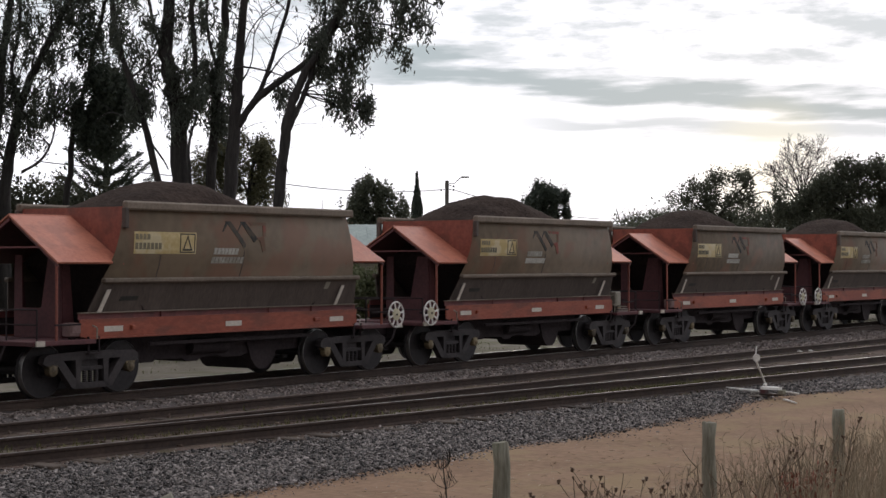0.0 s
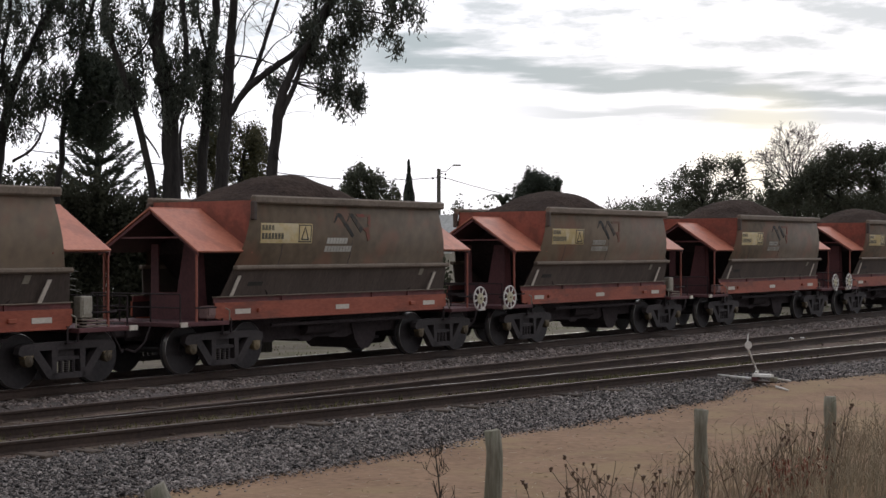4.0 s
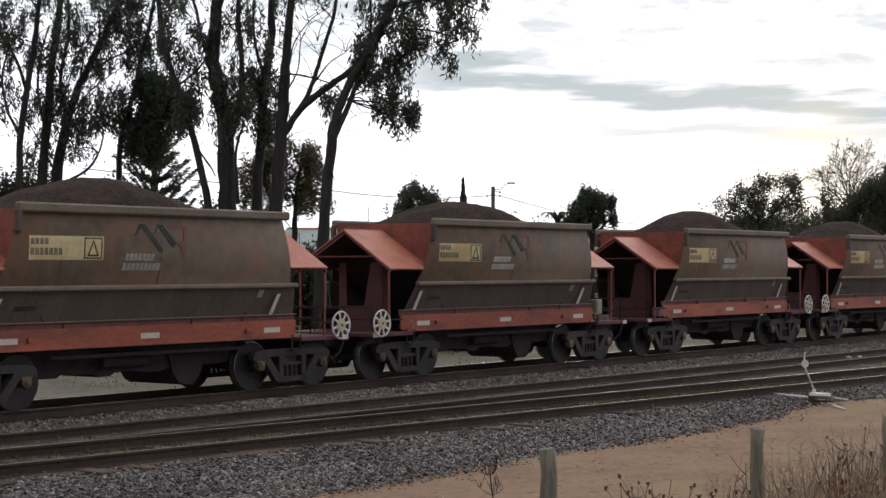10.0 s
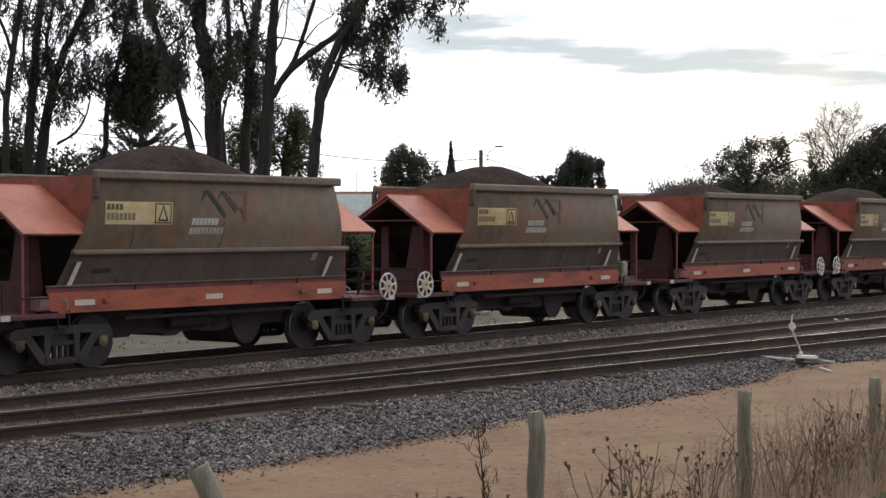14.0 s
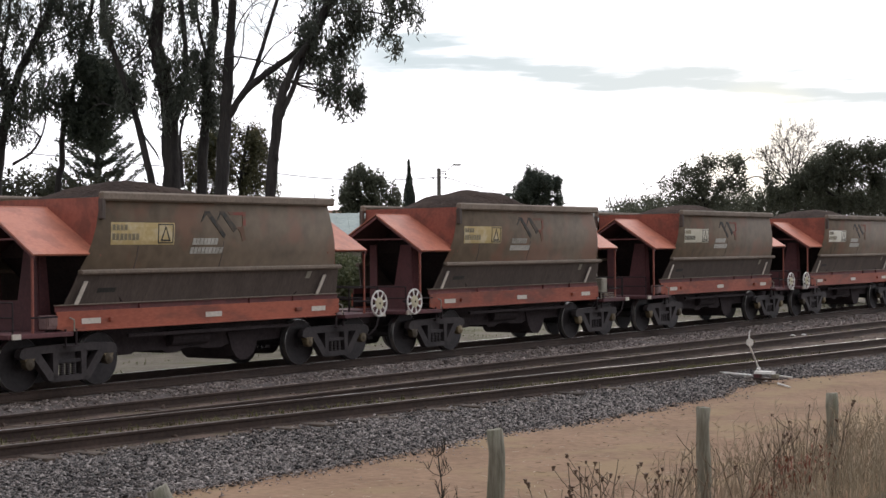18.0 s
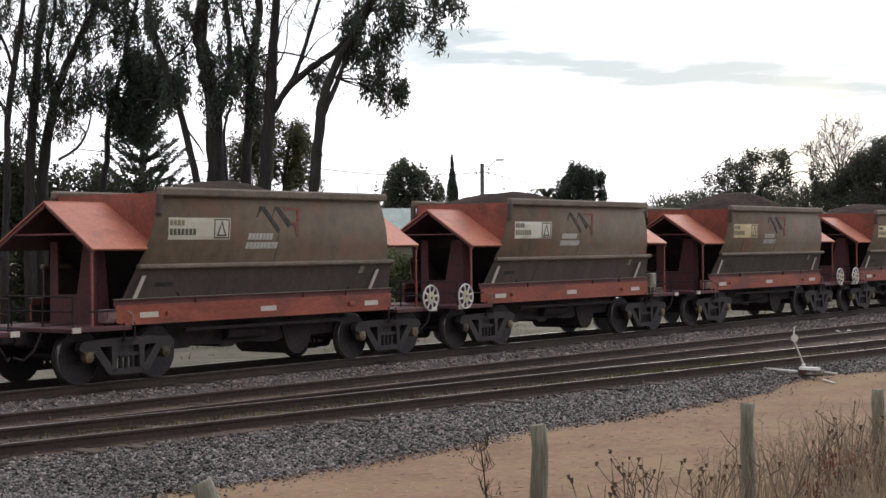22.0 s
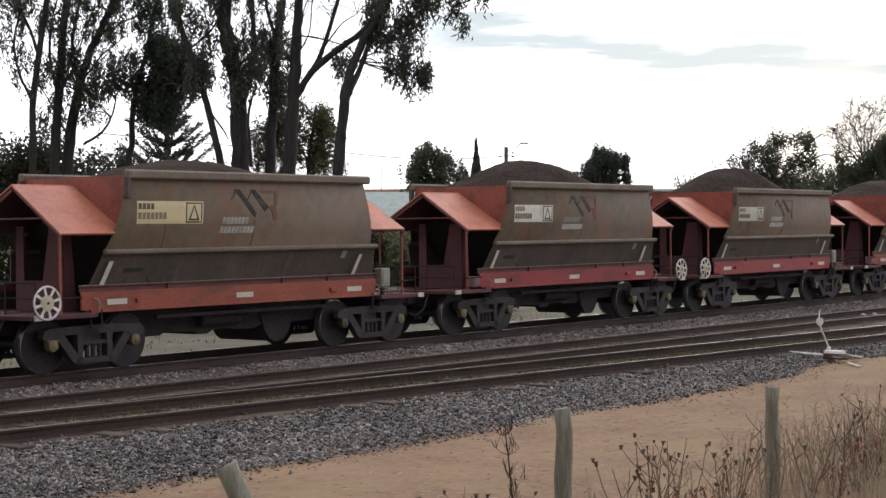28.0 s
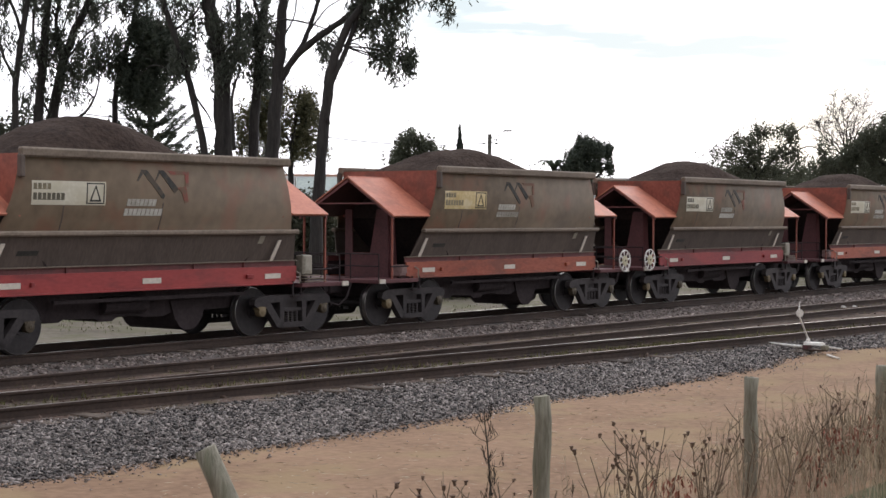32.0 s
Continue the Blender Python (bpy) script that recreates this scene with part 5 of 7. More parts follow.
    tree("gum_tree", "outer gums with many bare stems and ragged crowns", "tree",
         [([(-13.44, 1.70), (-13.40, 4.47), (-13.27, 6.44), (-13.04, 8.76), (-12.83, 10.44), (-12.67, 12.45)], 0.40, 0.14, 0, 0), ([(-13.04, 2.04), (-13.00, 4.59), (-12.70, 6.44), (-12.35, 7.60), (-11.78, 8.76), (-11.15, 10.10), (-10.82, 11.44)], 0.42, 0.14, 0.4, 0.8), ([(-12.53, 4.98), (-11.99, 5.31), (-11.69, 5.77), (-11.54, 6.27)], 0.10, 0.05, 0.4, 0.2),
          ([(-12.67, 6.74), (-12.83, 8.08), (-12.58, 9.43), (-12.67, 10.77)], 0.14, 0.07, 0.3, 0), ([(-13.17, 5.90), (-13.51, 7.58), (-13.42, 8.76), (-13.17, 9.60)], 0.1, 0.05, 0, -0.4), ([(-11.99, 8.25), (-11.32, 8.59), (-10.65, 8.92), (-9.98, 9.60)], 0.08, 0.03, 0.6, 1), ([(-12.93, 5.06), (-13.34, 5.90), (-13.81, 6.74), (-14.18, 7.58)], 0.07, 0.02, 0.4, 0.1), ([(-12.58, 6.82), (-11.99, 7.58), (-11.57, 7.92), (-10.99, 8.34)], 0.07, 0.02, 0.3, 0.8), ([(-13.24, 6.49), (-12.83, 7.24), (-12.53, 8.08), (-12.16, 9.09)], 0.08, 0.03, 0, 0.4), ([(-12.41, 7.41), (-12.16, 8.50), (-12.33, 9.43)], 0.07, 0.03, 0.4, 0.2), ([(-11.69, 8.89), (-11.66, 9.76), (-11.83, 10.77)], 0.07, 0.03, 0.8, 0.6)], D,
         foliage(D, [((-12.83, 8.42), 1.0, 1.0, 800, 0, 1), ((-11.99, 9.09), 1.2, 0.8, 900, 0.5, 1), ((-10.99, 9.43), 1.2, 0.7, 900, 0.7, 1), ((-12.16, 7.24), 0.8, 0.6, 500, 0.4, 0.8), ((-11.32, 7.58), 0.7, 0.5, 500, 0.6, 0.8),
                     ((-11.83, 6.49), 0.7, 0.5, 350, 0.3, 0.8), ((-12.67, 9.93), 2.0, 0.8, 1300, 0, 1.5), ((-10.65, 10.27), 1.8, 0.8, 1300, 0.6, 1.5), ((-12.16, 11.95), 3.2, 1.6, 2500, 0, 2), ((-12.33, 5.90), 0.4, 0.5, 160, 0.3, 0.5),
                     ((-13.17, 6.57), 0.5, 0.8, 450, 0, 0.5), ((-12.41, 6.66), 0.6, 0.7, 500, 0.2, 0.6), ((-11.74, 8.25), 0.8, 0.6, 700, 0.5, 0.8), ((-10.65, 8.25), 0.6, 0.6, 600, 0.8, 0.8), ((-13.00, 7.41), 0.6, 0.7, 420, 0.2, 0.6), ((-12.13, 6.07), 0.5, 0.6, 300, 0.3, 0.6), ((-13.59, 5.90), 0.5, 0.6, 260, 0, 0.5), ((-11.41, 6.82), 0.6, 0.5, 420, 0.5, 0.7), ((-12.67, 5.56), 0.35, 0.45, 160, 0.3, 0.4)], 2.3), LEAF, 0.17, 0.042, 1.5, 16, group="gum trees", hole=0.0)
    tree("gum_tree", "leaning grey stemmed gum at the end of the row", "tree",
         [([(-14.18, 1.70), (-14.08, 4.47), (-14.03, 6.44), (-13.67, 8.76), (-13.51, 10.10), (-13.34, 12.12)], 0.26, 0.12, -1, -1), ([(-14.04, 6.24), (-14.43, 7.08), (-14.60, 8.08), (-14.35, 9.09)], 0.1, 0.05, -1, -1.4), ([(-13.84, 7.58), (-14.18, 8.59), (-14.68, 9.43), (-15.02, 10.10)], 0.12, 0.05, -1, -0.6),
          ([(-15.35, 1.70), (-15.32, 4.47), (-15.44, 6.40), (-15.19, 8.42), (-15.27, 10.10)], 0.26, 0.12, -0.5, -0.5)], D,
         foliage(D, [((-13.67, 9.09), 0.9, 0.8, 600, -1, 0.9), ((-14.51, 9.09), 0.9, 0.8, 600, -1, 0.9), ((-15.02, 8.08), 0.9, 0.9, 500, -0.8, 0.9), ((-14.18, 10.77), 2.4, 1.2, 1800, -1, 1.8), ((-15.35, 9.76), 1.0, 1.2, 700, -0.6, 1), ((-14.18, 7.08), 0.8, 0.8, 450, -1, 0.8)], 2.4),
         LEAF, 0.17, 0.042, 1.5, 17, group="gum trees", hole=0.0)
    tree("gum_tree", "thin stemmed gum with a dense dark crown", "tree",
         [([(-11.29, 1.70), (-11.19, 4.30), (-11.07, 5.06), (-11.02, 6.10), (-10.62, 7.60), (-10.38, 8.76), (-10.06, 10.10), (-9.89, 11.78)], 0.24, 0.10, 1.2, 1.2), ([(-10.99, 6.15), (-10.48, 6.49), (-10.06, 6.74), (-9.73, 6.61)], 0.06, 0.03, 1.2, 1), ([(-10.65, 7.50), (-10.15, 7.92), (-9.73, 8.08)], 0.08, 0.04, 1.2, 0.9)], D,
         foliage(D, [((-10.40, 6.49), 0.75, 0.65, 2000, 1, 0.8), ((-9.73, 7.24), 0.8, 0.75, 2200, 1, 0.8), ((-9.22, 7.08), 0.55, 0.55, 800, 1, 0.6), ((-10.23, 5.82), 0.75, 0.4, 1200, 1, 0.7), ((-10.15, 7.58), 0.8, 0.6, 1500, 1, 0.8), ((-9.39, 6.74), 0.4, 0.5, 700, 1, 0.5), ((-9.98, 6.07), 0.5, 0.4, 700, 1, 0.6), ((-10.31, 9.09), 1.0, 0.8, 800, 1, 1),
                     ((-9.98, 10.94), 1.8, 1.3, 1500, 1.2, 1.6)], 2.6), PINE_LEAF, 0.16, 0.05, 0.6, 18, group="gum trees", hole=-0.25)


def build_far_trees():
    # tiered pine behind the gums
    D, rng = 66, np.random.default_rng(21)
    t = thing("tiered_pine", "dark tiered pine with flat upswept branches", "tree")
    verts, faces = [], []
    top, mid = (-13.44, 8.17), (-13.53, 3.31)
    tube(verts, faces, [spot(mid[0], ground_height(*spot(mid[0], 0, D).xy), D), spot(mid[0], 4, D), spot(top[0], top[1], D)], [0.25, 0.2, 0.03])
    C, W, S = [], [], []
    tiers = 12
    for i in range(tiers):
        u = i / (tiers - 1)
        z = top[1] - 0.25 - (top[1] - 2.2) * u
        r = 0.7 + 2.0 * u ** 0.75
        for k in range(8):
            a = 2 * math.pi * (k + rng.random() * 0.7) / 8
            rr = r * rng.uniform(0.7, 1.1)
            d = ASIDE * math.cos(a) + AHEAD * math.sin(a)
            p0 = spot(top[0] + (mid[0] - top[0]) * u, z, D)
            p1 = p0 + d * rr * 0.5 + UP * (0.30 - 0.16 * u) * rr
            p2 = p0 + d * rr * 0.92 + UP * (0.78 - 0.38 * u) * rr
            tube(verts, faces, [p0, p1, p2], [0.03, 0.02, 0.006], 5)
            m = int(190 * rr)
            f = rng.random(m)[:, None]
            line = np.where(f < 0.55, np.array(p0) + (np.array(p1) - np.array(p0)) * f / 0.55, np.array(p1) + (np.array(p2) - np.array(p1)) * (f - 0.55) / 0.45)
            C.append(line + rng.normal(0, 1, (m, 3)) * (0.05, 0.05, 0.05))
            w = np.array(d) + rng.normal(0, 0.5, (m, 3)) + (0, 0, 0.3)
            w /= np.linalg.norm(w, axis=1)[:, None]
            s = np.cross(w, rng.normal(0, 1, (m, 3)))
            s /= np.linalg.norm(s, axis=1)[:, None]
            W.append(w * 0.09), S.append(s * 0.022)
    trunk = new("trunk", mesh_from("trunk", verts, faces, BARK, True))
    crown = new("crown", quads("crown", np.concatenate(C), np.concatenate(W), np.concatenate(S), PINE_LEAF))
    for o in (trunk, crown):
        o.parent = t
    tree("lacy_tree", "thin lacy bush lit from behind", "tree", [([(-14.58, 1.98), (-14.56, 3.63), (-14.52, 4.66)], 0.12, 0.05, 0, 0), ([(-14.56, 3.63), (-15.10, 4.66), (-15.30, 5.07)], 0.06, 0.02, 0, 0), ([(-14.54, 3.83), (-14.07, 4.76), (-13.90, 5.17)], 0.06, 0.02, 0, 0)], 60,
         foliage(60, [((-14.99, 4.96), 0.6, 0.4, 330, 0, 0.8), ((-14.17, 5.07), 0.6, 0.45, 330, 0, 0.8), ((-14.58, 4.45), 1.0, 0.4, 420, 0, 0.8)], 1.0), YELLOW_LEAF, 0.12, 0.05, 0.2, 33)
    # lacy tree behind the slender gum
    tree("lacy_tree", "lacy leaved tree with yellowing sprays behind the gums", "tree",
         [([(-7.31, 2.18), (-7.35, 3.67), (-7.27, 5.16), (-7.10, 6.22), (-6.99, 7.07)], 0.3, 0.08, 0, 0), ([(-7.31, 4.95), (-7.84, 5.80), (-8.16, 6.44)], 0.12, 0.04, 0, 0), ([(-7.21, 5.59), (-6.67, 6.01), (-6.29, 6.44)], 0.12, 0.04, 0, 0), ([(-7.31, 4.73), (-6.78, 5.05), (-6.25, 5.37)], 0.1, 0.03, 0, 0.5)], 62,
         foliage(62, [((-7.31, 6.75), 0.55, 0.4, 700, 0, 0.8), ((-6.78, 6.44), 0.6, 0.5, 800, 0, 0.8), ((-7.63, 6.01), 0.7, 0.5, 800, 0, 0.8), ((-6.46, 5.80), 0.5, 0.6, 600, 0, 0.8), ((-7.10, 5.27), 0.8, 0.5, 700, 0, 0.8), ((-7.84, 5.16), 0.7, 0.5, 600, 0, 0.8),
                      ((-9.01, 5.80), 0.5, 0.9, 700, 0.5, 0.8), ((-9.12, 4.95), 0.5, 0.5, 500, 0.5, 0.8), ((-6.67, 4.73), 0.9, 0.5, 600, 0, 0.8), ((-8.27, 5.37), 0.5, 0.8, 500, 0.3, 0.8), ((-8.27, 4.31), 0.7, 0.5, 500, 0.3, 0.8), ((-8.2, 6.6), 0.5, 0.45, 600, 0, 0.8), ((-8.5, 6.0), 0.5, 0.5, 600, 0, 0.8)], 4.4), YELLOW_LEAF, 0.13, 0.05, 0.2, 22, hole=-0.08)
    tree("garden_tree", "rounded leafy garden tree with a yellowing side", "tree",
         [([(-3.18, 2.17), (-3.16, 3.90), (-3.26, 4.76), (-3.43, 5.50)], 0.28, 0.08, 0, 0), ([(-3.18, 4.27), (-2.57, 4.88), (-2.32, 5.25)], 0.1, 0.04, 0, 0), ([(-3.18, 4.27), (-3.92, 4.88), (-4.17, 5.13)], 0.1, 0.04, 0, 0)], 72,
         foliage(72, [((-3.31, 5.50), 0.65, 0.4, 1000, 0, 0.9), ((-3.80, 4.88), 0.7, 0.5, 1100, 0, 0.9), ((-2.69, 5.13), 0.6, 0.55, 1000, 0, 0.9), ((-3.18, 4.39), 1.1, 0.5, 1300, 0, 0.9), ((-1.95, 4.76), 0.45, 0.5, 500, 0.5, 0.7), ((-2.20, 4.14), 0.8, 0.4, 700, 0.5, 0.8),
                      ((-3.31, 3.90), 1.2, 0.4, 900, 0, 0.9)], 2.4), HAZED_LEAF, 0.13, 0.07, 0.0, 23, hole=-0.22)
    # pencil cypress
    rng = np.random.default_rng(24)
    t = thing("cypress", "narrow dark pencil cypress", "tree")
    top, low = (-1.42, 7.20), (-1.42, 3.68)
    C = []
    for i in range(3800):
        u = rng.random() ** 0.8
        r = 0.27 * min(1, (u * 3.4) ** 1.5 if u < 0.29 else 1) * (1 + 0.25 * u) * rng.random() ** 0.35 + 0.015
        a = rng.random() * 6.283
        z = top[1] - (top[1] - 1.0) * u
        C.append(spot(top[0] + r * math.cos(a), z, 90 + r * math.sin(a)))
    C = np.array(C)
    W = np.array([(0, 0, 0.13)] * len(C)) + rng.normal(0, 0.03, C.shape)
    S = rng.normal(0, 0.035, C.shape)
    crown = new("crown", quads("crown", C, W, S, PINE_LEAF))
    verts, faces = [], []
    tube(verts, faces, [spot(top[0], ground_height(*spot(top[0], 0, 90).xy), 90), spot(top[0], 2, 90), spot(top[0], top[1] - 0.6, 90)], [0.12, 0.1, 0.02])
    for o in (crown, new("trunk", mesh_from("trunk", verts, faces, BARK))):
        o.parent = t
    tree("round_pine", "dense dark round headed pine", "tree",
         [([(6.83, 2.11), (6.86, 4.00), (6.71, 5.13), (6.64, 6.26)], 0.5, 0.15, 0, 0), ([(6.86, 4.37), (7.77, 5.32), (8.15, 6.07)], 0.2, 0.08, 0, 0)], 110,
         foliage(110, [((6.83, 6.82), 1.1, 0.5, 1300, 0, 1.2), ((6.07, 6.18), 0.9, 0.5, 1100, 0, 1.2), ((7.58, 6.56), 0.7, 0.5, 800, 0, 1.2), ((8.15, 6.64), 0.3, 0.35, 250, 0, 0.5), ((6.07, 5.32), 1.2, 0.5, 1300, 0, 1.2), ((7.20, 5.69), 0.7, 0.4, 600, 0, 1),
                       ((8.26, 5.50), 0.35, 0.4, 350, 0, 0.6), ((5.43, 5.50), 0.7, 0.45, 700, 0, 0.8), ((5.13, 4.83), 0.7, 0.4, 600, 0, 0.8), ((6.45, 7.28), 0.6, 0.3, 500, 0, 0.8), ((6.64, 4.56), 2.0, 0.4, 900, 0, 1.4)], 2.7), PINE_LEAF, 0.17, 0.08, -0.2, 25, 0.8, hole=-0.22)
    # thicket and a leafless tree where the sky is brightest
    tree("thicket_tree", "spreading scrubby tree with an open twiggy crown", "tree",
         [([(11.54, 2.17), (11.47, 3.85), (11.30, 4.81), (11.06, 5.53)], 0.26, 0.06, 0, 0), ([(11.47, 3.97), (12.38, 5.05), (13.10, 5.89), (13.46, 6.13)], 0.14, 0.03, 0, 0), ([(11.47, 4.09), (10.46, 4.93), (9.74, 5.29)], 0.12, 0.03, 0, 0), ([(12.14, 4.69), (13.58, 5.29), (14.18, 5.05)], 0.08, 0.03, 0, 0)], 70,
         foliage(70, [((9.98, 4.93), 0.55, 0.35, 600, 0, 0.8), ((10.82, 5.41), 0.7, 0.4, 800, 0, 0.8), ((11.78, 5.77), 0.7, 0.35, 750, 0, 0.8), ((12.74, 5.82), 0.6, 0.3, 550, 0, 0.8), ((11.42, 4.81), 1.1, 0.5, 1200, 0, 0.9), ((12.86, 4.93), 0.9, 0.5, 900, 0, 0.9),
                      ((10.46, 4.21), 1.1, 0.4, 900, 0, 0.9), ((12.14, 4.09), 1.5, 0.4, 1200, 0, 0.9), ((9.50, 5.05), 0.2, 0.3, 120, 0, 0.3)], 2.3), HAZED_LEAF, 0.12, 0.05, 0.0, 26, hole=-0.14)
    rng = np.random.default_rng(27)
    st = [([(16.40, 2.16), (16.37, 3.96), (16.30, 4.95)], 0.24, 0.12, 0, 0)]
    (fs, fh), = [(16.30, 4.85)]
    for i in range(10):
        a = -0.75 + 1.95 * i / 9 + rng.uniform(-0.09, 0.09)
        far = 0.95 * (2.15 + 0.75 * math.exp(-((a - 0.15) / 0.35) ** 2) + 0.55 * max(0.0, a - 0.1)) * rng.uniform(0.88, 1.04)
        bow = rng.uniform(-0.9, 0.9)
        pts = [(fs + math.sin(a * (0.75 + 0.25 * u) + bow * u * (1 - u)) * far * u, fh + math.cos(a * (0.75 + 0.25 * u)) * far * u) for u in (0.0, 0.3, 0.55, 0.8, 1.0)]
        d = rng.uniform(-1, 1)
        st.append((pts, 0.11, 0.03, 0, d))
        for u in (0.3, 0.45, 0.58, 0.68, 0.78, 0.86, 0.94, 1.0):
            p = (fs + math.sin(a * (0.75 + 0.25 * u) + bow * u * (1 - u)) * far * u, fh + math.cos(a * (0.75 + 0.25 * u)) * far * u)
            for way in (-1, 1):
                branch(st, p, a + way * rng.uniform(0.3, 0.9), 0.48 * rng.uniform(0.5, 1.1), 0.026, 2, rng)
    t = thing("bare_tree", "leafless tree with a fan of fine grey twigs", "tree")
    o = new("trunk", limb_mesh("trunk", st, 75, rng, TWIG, 0.05, 2, 4))
    o.parent = t
    tree("thicket_tree", "broad dark thicket tree against the bright sky", "tree",
         [([(17.67, 2.17), (17.62, 3.90), (17.67, 5.13), (17.80, 6.12)], 0.3, 0.08, 0, 0), ([(17.67, 4.39), (16.44, 5.13), (15.95, 5.38)], 0.12, 0.04, 0, 0), ([(17.67, 4.88), (19.15, 5.87), (19.89, 6.37)], 0.14, 0.04, 0, 0)], 72,
         foliage(72, [((16.93, 5.87), 0.8, 0.5, 900, 0, 0.9), ((17.92, 6.37), 0.8, 0.45, 1100, 0, 0.9), ((19.03, 6.37), 0.9, 0.45, 1200, 0, 0.9), ((20.14, 6.12), 0.9, 0.6, 1100, 0, 0.9), ((17.67, 5.38), 1.4, 0.6, 1900, 0, 0.9), ((19.40, 5.25), 1.3, 0.6, 1700, 0, 0.9),
                      ((16.19, 4.88), 1.2, 0.5, 1300, 0, 0.9), ((18.17, 4.27), 2.2, 0.5, 2000, 0, 0.9), ((14.96, 4.51), 1.0, 0.4, 900, 0, 0.9), ((21.13, 4.88), 1.2, 0.9, 1600, 0, 0.9), ((14.71, 5.13), 0.4, 0.5, 250, 0, 0.6), ((16.56, 5.50), 0.7, 0.5, 900, 0, 0.9), ((15.82, 5.13), 0.5, 0.4, 500, 0, 0.8)], 3.2), HAZED_LEAF, 0.13, 0.055, 0.0, 28, hole=-0.22)
    tree("bare_shrub", "thin leafless shrub among low bushes", "shrub", [([(10.29, 2.13), (10.29, 4.09), (10.13, 4.90), (9.97, 5.46)], 0.1, 0.03, 0, 0)] + twigs([], [(p, 0) for p in ((10.29, 4.41), (10.45, 4.58), (10.62, 4.67), (10.94, 4.67), (9.97, 4.67), (11.27, 4.74))], rng, 9, 0.75), 95,
         foliage(95, [((11.59, 4.74), 1.0, 0.5, 500, 0, 0.8), ((12.73, 4.90), 0.8, 0.5, 400, 0, 0.8)], 1.5), HAZED_LEAF, 0.13, 0.06, 0.0, 29, 0.7, TWIG, fine=0)


def build_hedges():
    """Garden hedges and shrubs along the far side of the line."""
    rng = np.random.default_rng(31)
    rows = [((-17.29, 3.86), 2.2, 5.7), ((-15.81, 3.96), 2.0, 5.9), ((-14.42, 4.14), 1.9, 5.8), ((-13.22, 4.23), 1.9, 5.5), ((-11.92, 4.51), 1.9, 5.5), ((-10.72, 4.64), 1.7, 5.6), ((-9.66, 4.42), 1.5, 5.1), ((-8.40, 3.77), 1.6, 4.6),
            ((-7.20, 3.59), 1.5, 4.2), ((-6.09, 3.40), 1.5, 3.7), ((-4.89, 2.94), 1.4, 2.7), ((-3.68, 2.94), 1.3, 2.3), ((-2.67, 2.94), 1.2, 2.3), ((-0.63, 2.75), 1.4, 2.9)]
    for (s, h), rw, rh in rows:
        d = 54 + rng.uniform(-1.5, 1.5)
        g = ground_height(*spot(s, 0, d).xy)
        t = thing("hedge_shrub", "dense dark green shrub beyond the line", "shrub", "shrubs beyond the line")
        t.matrix_basis = Matrix.Translation(spot(s, g, d))
        cl = []
        for j in range(16):
            u = rng.uniform(0.08, 0.86)
            cl.append((s + rng.uniform(-0.8, 0.8) * rw * (1.15 - 0.6 * u), g + rh * u, d + rng.uniform(-0.6, 0.6), rw * 0.42, rh * 0.17, 0.6, 900))
        o = new("crown", crown_mesh("crown", cl, GARDEN_LEAF if -4.0 < s < -2.0 else HEDGE_LEAF, 0.13, 0.085, 0.0, rng, 0.9, 1.0, -1.0))
        o.parent, o.matrix_basis = t, Matrix.Translation(-spot(s, g, d))
        verts, faces = [], []
        for _ in range(5):
            a = spot(s + rng.uniform(-0.4, 0.4), g - 0.1, d)
            tube(verts, faces, [a, a + Vector((rng.uniform(-0.3, 0.3), 0, 0.7)), a + Vector((rng.uniform(-0.8, 0.8), rng.uniform(-0.4, 0.4), rh * 0.7))], [0.05, 0.04, 0.015], 5)
        o = new("stem", mesh_from("stem", verts, faces, BARK))
        o.parent, o.matrix_basis = t, Matrix.Translation(-spot(s, g, d))


def build_far_woods():
    """Low woods and gardens along the horizon."""
    rng = np.random.default_rng(41)
    cl = []
    for i in range(150):
        d = rng.uniform(180, 300)
        a = rng.uniform(-0.42, 0.5)
        g = ground_height(*spot(a * d, 0, d).xy)
        h = (5.2 + 2.2 * math.sin(a * 37) + rng.uniform(-1, 1.6)) * d / 240
        for _ in range(4):
            cl.append((a * d + rng.uniform(-4, 4), g + h * rng.uniform(0.2, 0.85), d + rng.uniform(-3, 3), 2.6, h * 0.3, 2, 330))
    tagged(new("far_woods", crown_mesh("far_woods", cl, HAZED_LEAF, 0.36, 0.26, 0.0, rng, 2.2, 0.3, -1.0)), "low woods along the horizon, leaves paled for haze", "woods", kind="stuff")
    cl = []
    for i in range(64):
        (s0, h), (s1, _) = (8.58, 4.03), (23.96, 4.03)
        s, d = s0 + (s1 - s0) * (i + rng.random()) / 64, 78 + rng.uniform(-2, 2)
        top = 4.2 + (0.5 if s > 15 else 0.0) - 1.4 * max(0.0, 10 - s) / 4
        for z in (0.3, 0.6, 0.93):
            cl.append((s + rng.uniform(-0.4, 0.4), top * z + rng.uniform(-0.3, 0.2), d, 0.8, 0.55, 0.8, 620))
    tagged(new("scrub", crown_mesh("scrub", cl, HAZED_LEAF, 0.14, 0.07, 0.0, rng, 1.0, 1.0, -1.0)), "dense dark scrub beyond the line", "scrub", kind="stuff")


build_gums()
build_far_woods()
build_far_trees()
build_hedges()


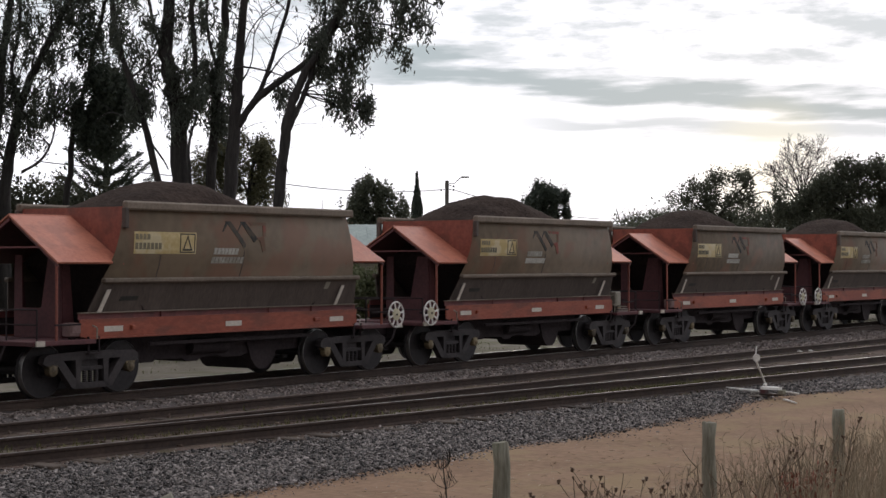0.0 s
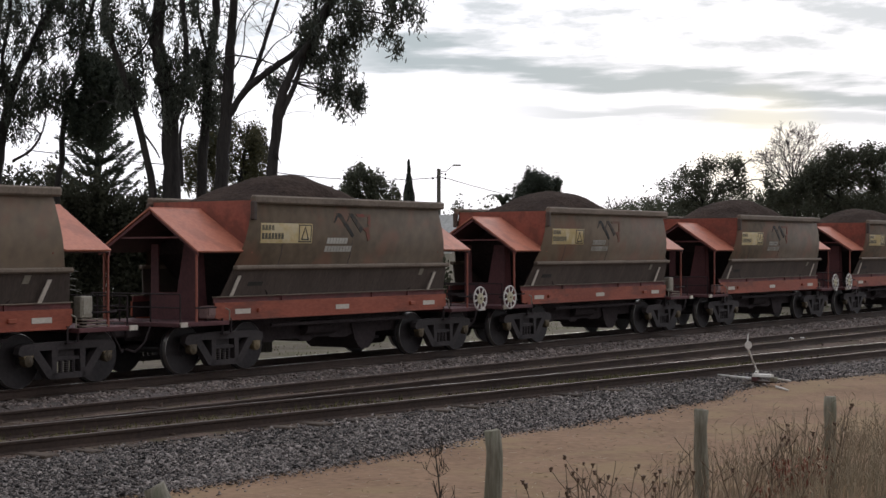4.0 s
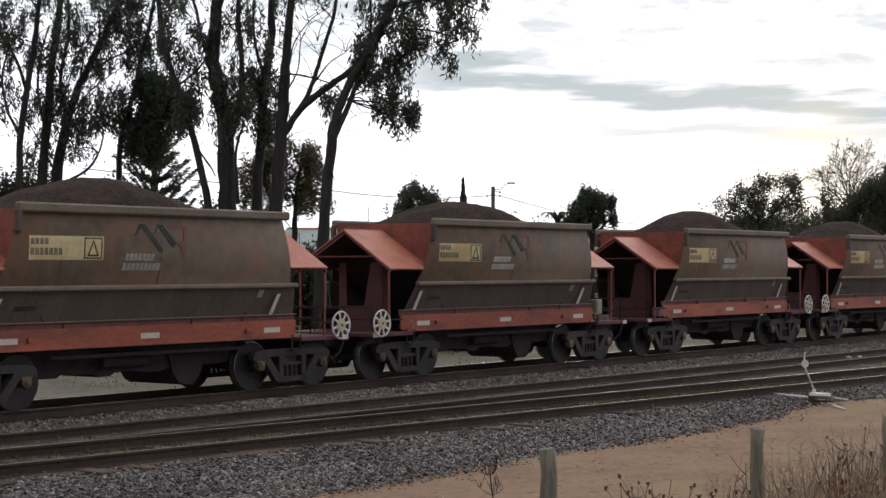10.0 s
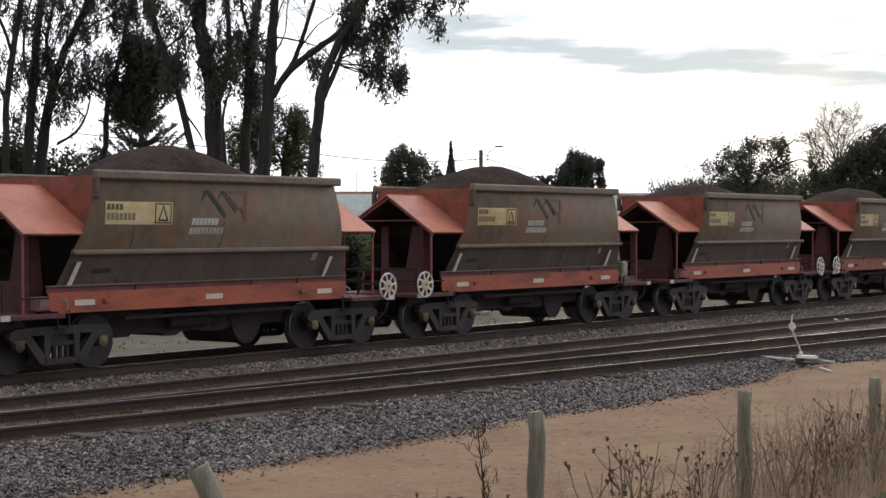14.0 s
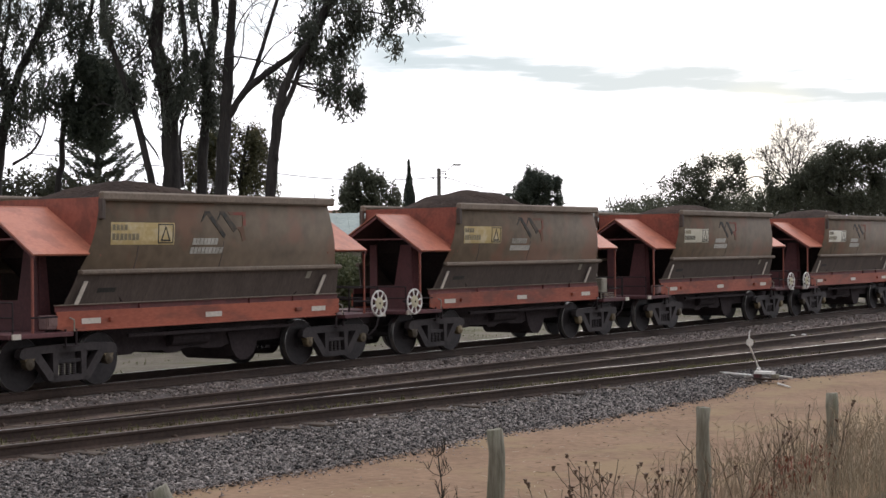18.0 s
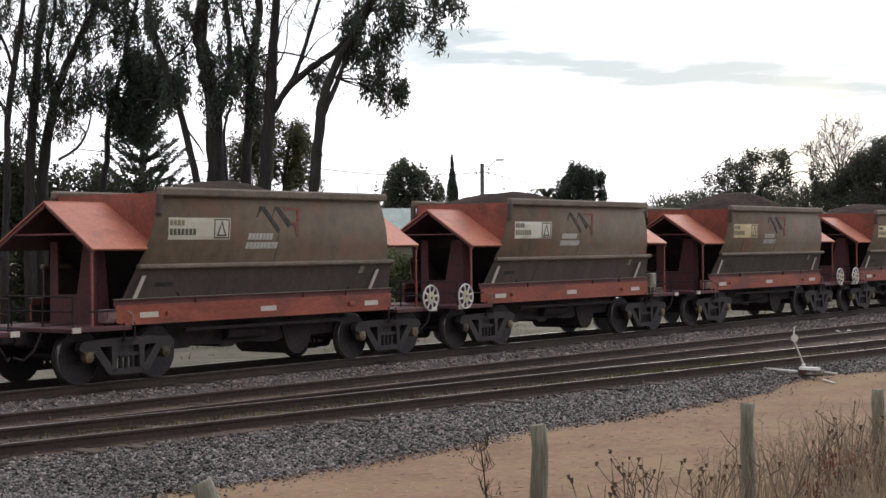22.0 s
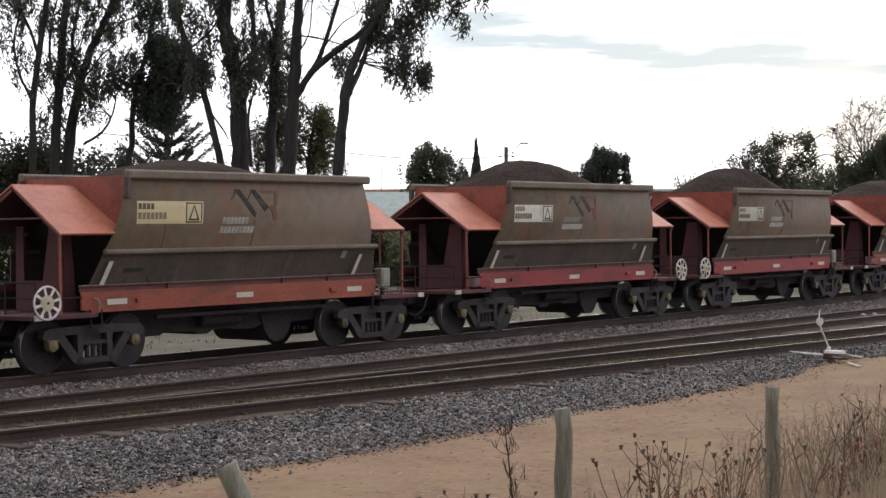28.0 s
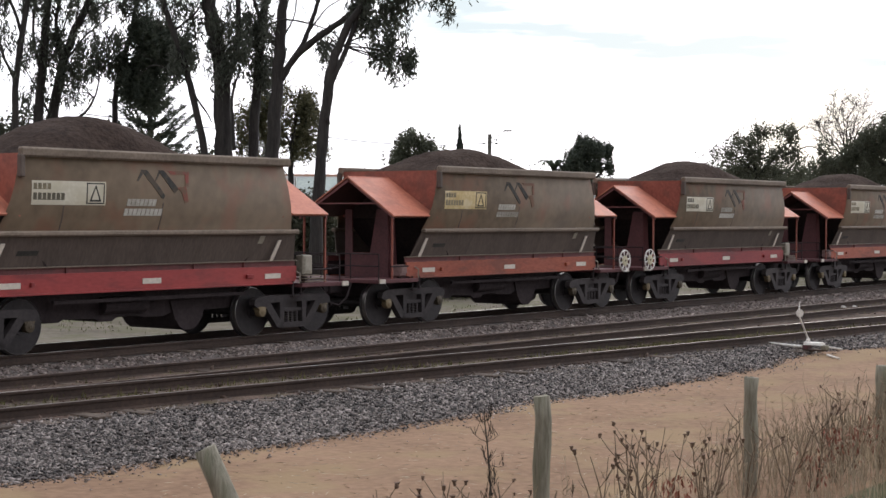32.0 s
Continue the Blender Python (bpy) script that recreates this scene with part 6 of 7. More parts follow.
def build_dead_branch():
    """Pale twigs that hang before the shrubs, caught light put into their colour."""
    rng = np.random.default_rng(77)
    st = [([(-11.3, 0.0), (-11.25, 0.9), (-11.1, 1.4), (-10.8, 1.75)], 0.016, 0.010, 0, 0)]
    for _ in range(9):
        p = (-11.15 + rng.uniform(-0.2, 0.15), rng.uniform(1.15, 1.65))
        r, up = rng.uniform(0.35, 0.9), rng.uniform(-0.2, 0.55)
        st.append(([p, (p[0] + r * 0.5, p[1] + r * up * 0.7 + 0.04), (p[0] + r, p[1] + r * up)], 0.024, 0.010, 0, rng.uniform(-0.2, 0.2)))
    t = thing("dead_branch", "dead branch toned pale for caught light among the dark shrubs", "branch")
    new("twigs", limb_mesh("twigs", st, 49, rng, PALE_TWIG, 0.05, 3, 5)).parent = t


build_dead_branch()


# ---- beside the tracks ----
def build_switch_stand():
    t = thing("switch_stand", "white painted points lever with a round disc", "railway lever", at=pose(29.2, 12.8, -0.24))
    bm = bmesh.new()
    box(bm, 0.04, 0.24, -0.28, 0.16, 0.0, 0.035, 0.008)
    part("base_plate", bm, RAIL, t)
    bm = bmesh.new()
    prism(bm, [(0.05, 0.11), (0.24, 0.11), (0.22, 0.15), (0.15, 0.17), (0.07, 0.155)], -0.22, 0.14)
    part("gear_box", bm, CHALK, t, "scuffed white gear housing")
    for y in (-0.26, 0.1):
        bm = bmesh.new()
        box(bm, 0.05, 0.22, y - 0.05, y + 0.05, 0.03, 0.11, 0.008)
        part("housing_foot", bm, POST_WOOD if y < 0 else DARK_RED, t)
    bm = bmesh.new()
    rod(bm, (0.14, 0.1, 0.17), (0.202, 0.1, 0.21), 0.035)
    rod(bm, (0.202, 0.1, 0.19), (-0.158, 0.15, 0.70), 0.017)
    rod(bm, (-0.158, 0.15, 0.70), (-0.06, 0.17, 0.93), 0.013)
    part("lever_arm", bm, CHALK, t)
    bm = bmesh.new()
    bmesh.ops.create_cone(bm, cap_ends=True, segments=20, radius1=0.075, radius2=0.075, depth=0.02, matrix=pose(-0.15, 0.13, 0.72) @ pose(0, 0, 0, 90, 0, -35))
    part("disc", bm, CHALK, t, "round white indicator disc")
    bm = bmesh.new()
    rod(bm, (0.2, -0.3, 0.08), (0.34, -0.52, 0.04), 0.016)
    part("throw_handle", bm, CHALK, t)
    bm = bmesh.new()
    rod(bm, (0.06, 0.18, 0.075), (0.15, 0.66, 0.085), 0.026)
    rod(bm, (0.15, 0.64, 0.09), (0.27, 1.22, 0.10), 0.024)
    rod(bm, (0.09, 0.33, 0.075), (0.095, 0.36, 0.075), 0.038)
    part("pull_rod", bm, CHALK, t, "white painted pull rod")
    bm = bmesh.new()
    rod(bm, (0.27, 1.22, 0.10), (0.36, 1.6, 0.09), 0.026)
    part("rod_end", bm, RAIL, t)
    for dx in (0.12, 0.5):
        b = bmesh.new()
        box(b, dx - 0.1, dx + 0.1, 0.1, 1.2, -0.14, -0.02, 0.01)
        part("lever_sleeper", b, SLEEPER, t)
    k = new("stick", shell("stick", rod(bmesh.new(), (28.98, 12.34, -0.275), (28.41, 11.86, -0.28), 0.022, 0.016, 6), CHALK))
    tagged(k, "short pale stick lying on the sand", "stick")
    rng = random.Random(5)
    for x, y, n in ((42.4, 17.6, 6), (42.9, 17.5, 4), (56.3, 21.0, 4)):
        b = bmesh.new()
        pts = [(-0.09, -0.03), (-0.02, -0.06), (0.1, -0.02), (0.08, 0.05), (-0.05, 0.06)]
        lo = [b.verts.new((px, py, 0.0)) for px, py in pts]
        hi = [b.verts.new((px * 0.5 + rng.uniform(-0.03, 0.03), py * 0.6, rng.uniform(0.015, 0.05))) for px, py in pts]
        b.faces.new(lo[::-1])
        b.faces.new(hi)
        for i in range(5):
            b.faces.new((lo[i], lo[(i + 1) % 5], hi[(i + 1) % 5], hi[i]))
        o = new("litter", shell("litter", b, CHALK))
        o.matrix_basis = pose(x, y, main_z(y) if y > 19.6 else -0.14, 0, 0, rng.uniform(0, 180))
        tagged(o, "crumpled white scrap lying between the tracks", "litter", "white scraps")


def build_fence():
    tops = [(6.83, 0.93), (10.42, 0.93), (13.98, 0.80), (17.2, 0.68), (20.7, 0.62), (3.3, 0.93)]
    for i, (x, z) in enumerate(tops):
        rng = np.random.default_rng(50 + i)
        r = 0.066
        verts, faces = [], []
        base = Vector((x, 6.7, -0.5))
        top = Vector((x, 6.7, z))
        if i == 0:
            base = top + ASIDE * 0.62 + Vector((0, 0, -0.5 - top.z))
        line = [base.lerp(top, u) + Vector(rng.normal(0, 0.004, 3)) for u in np.linspace(0, 1, 9)]
        tube(verts, faces, line, [r * (1 + 0.05 * rng.normal()) for _ in line], 16)
        n = len(verts)
        for k in range(n - 16, n):
            verts[k] = verts[k] + Vector((0, 0, 0.004 * rng.normal()))
        label = "weathered round timber fence post leaning over" if i == 0 else "weathered grey round timber fence post"
        t = thing("fence_post", label, "fence post", "fence posts", at=Matrix.Translation((base.x, base.y, -0.3)))
        o = new("post", mesh_from("post", verts, faces, POST_WOOD, True))
        o.parent, o.matrix_basis = t, Matrix.Translation((-base.x, -base.y, 0.3))


WEED = mat("dry_weed", (0.13, 0.098, 0.071), (0.27, 0.205, 0.15), 0.9, fine=6, broad=2, bump=0, by_island=0.4, low=0.25, high=0.75)
STRAW = mat("straw", (0.26, 0.205, 0.145), (0.45, 0.365, 0.265), 0.9, fine=6, broad=2, bump=0, by_island=0.4, low=0.25, high=0.75)
SEED = mat("seed_head", (0.09, 0.06, 0.045), (0.20, 0.135, 0.10), 0.95, fine=30, broad=6, bump=0.5)
DOCK = mat("dock_leaf", (0.19, 0.068, 0.048), (0.29, 0.115, 0.08), 0.8, fine=10, broad=3, bump=0, by_island=0.4)


def knob(verts, faces, p, r, rng):
    """A ragged seed head."""
    b = len(verts)
    for dz, k in ((-1, 0.35), (-0.3, 0.8), (0.4, 0.85), (1.1, 1.2)):
        for j in range(6):
            a = j * 1.047
            q = r * k * rng.uniform(0.55, 1.35)
            verts.append(Vector((p[0] + q * math.cos(a), p[1] + q * math.sin(a), p[2] + dz * r * 1.1 * rng.uniform(0.85, 1.2))))
    for i in range(3):
        for j in range(6):
            a, c = b + i * 6 + j, b + i * 6 + (j + 1) % 6
            faces.append((a, c, c + 6, a + 6))
    faces.append(tuple(b + j for j in range(6))[::-1])
    faces.append(tuple(b + 18 + j for j in range(6)))


def make_thistle(x, y, height, stems, seed, heads=True):
    rng = np.random.default_rng(seed)
    t = thing("thistle" if heads else "dead_sapling", "dry brown thistle with dark seed heads by the fence" if heads else "leafless dead sapling with fine twigs by the fence", "weed", "dry thistles" if heads else "",
              at=pose(x, y, -0.3))
    sv, sf = [], []
    for i in range(stems):
        a = rng.uniform(0, 6.28)
        lean = rng.uniform(0.08, 0.36) * height if heads else 0.05
        h = height * rng.uniform(0.7, 1.0) if i else height
        tip = Vector((math.cos(a) * lean, math.sin(a) * lean, h))
        line = bend([(rng.normal(0, 0.03), rng.normal(0, 0.03), -0.05), tip * 0.5 + Vector(rng.normal(0, 0.025, 3)), tip], 4, 0.004, rng)
        tube(sv, sf, line, [(0.009 if heads else 0.014) - (0.006 if heads else 0.011) * k / 8 for k in range(len(line))], 5)
        ends = [line[-1]]
        for _ in range(3 if heads else 26):
            k = rng.integers(3, 8)
            p = line[k]
            b = rng.uniform(0, 6.28)
            r = rng.uniform(0.08, 0.24) * (1 if heads else 0.75)
            q = p + Vector((math.cos(b) * r * 0.75, math.sin(b) * r * 0.75, r * (rng.uniform(0.5, 1.1) if heads else rng.uniform(-0.1, 0.9))))
            if not heads:
                for _ in range(3):
                    g = p.lerp(q, rng.uniform(0.3, 0.9))
                    tube(sv, sf, [g, g + Vector((rng.normal(0, 0.03), rng.normal(0, 0.03), rng.uniform(0.05, 0.12)))], [0.003, 0.0015], 3)
            tube(sv, sf, [p, p.lerp(q, 0.5) + Vector((0, 0, -0.012)), q], [0.005, 0.004, 0.0025] if heads else [0.003, 0.0022, 0.0012], 4)
            ends.append(q)
        if heads:
            for e in ends:
                if rng.random() < (0.52 if x < 12.6 else 0.2):
                    hv, hf = [], []
                    knob(hv, hf, e, rng.uniform(0.010, 0.019), rng)
                    new("seed_head", mesh_from("seed_head", hv, hf, SEED)).parent = t
    o = new("stem", mesh_from("stem", sv, sf, WEED if heads else TWIG))
    o.parent = t


def build_weeds():
    k = 0
    for x, y, h, n in ((10.95, 6.5, 0.80, 4), (11.25, 6.45, 0.90, 5), (11.55, 6.4, 0.86, 5), (11.85, 6.6, 0.84, 5), (12.3, 6.3, 0.72, 4), (12.75, 6.5, 0.80, 5), (13.3, 6.4, 0.84, 5), (9.85, 6.6, 0.74, 4), (9.55, 6.9, 0.70, 4),
                       (9.2, 6.7, 0.68, 4), (8.75, 6.8, 0.72, 3), (8.3, 6.7, 0.58, 3), (7.95, 6.9, 0.55, 3), (14.5, 6.3, 0.86, 5), (15.2, 6.4, 0.90, 6), (15.8, 6.5, 0.94, 6), (16.4, 6.4, 0.94, 6), (13.7, 6.2, 0.80, 4)):
        k += 1
        make_thistle(x, y, h, n, 60 + k)
    make_thistle(10.06, 6.92, 1.16, 1, 90, False)
    rng = np.random.default_rng(70)
    verts, faces = [], []
    for i in range(820):
        u = rng.random()
        if u < 0.80:
            x = 11.9 + 6.8 * rng.random() ** 0.5
            y = rng.uniform(5.3, 7.4) - 0.05 * (x - 12)
            h = rng.uniform(0.45, 0.86) * min(1.12, 0.62 + 0.085 * (x - 11))
        else:
            x, y = rng.uniform(5.5, 12), rng.uniform(5.9, 7.3)
            h = rng.uniform(0.25, 0.58)
        lean = rng.normal(0, 0.13, 2) * h
        p = [Vector((x, y, -0.33)), Vector((x + lean[0] * 0.4, y + lean[1] * 0.4, -0.3 + h * 0.55)), Vector((x + lean[0], y + lean[1], -0.3 + h))]
        tube(verts, faces, p, [0.0036, 0.003, 0.0014], 3)
        for _ in range(int(rng.integers(2, 7))):
            s = rng.uniform(0.45, 1)
            q = p[1].lerp(p[2], (s - 0.45) / 0.55)
            e = q + Vector((rng.normal(0, 0.04), rng.normal(0, 0.04), rng.uniform(0.02, 0.09)))
            tube(verts, faces, [q, e], [0.0028, 0.0016], 3)
    tagged(new("dry_grass", mesh_from("dry_grass", verts, faces, STRAW)), "tall dry grass stalks along the fence", "grass", kind="stuff")
    # tall grass with feathery plumes round the leaning post
    verts, faces = [], []
    for i in range(130):
        x, y = (rng.uniform(5.6, 8.6), rng.uniform(6.2, 7.0)) if i % 3 else (rng.uniform(8.6, 10.6), rng.uniform(6.1, 6.9))
        h = rng.uniform(0.34, 0.72) * (1.0 if x < 8.6 else 0.8)
        lean = rng.normal(0, 0.10, 2) * h
        p = [Vector((x, y, -0.33)), Vector((x + lean[0] * 0.4, y + lean[1] * 0.4, -0.3 + h * 0.6)), Vector((x + lean[0], y + lean[1], -0.3 + h))]
        tube(verts, faces, p, [0.0036, 0.003, 0.0018], 3)
        for _ in range(12 if i % 2 else 4):
            q = p[1].lerp(p[2], rng.uniform(0.55, 1.0))
            tube(verts, faces, [q, q + Vector((rng.normal(0, 0.012), rng.normal(0, 0.012), rng.uniform(0.02, 0.06)))], [0.005, 0.0015], 3)
    tagged(new("plume_grass", mesh_from("plume_grass", verts, faces, WEED)), "brown grass stalks with feathery plumes", "grass", kind="stuff")
    # low tussocks and reddish dock between the posts
    C, W, S = [], [], []
    for i in range(3600):
        x = 12.6 + 6 * rng.random() ** 0.6
        y = rng.uniform(5.4, 7.2)
        C.append((x, y, -0.3 + 0.55 * rng.random() ** 1.4 * min(1.1, 0.5 + 0.1 * (x - 11))))
        w = rng.normal(0, 0.35, 3) + (0, 0, 1)
        w /= np.linalg.norm(w)
        s = np.cross(w, rng.normal(0, 1, 3))
        W.append(w * rng.uniform(0.05, 0.13)), S.append(s / np.linalg.norm(s) * 0.0035)
    tagged(new("tussock", quads("tussock", C, W, S, STRAW)), "dense dry tussock grass between the posts", "grass", kind="stuff")
    C, W, S = [], [], []
    for cx, cy, top in ((14.9, 6.3, 0.26), (15.4, 6.3, 0.22), (16.0, 6.35, 0.26), (14.4, 6.25, 0.12), (12.1, 6.4, 0.16), (12.0, 6.5, 0.1)):
        for i in range(60):
            C.append((cx + rng.normal(0, 0.07), cy + rng.normal(0, 0.07), top - 0.35 * rng.random()))
            w = rng.normal(0, 0.5, 3) + (0, 0, 0.8)
            s = np.cross(w, rng.normal(0, 1, 3))
            W.append(w * 0.035), S.append(s / np.linalg.norm(s) * 0.012)
    tagged(new("dock", quads("dock", C, W, S, DOCK)), "reddish dry dock leaves low in the grass", "weed", kind="stuff")
    # broken straw lying on the sand
    C, W, S = [], [], []
    for i in range(2600):
        x = rng.uniform(6, 24)
        y = 6.9 + 4.6 * rng.random() ** 1.8
        a = rng.uniform(0, 6.283)
        k = rng.uniform(0.02, 0.075)
        C.append((x, y, -0.288 + 0.01 * rng.random()))
        W.append((math.cos(a) * k, math.sin(a) * k, rng.normal(0, 0.006)))
        S.append((-math.sin(a) * 0.004, math.cos(a) * 0.004, 0.003))
    tagged(new("straw_litter", quads("straw_litter", C, W, S, STRAW)), "broken straw strewn over the sand", "straw", kind="stuff")
    # grass tufts and moss on the sidings
    C, W, S = [], [], []
    for i in range(6000):
        u = rng.random()
        if u < 0.55:
            x = rng.normal(29, 3.2)
            y = spur_mid(x) + rng.normal(0.1, 0.35)
        elif u < 0.8:
            x = rng.uniform(10, 22)
            y = spur_mid(x) + rng.uniform(-0.7, 0.9)
        else:
            x = rng.uniform(10, 60)
            y = siding_mid(x) + rng.uniform(-0.9, 0.9)
        C.append((x, y, -0.14))
        w = rng.normal(0, 0.5, 3) + (0, 0, 0.9)
        s = np.cross(w, rng.normal(0, 1, 3))
        W.append(w * 0.055), S.append(s / np.linalg.norm(s) * 0.009)
    tagged(new("siding_grass", quads("siding_grass", C, W, S, MOSS)), "thin green and brown grass growing between the rails", "grass", kind="stuff")

    # low grass on the strip beyond the line
    C, W, S = [], [], []
    for i in range(6500):
        x, y = rng.uniform(12, 80), 25.0 + 9 * rng.random()
        if noise.noise(Vector((x * 0.35, y * 0.5, 2))) < -0.05:
            continue
        C.append((x, y, -0.33))
        w = rng.normal(0, 0.5, 3) + (0, 0, 0.9)
        s = np.cross(w, rng.normal(0, 1, 3))
        W.append(w * 0.03), S.append(s / np.linalg.norm(s) * 0.02)
    tagged(new("yard_grass", quads("yard_grass", C, W, S, YARD)), "short patchy grass beyond the main line", "grass", kind="stuff")


YARD = mat("yard_grass", (0.20, 0.20, 0.12), (0.31, 0.295, 0.20), 0.95, fine=6, broad=0.5, bump=0, by_island=0.4, gloss=0.05)
MOSS = mat("siding_moss", (0.075, 0.075, 0.03), (0.17, 0.16, 0.065), 0.9, fine=6, broad=1, bump=0, by_island=0.4)

# ---- beyond the line ----
TIN = mat("tin_roof", (0.2, 0.2, 0.19), (0.36, 0.355, 0.34), 0.5, 0.3, fine=8, broad=0.8, bump=0.1)
GREEN_TIN = mat("green_tin", (0.20, 0.245, 0.225), (0.36, 0.41, 0.38), 0.5, 0.2, fine=8, broad=0.8, bump=0.1)
TILE_ROOF = mat("tile_roof", (0.17, 0.085, 0.055), (0.30, 0.16, 0.11), 0.8, fine=14, broad=1, bump=0.4)
RENDERED = mat("house_wall", (0.30, 0.27, 0.22), (0.46, 0.42, 0.36), 0.85, fine=16, broad=0.8, bump=0.2)
FASCIA = mat("white_fascia", (0.62, 0.61, 0.58), (0.78, 0.77, 0.74), 0.6, fine=16, broad=2, bump=0.05)
PANE = mat("window_pane", (0.012, 0.014, 0.016), (0.03, 0.034, 0.038), 0.08, fine=4, broad=1, bump=0)
POLE_WOOD = mat("pole_wood", (0.09, 0.085, 0.075), (0.2, 0.19, 0.17), 0.9, fine=12, broad=1.5, bump=0.3, stretch=(4, 4, 0.4))
WIRE = mat("wire", (0.03, 0.03, 0.03), (0.06, 0.06, 0.06), 0.5, 0.5, bump=0)


def make_house(side, depth, turn, length, width, eave, ridge, roof, label):
    at = spot(side, 0, depth)
    g = ground_height(at.x, at.y)
    h = thing("house", label, "house", "houses beyond the line", at=Matrix.Translation((at.x, at.y, g)) @ pose(0, 0, 0, 0, 0, math.degrees(HEAD) + turn))
    hl, hw = length / 2, width / 2
    for s in (-1, 1):
        bm = bmesh.new()
        box(bm, -hl, hl, s * hw - 0.12, s * hw + 0.12, -0.4, eave)
        part("wall", bm, RENDERED, h)
        bm = bmesh.new()
        x = s * (hl - 0.12)
        lo = [(-hw, -0.4), (hw, -0.4), (hw, eave), (0, ridge - 0.15), (-hw, eave)]
        a, b = [bm.verts.new((x - 0.1, y, z)) for y, z in lo], [bm.verts.new((x + 0.1, y, z)) for y, z in lo]
        bm.faces.new(a)
        bm.faces.new(b[::-1])
        for i in range(5):
            bm.faces.new((a[i], b[i], b[(i + 1) % 5], a[(i + 1) % 5]))
        part("gable_wall", bm, RENDERED, h)
        bm = bmesh.new()
        e = hw + 0.5
        drop = eave - (ridge - eave) * 0.5 / hw
        plate(bm, [(-hl - 0.4, 0, ridge), (hl + 0.4, 0, ridge), (hl + 0.4, s * e, drop), (-hl - 0.4, s * e, drop)], 0.06 * s)
        sheet_part = part("roof", bm, roof, h)
        n = int(length / 0.38)
        for i in range(n):
            x = -hl - 0.35 + i * (length + 0.7) / n
            bm = bmesh.new()
            plate(bm, [(x, 0, ridge + 0.03), (x + 0.06, 0, ridge + 0.03), (x + 0.06, s * e, drop + 0.03), (x, s * e, drop + 0.03)], 0.05 * s)
            part("rib", bm, roof, sheet_part)
        bm = bmesh.new()
        box(bm, -hl - 0.4, hl + 0.4, s * e - 0.05, s * e + 0.05, drop - 0.16, drop - 0.01)
        part("gutter", bm, FASCIA, h)
        for k in (-1, 1):
            bm = bmesh.new()
            x = k * (hl + 0.42)
            plate(bm, [(x, 0, ridge + 0.04), (x, s * e, drop + 0.04), (x, s * e, drop - 0.16), (x, 0, ridge - 0.16)], 0.04)
            part("barge_board", bm, FASCIA, h)
    for i in range(int(length // 3.2)):
        x = -hl + 1.8 + i * 3.2
        bm = bmesh.new()
        box(bm, x - 0.75, x + 0.75, -hw - 0.15, -hw - 0.1, 0.9, 2.1)
        w = part("window", bm, PANE, h)
        bm = bmesh.new()
        for a, b, c, d in ((-0.8, 0.8, 0.85, 0.92), (-0.8, 0.8, 2.08, 2.15), (-0.8, -0.73, 0.85, 2.15), (0.73, 0.8, 0.85, 2.15), (-0.03, 0.03, 0.9, 2.1)):
            box(bm, x + a, x + b, -hw - 0.19, -hw - 0.12, c, d)
        part("window_frame", bm, FASCIA, w)
    return h


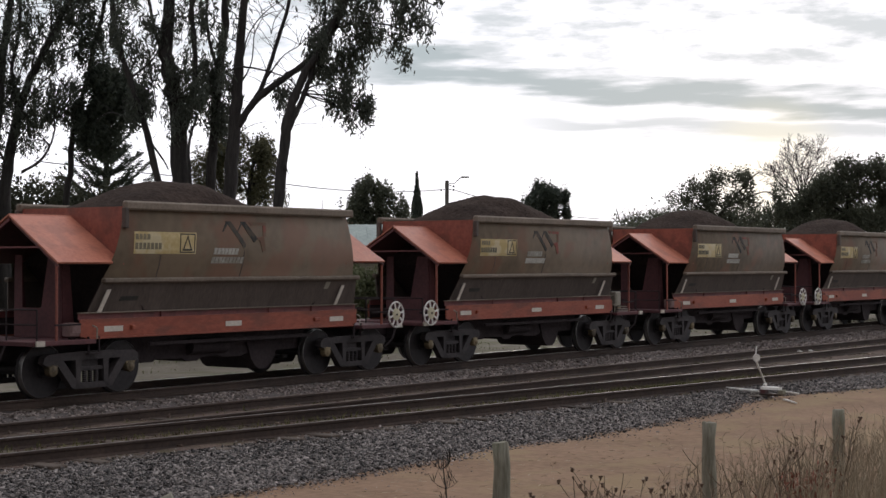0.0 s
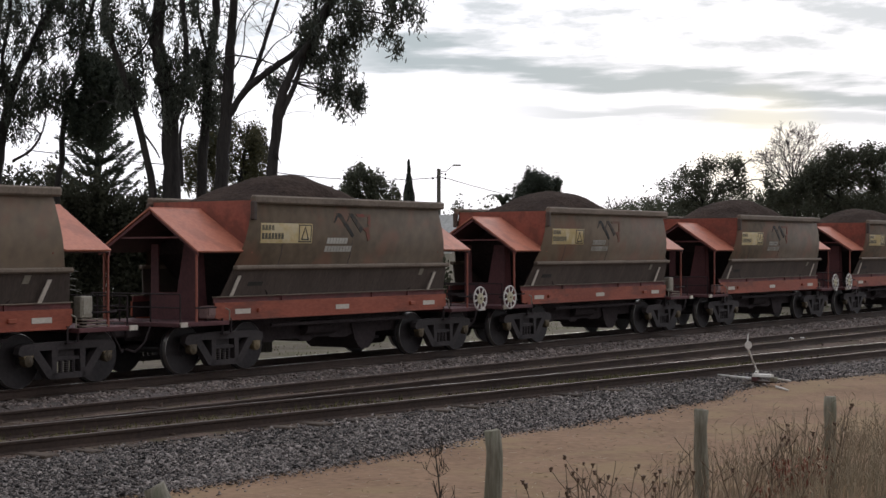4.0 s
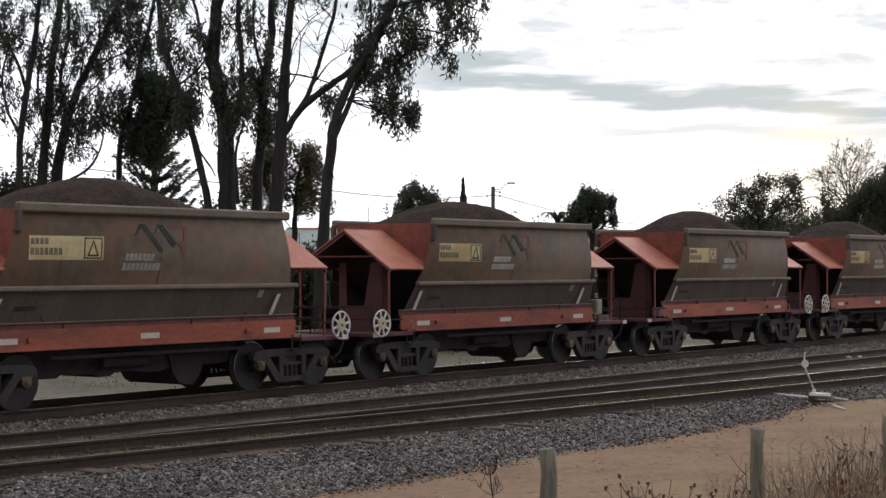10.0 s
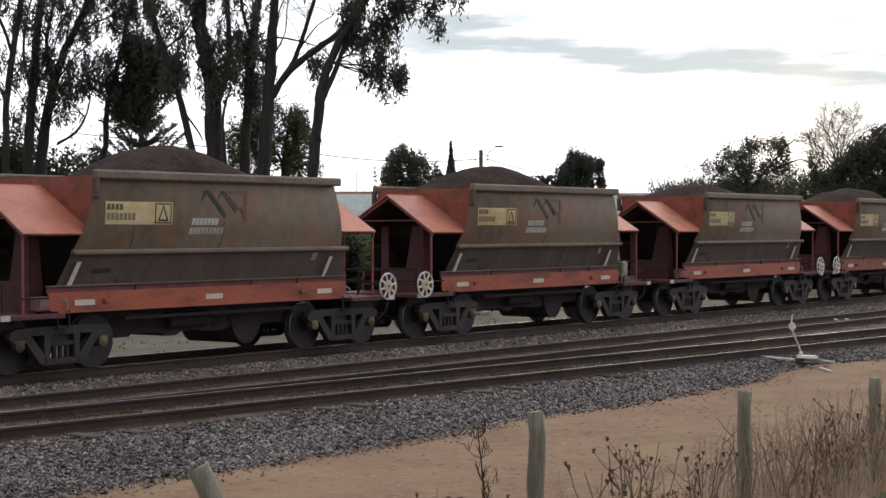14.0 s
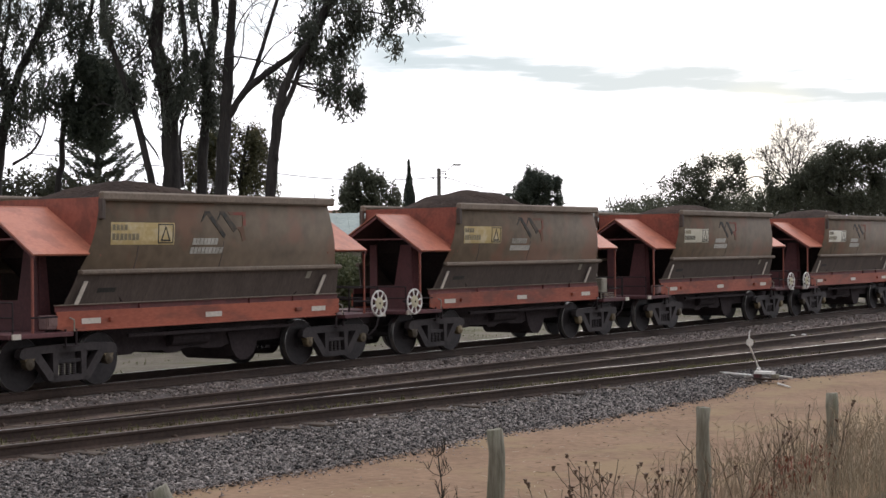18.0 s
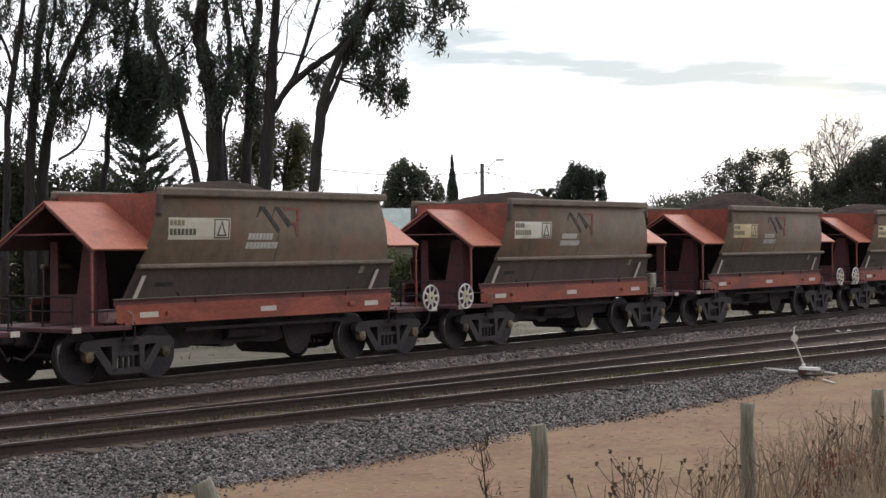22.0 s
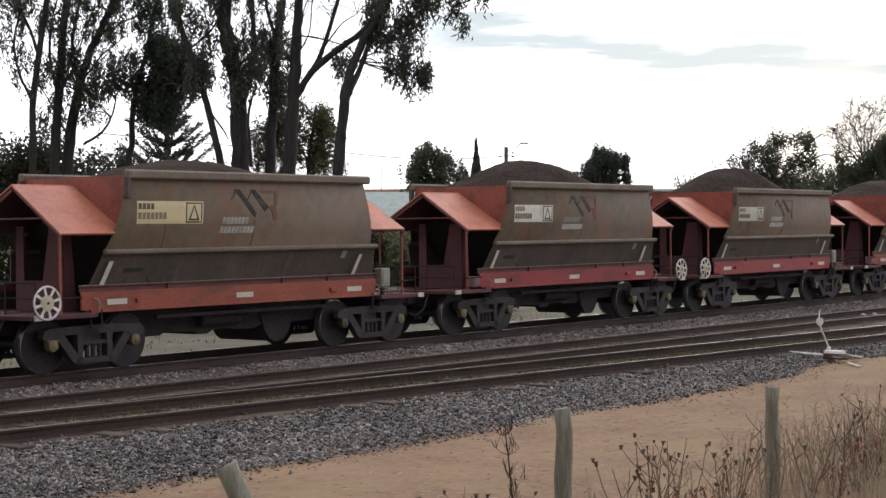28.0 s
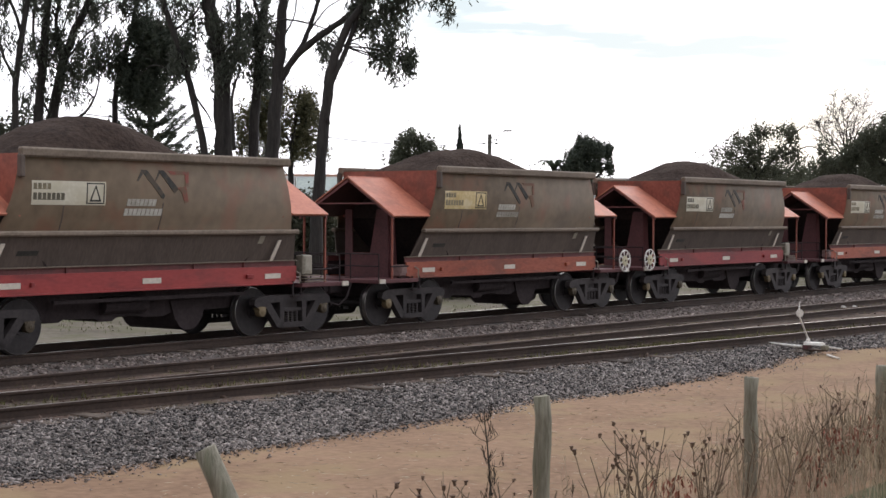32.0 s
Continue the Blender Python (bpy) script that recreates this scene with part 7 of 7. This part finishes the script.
def build_beyond():
    make_house(-4.6, 65.5, 6, 5.0, 5.0, 3.15, 4.15, GREEN_TIN, "small house with a pale green tin roof beyond the hedge")
    make_house(-8.18, 84, 24, 11, 7, 2.9, 4.6, TIN, "low house with a pale tin roof and white fascia")
    make_house(-3.14, 88, -18, 10, 7, 2.9, 4.5, TIN, "low house with a weathered tin roof")
    make_house(-6.88, 96, 8, 9, 7, 3.0, 5.0, TILE_ROOF, "low house with a brown tiled roof")
    make_house(-12.62, 82, -8, 9, 6.5, 2.9, 4.4, TIN, "low house half hidden behind the gums")
    make_house(11.35, 120, 12, 13, 8, 3.2, 5.4, TIN, "low house with a long tin roof among trees")
    # street pole with its lamp and wires
    D = 100
    top, foot = (0.24, 7.27), (0.24, 1.78)
    p = spot(top[0], ground_height(*spot(top[0], 0, D).xy), D)
    t = thing("power_pole", "grey timber power pole carrying a street lamp", "power pole", at=Matrix.Translation(p) @ pose(0, 0, 0, 0, 0, math.degrees(HEAD)))
    H = top[1] - p.z
    part("pole", rod(bmesh.new(), (0, 0, -0.3), (0, 0, H), 0.14, 0.115, 12), POLE_WOOD, t)
    bm = bmesh.new()
    for a, b in (((0, 0, H - 0.18), (0.45, 0, H - 0.18)), ((0.45, 0, H - 0.18), (0.8, 0, H + 0.15)), ((0.8, 0, H + 0.15), (0.95, 0, H + 0.2))):
        rod(bm, a, b, 0.022, seg=6)
    part("lamp_arm", bm, WIRE, t)
    bm = bmesh.new()
    box(bm, 0.85, 1.35, -0.08, 0.08, H + 0.16, H + 0.26, 0.03)
    part("lamp_head", bm, TIN, t)
    for k, (x, z) in enumerate(((-0.35, H - 0.58), (0.4, H - 0.58), (0.42, H - 0.35))):
        bm = bmesh.new()
        rod(bm, (0, 0, z + 0.1), (x, 0, z), 0.02, seg=6)
        rod(bm, (x, 0, z - 0.06), (x, 0, z + 0.08), 0.05, 0.035, 8)
        part("insulator", bm, WIRE, t)
    inv = t.matrix_basis.inverted()

    def wire(a, b, sag):
        verts, faces = [], []
        tube(verts, faces, [inv @ (a.lerp(b, i / 16) - UP * sag * 4 * (i / 16) * (1 - i / 16)) for i in range(17)], [0.024] * 17, 5)
        new("wire", mesh_from("wire", verts, faces, WIRE)).parent = t

    l0, r0 = t.matrix_basis @ Vector((-0.35, 0, H - 0.55)), t.matrix_basis @ Vector((0.4, 0, H - 0.55))
    a = (-9.56, 7.06)
    far = (-24.82, 8.47)
    wire(l0, spot(a[0] * 0.86, EYE[2] + (a[1] - EYE[2]) * 0.86, 86), 0.25)
    wire(spot(a[0] * 0.86, EYE[2] + (a[1] - EYE[2]) * 0.86, 86), spot(far[0] * 0.72, EYE[2] + (far[1] - EYE[2]) * 0.72, 72), 0.1)
    b = (15.99, 6.27)
    wire(r0, spot(b[0], b[1], 150), 0.5)
    for (s, z), d, r in (((-6.60, 5.72), 90, 0.025), ((3.58, 6.29), 120, 0.03), ((-1.95, 5.24), 76, 0.07)):
        g = ground_height(*spot(s, 0, d).xy)
        m = thing("mast", "thin grey mast above the roofs", "mast", "thin masts", at=Matrix.Translation(spot(s, g, d)))
        part("tube", rod(bmesh.new(), (0, 0, -0.2), (0, 0, z - g), r, r * 0.7, 8), POLE_WOOD, m)
    # small palm behind the houses
    rng = np.random.default_rng(81)
    s, z = (4.56, 5.35)
    g = ground_height(*spot(s, 0, 110).xy)
    m = thing("palm", "small dark feathery palm among the roofs", "palm", at=Matrix.Translation(spot(s, g, 110)))
    part("trunk", rod(bmesh.new(), (0, 0, -0.2), (0, 0, z - g), 0.16, 0.12, 10), BARK, m)
    for i in range(16):
        a = i * 0.3927 + rng.uniform(-0.1, 0.1)
        verts, faces = [], []
        for j in range(8):
            u = j / 7
            c = Vector((math.cos(a) * 1.4 * u, math.sin(a) * 1.4 * u, z - g + 0.9 * math.sin(u * 2.4) - 0.3 * u))
            w = 0.14 * (1 - u) + 0.02
            verts += [c + Vector((-math.sin(a), math.cos(a), -0.3)) * w, c, c + Vector((math.sin(a), -math.cos(a), -0.3)) * w]
        for j in range(7):
            b = j * 3
            faces += [(b, b + 1, b + 4, b + 3), (b + 1, b + 2, b + 5, b + 4)]
        o = new("frond", mesh_from("frond", verts, faces, PINE_LEAF))
        o.parent = m
    # pale paling fence in the gap of the gardens
    f = thing("paling_fence", "pale cream paling fence beyond the line", "fence")
    a = (-2.65, 2.19)[0]
    for i in range(46):
        s = a + i * 0.09 - 1.0
        g = ground_height(*spot(s, 0, 60).xy)
        bm = bmesh.new()
        box(bm, -0.033, 0.033, -0.01, 0.01, -0.1, 1.35)
        part("paling", bm, RENDERED, f, at=Matrix.Translation(spot(s, g, 60)) @ pose(0, 0, 0, 0, 0, math.degrees(HEAD)))
    for h in (0.35, 1.1):
        g = ground_height(*spot(a, 0, 60).xy)
        part("fence_rail", rod(bmesh.new(), spot(a - 1.05, g + h, 60.03), spot(a + 3.1, g + h, 60.03), 0.03, seg=6), RENDERED, f)


build_switch_stand()
build_fence()
build_weeds()
build_beyond()


# ---- what moves ----
def motions():
    times = [float(t) for t in range(33)]
    for i, (w, o) in enumerate(zip(WAGONS, ORES)):
        k = i - 1
        rows = [(t, pose(home(k) - rolled(t), TRACK_Y, 0)) for t in times]
        walk(w, rows)
        walk(o, rows)
        for ws in w.children:
            if ws.name.startswith("wheelset"):
                x = ws["axle_x"]
                walk(ws, [(n / 10, pose(x, 0, 0.46, 0, -math.degrees(rolled(n / 10) / 0.46), 0)) for n in range(321)])


motions()
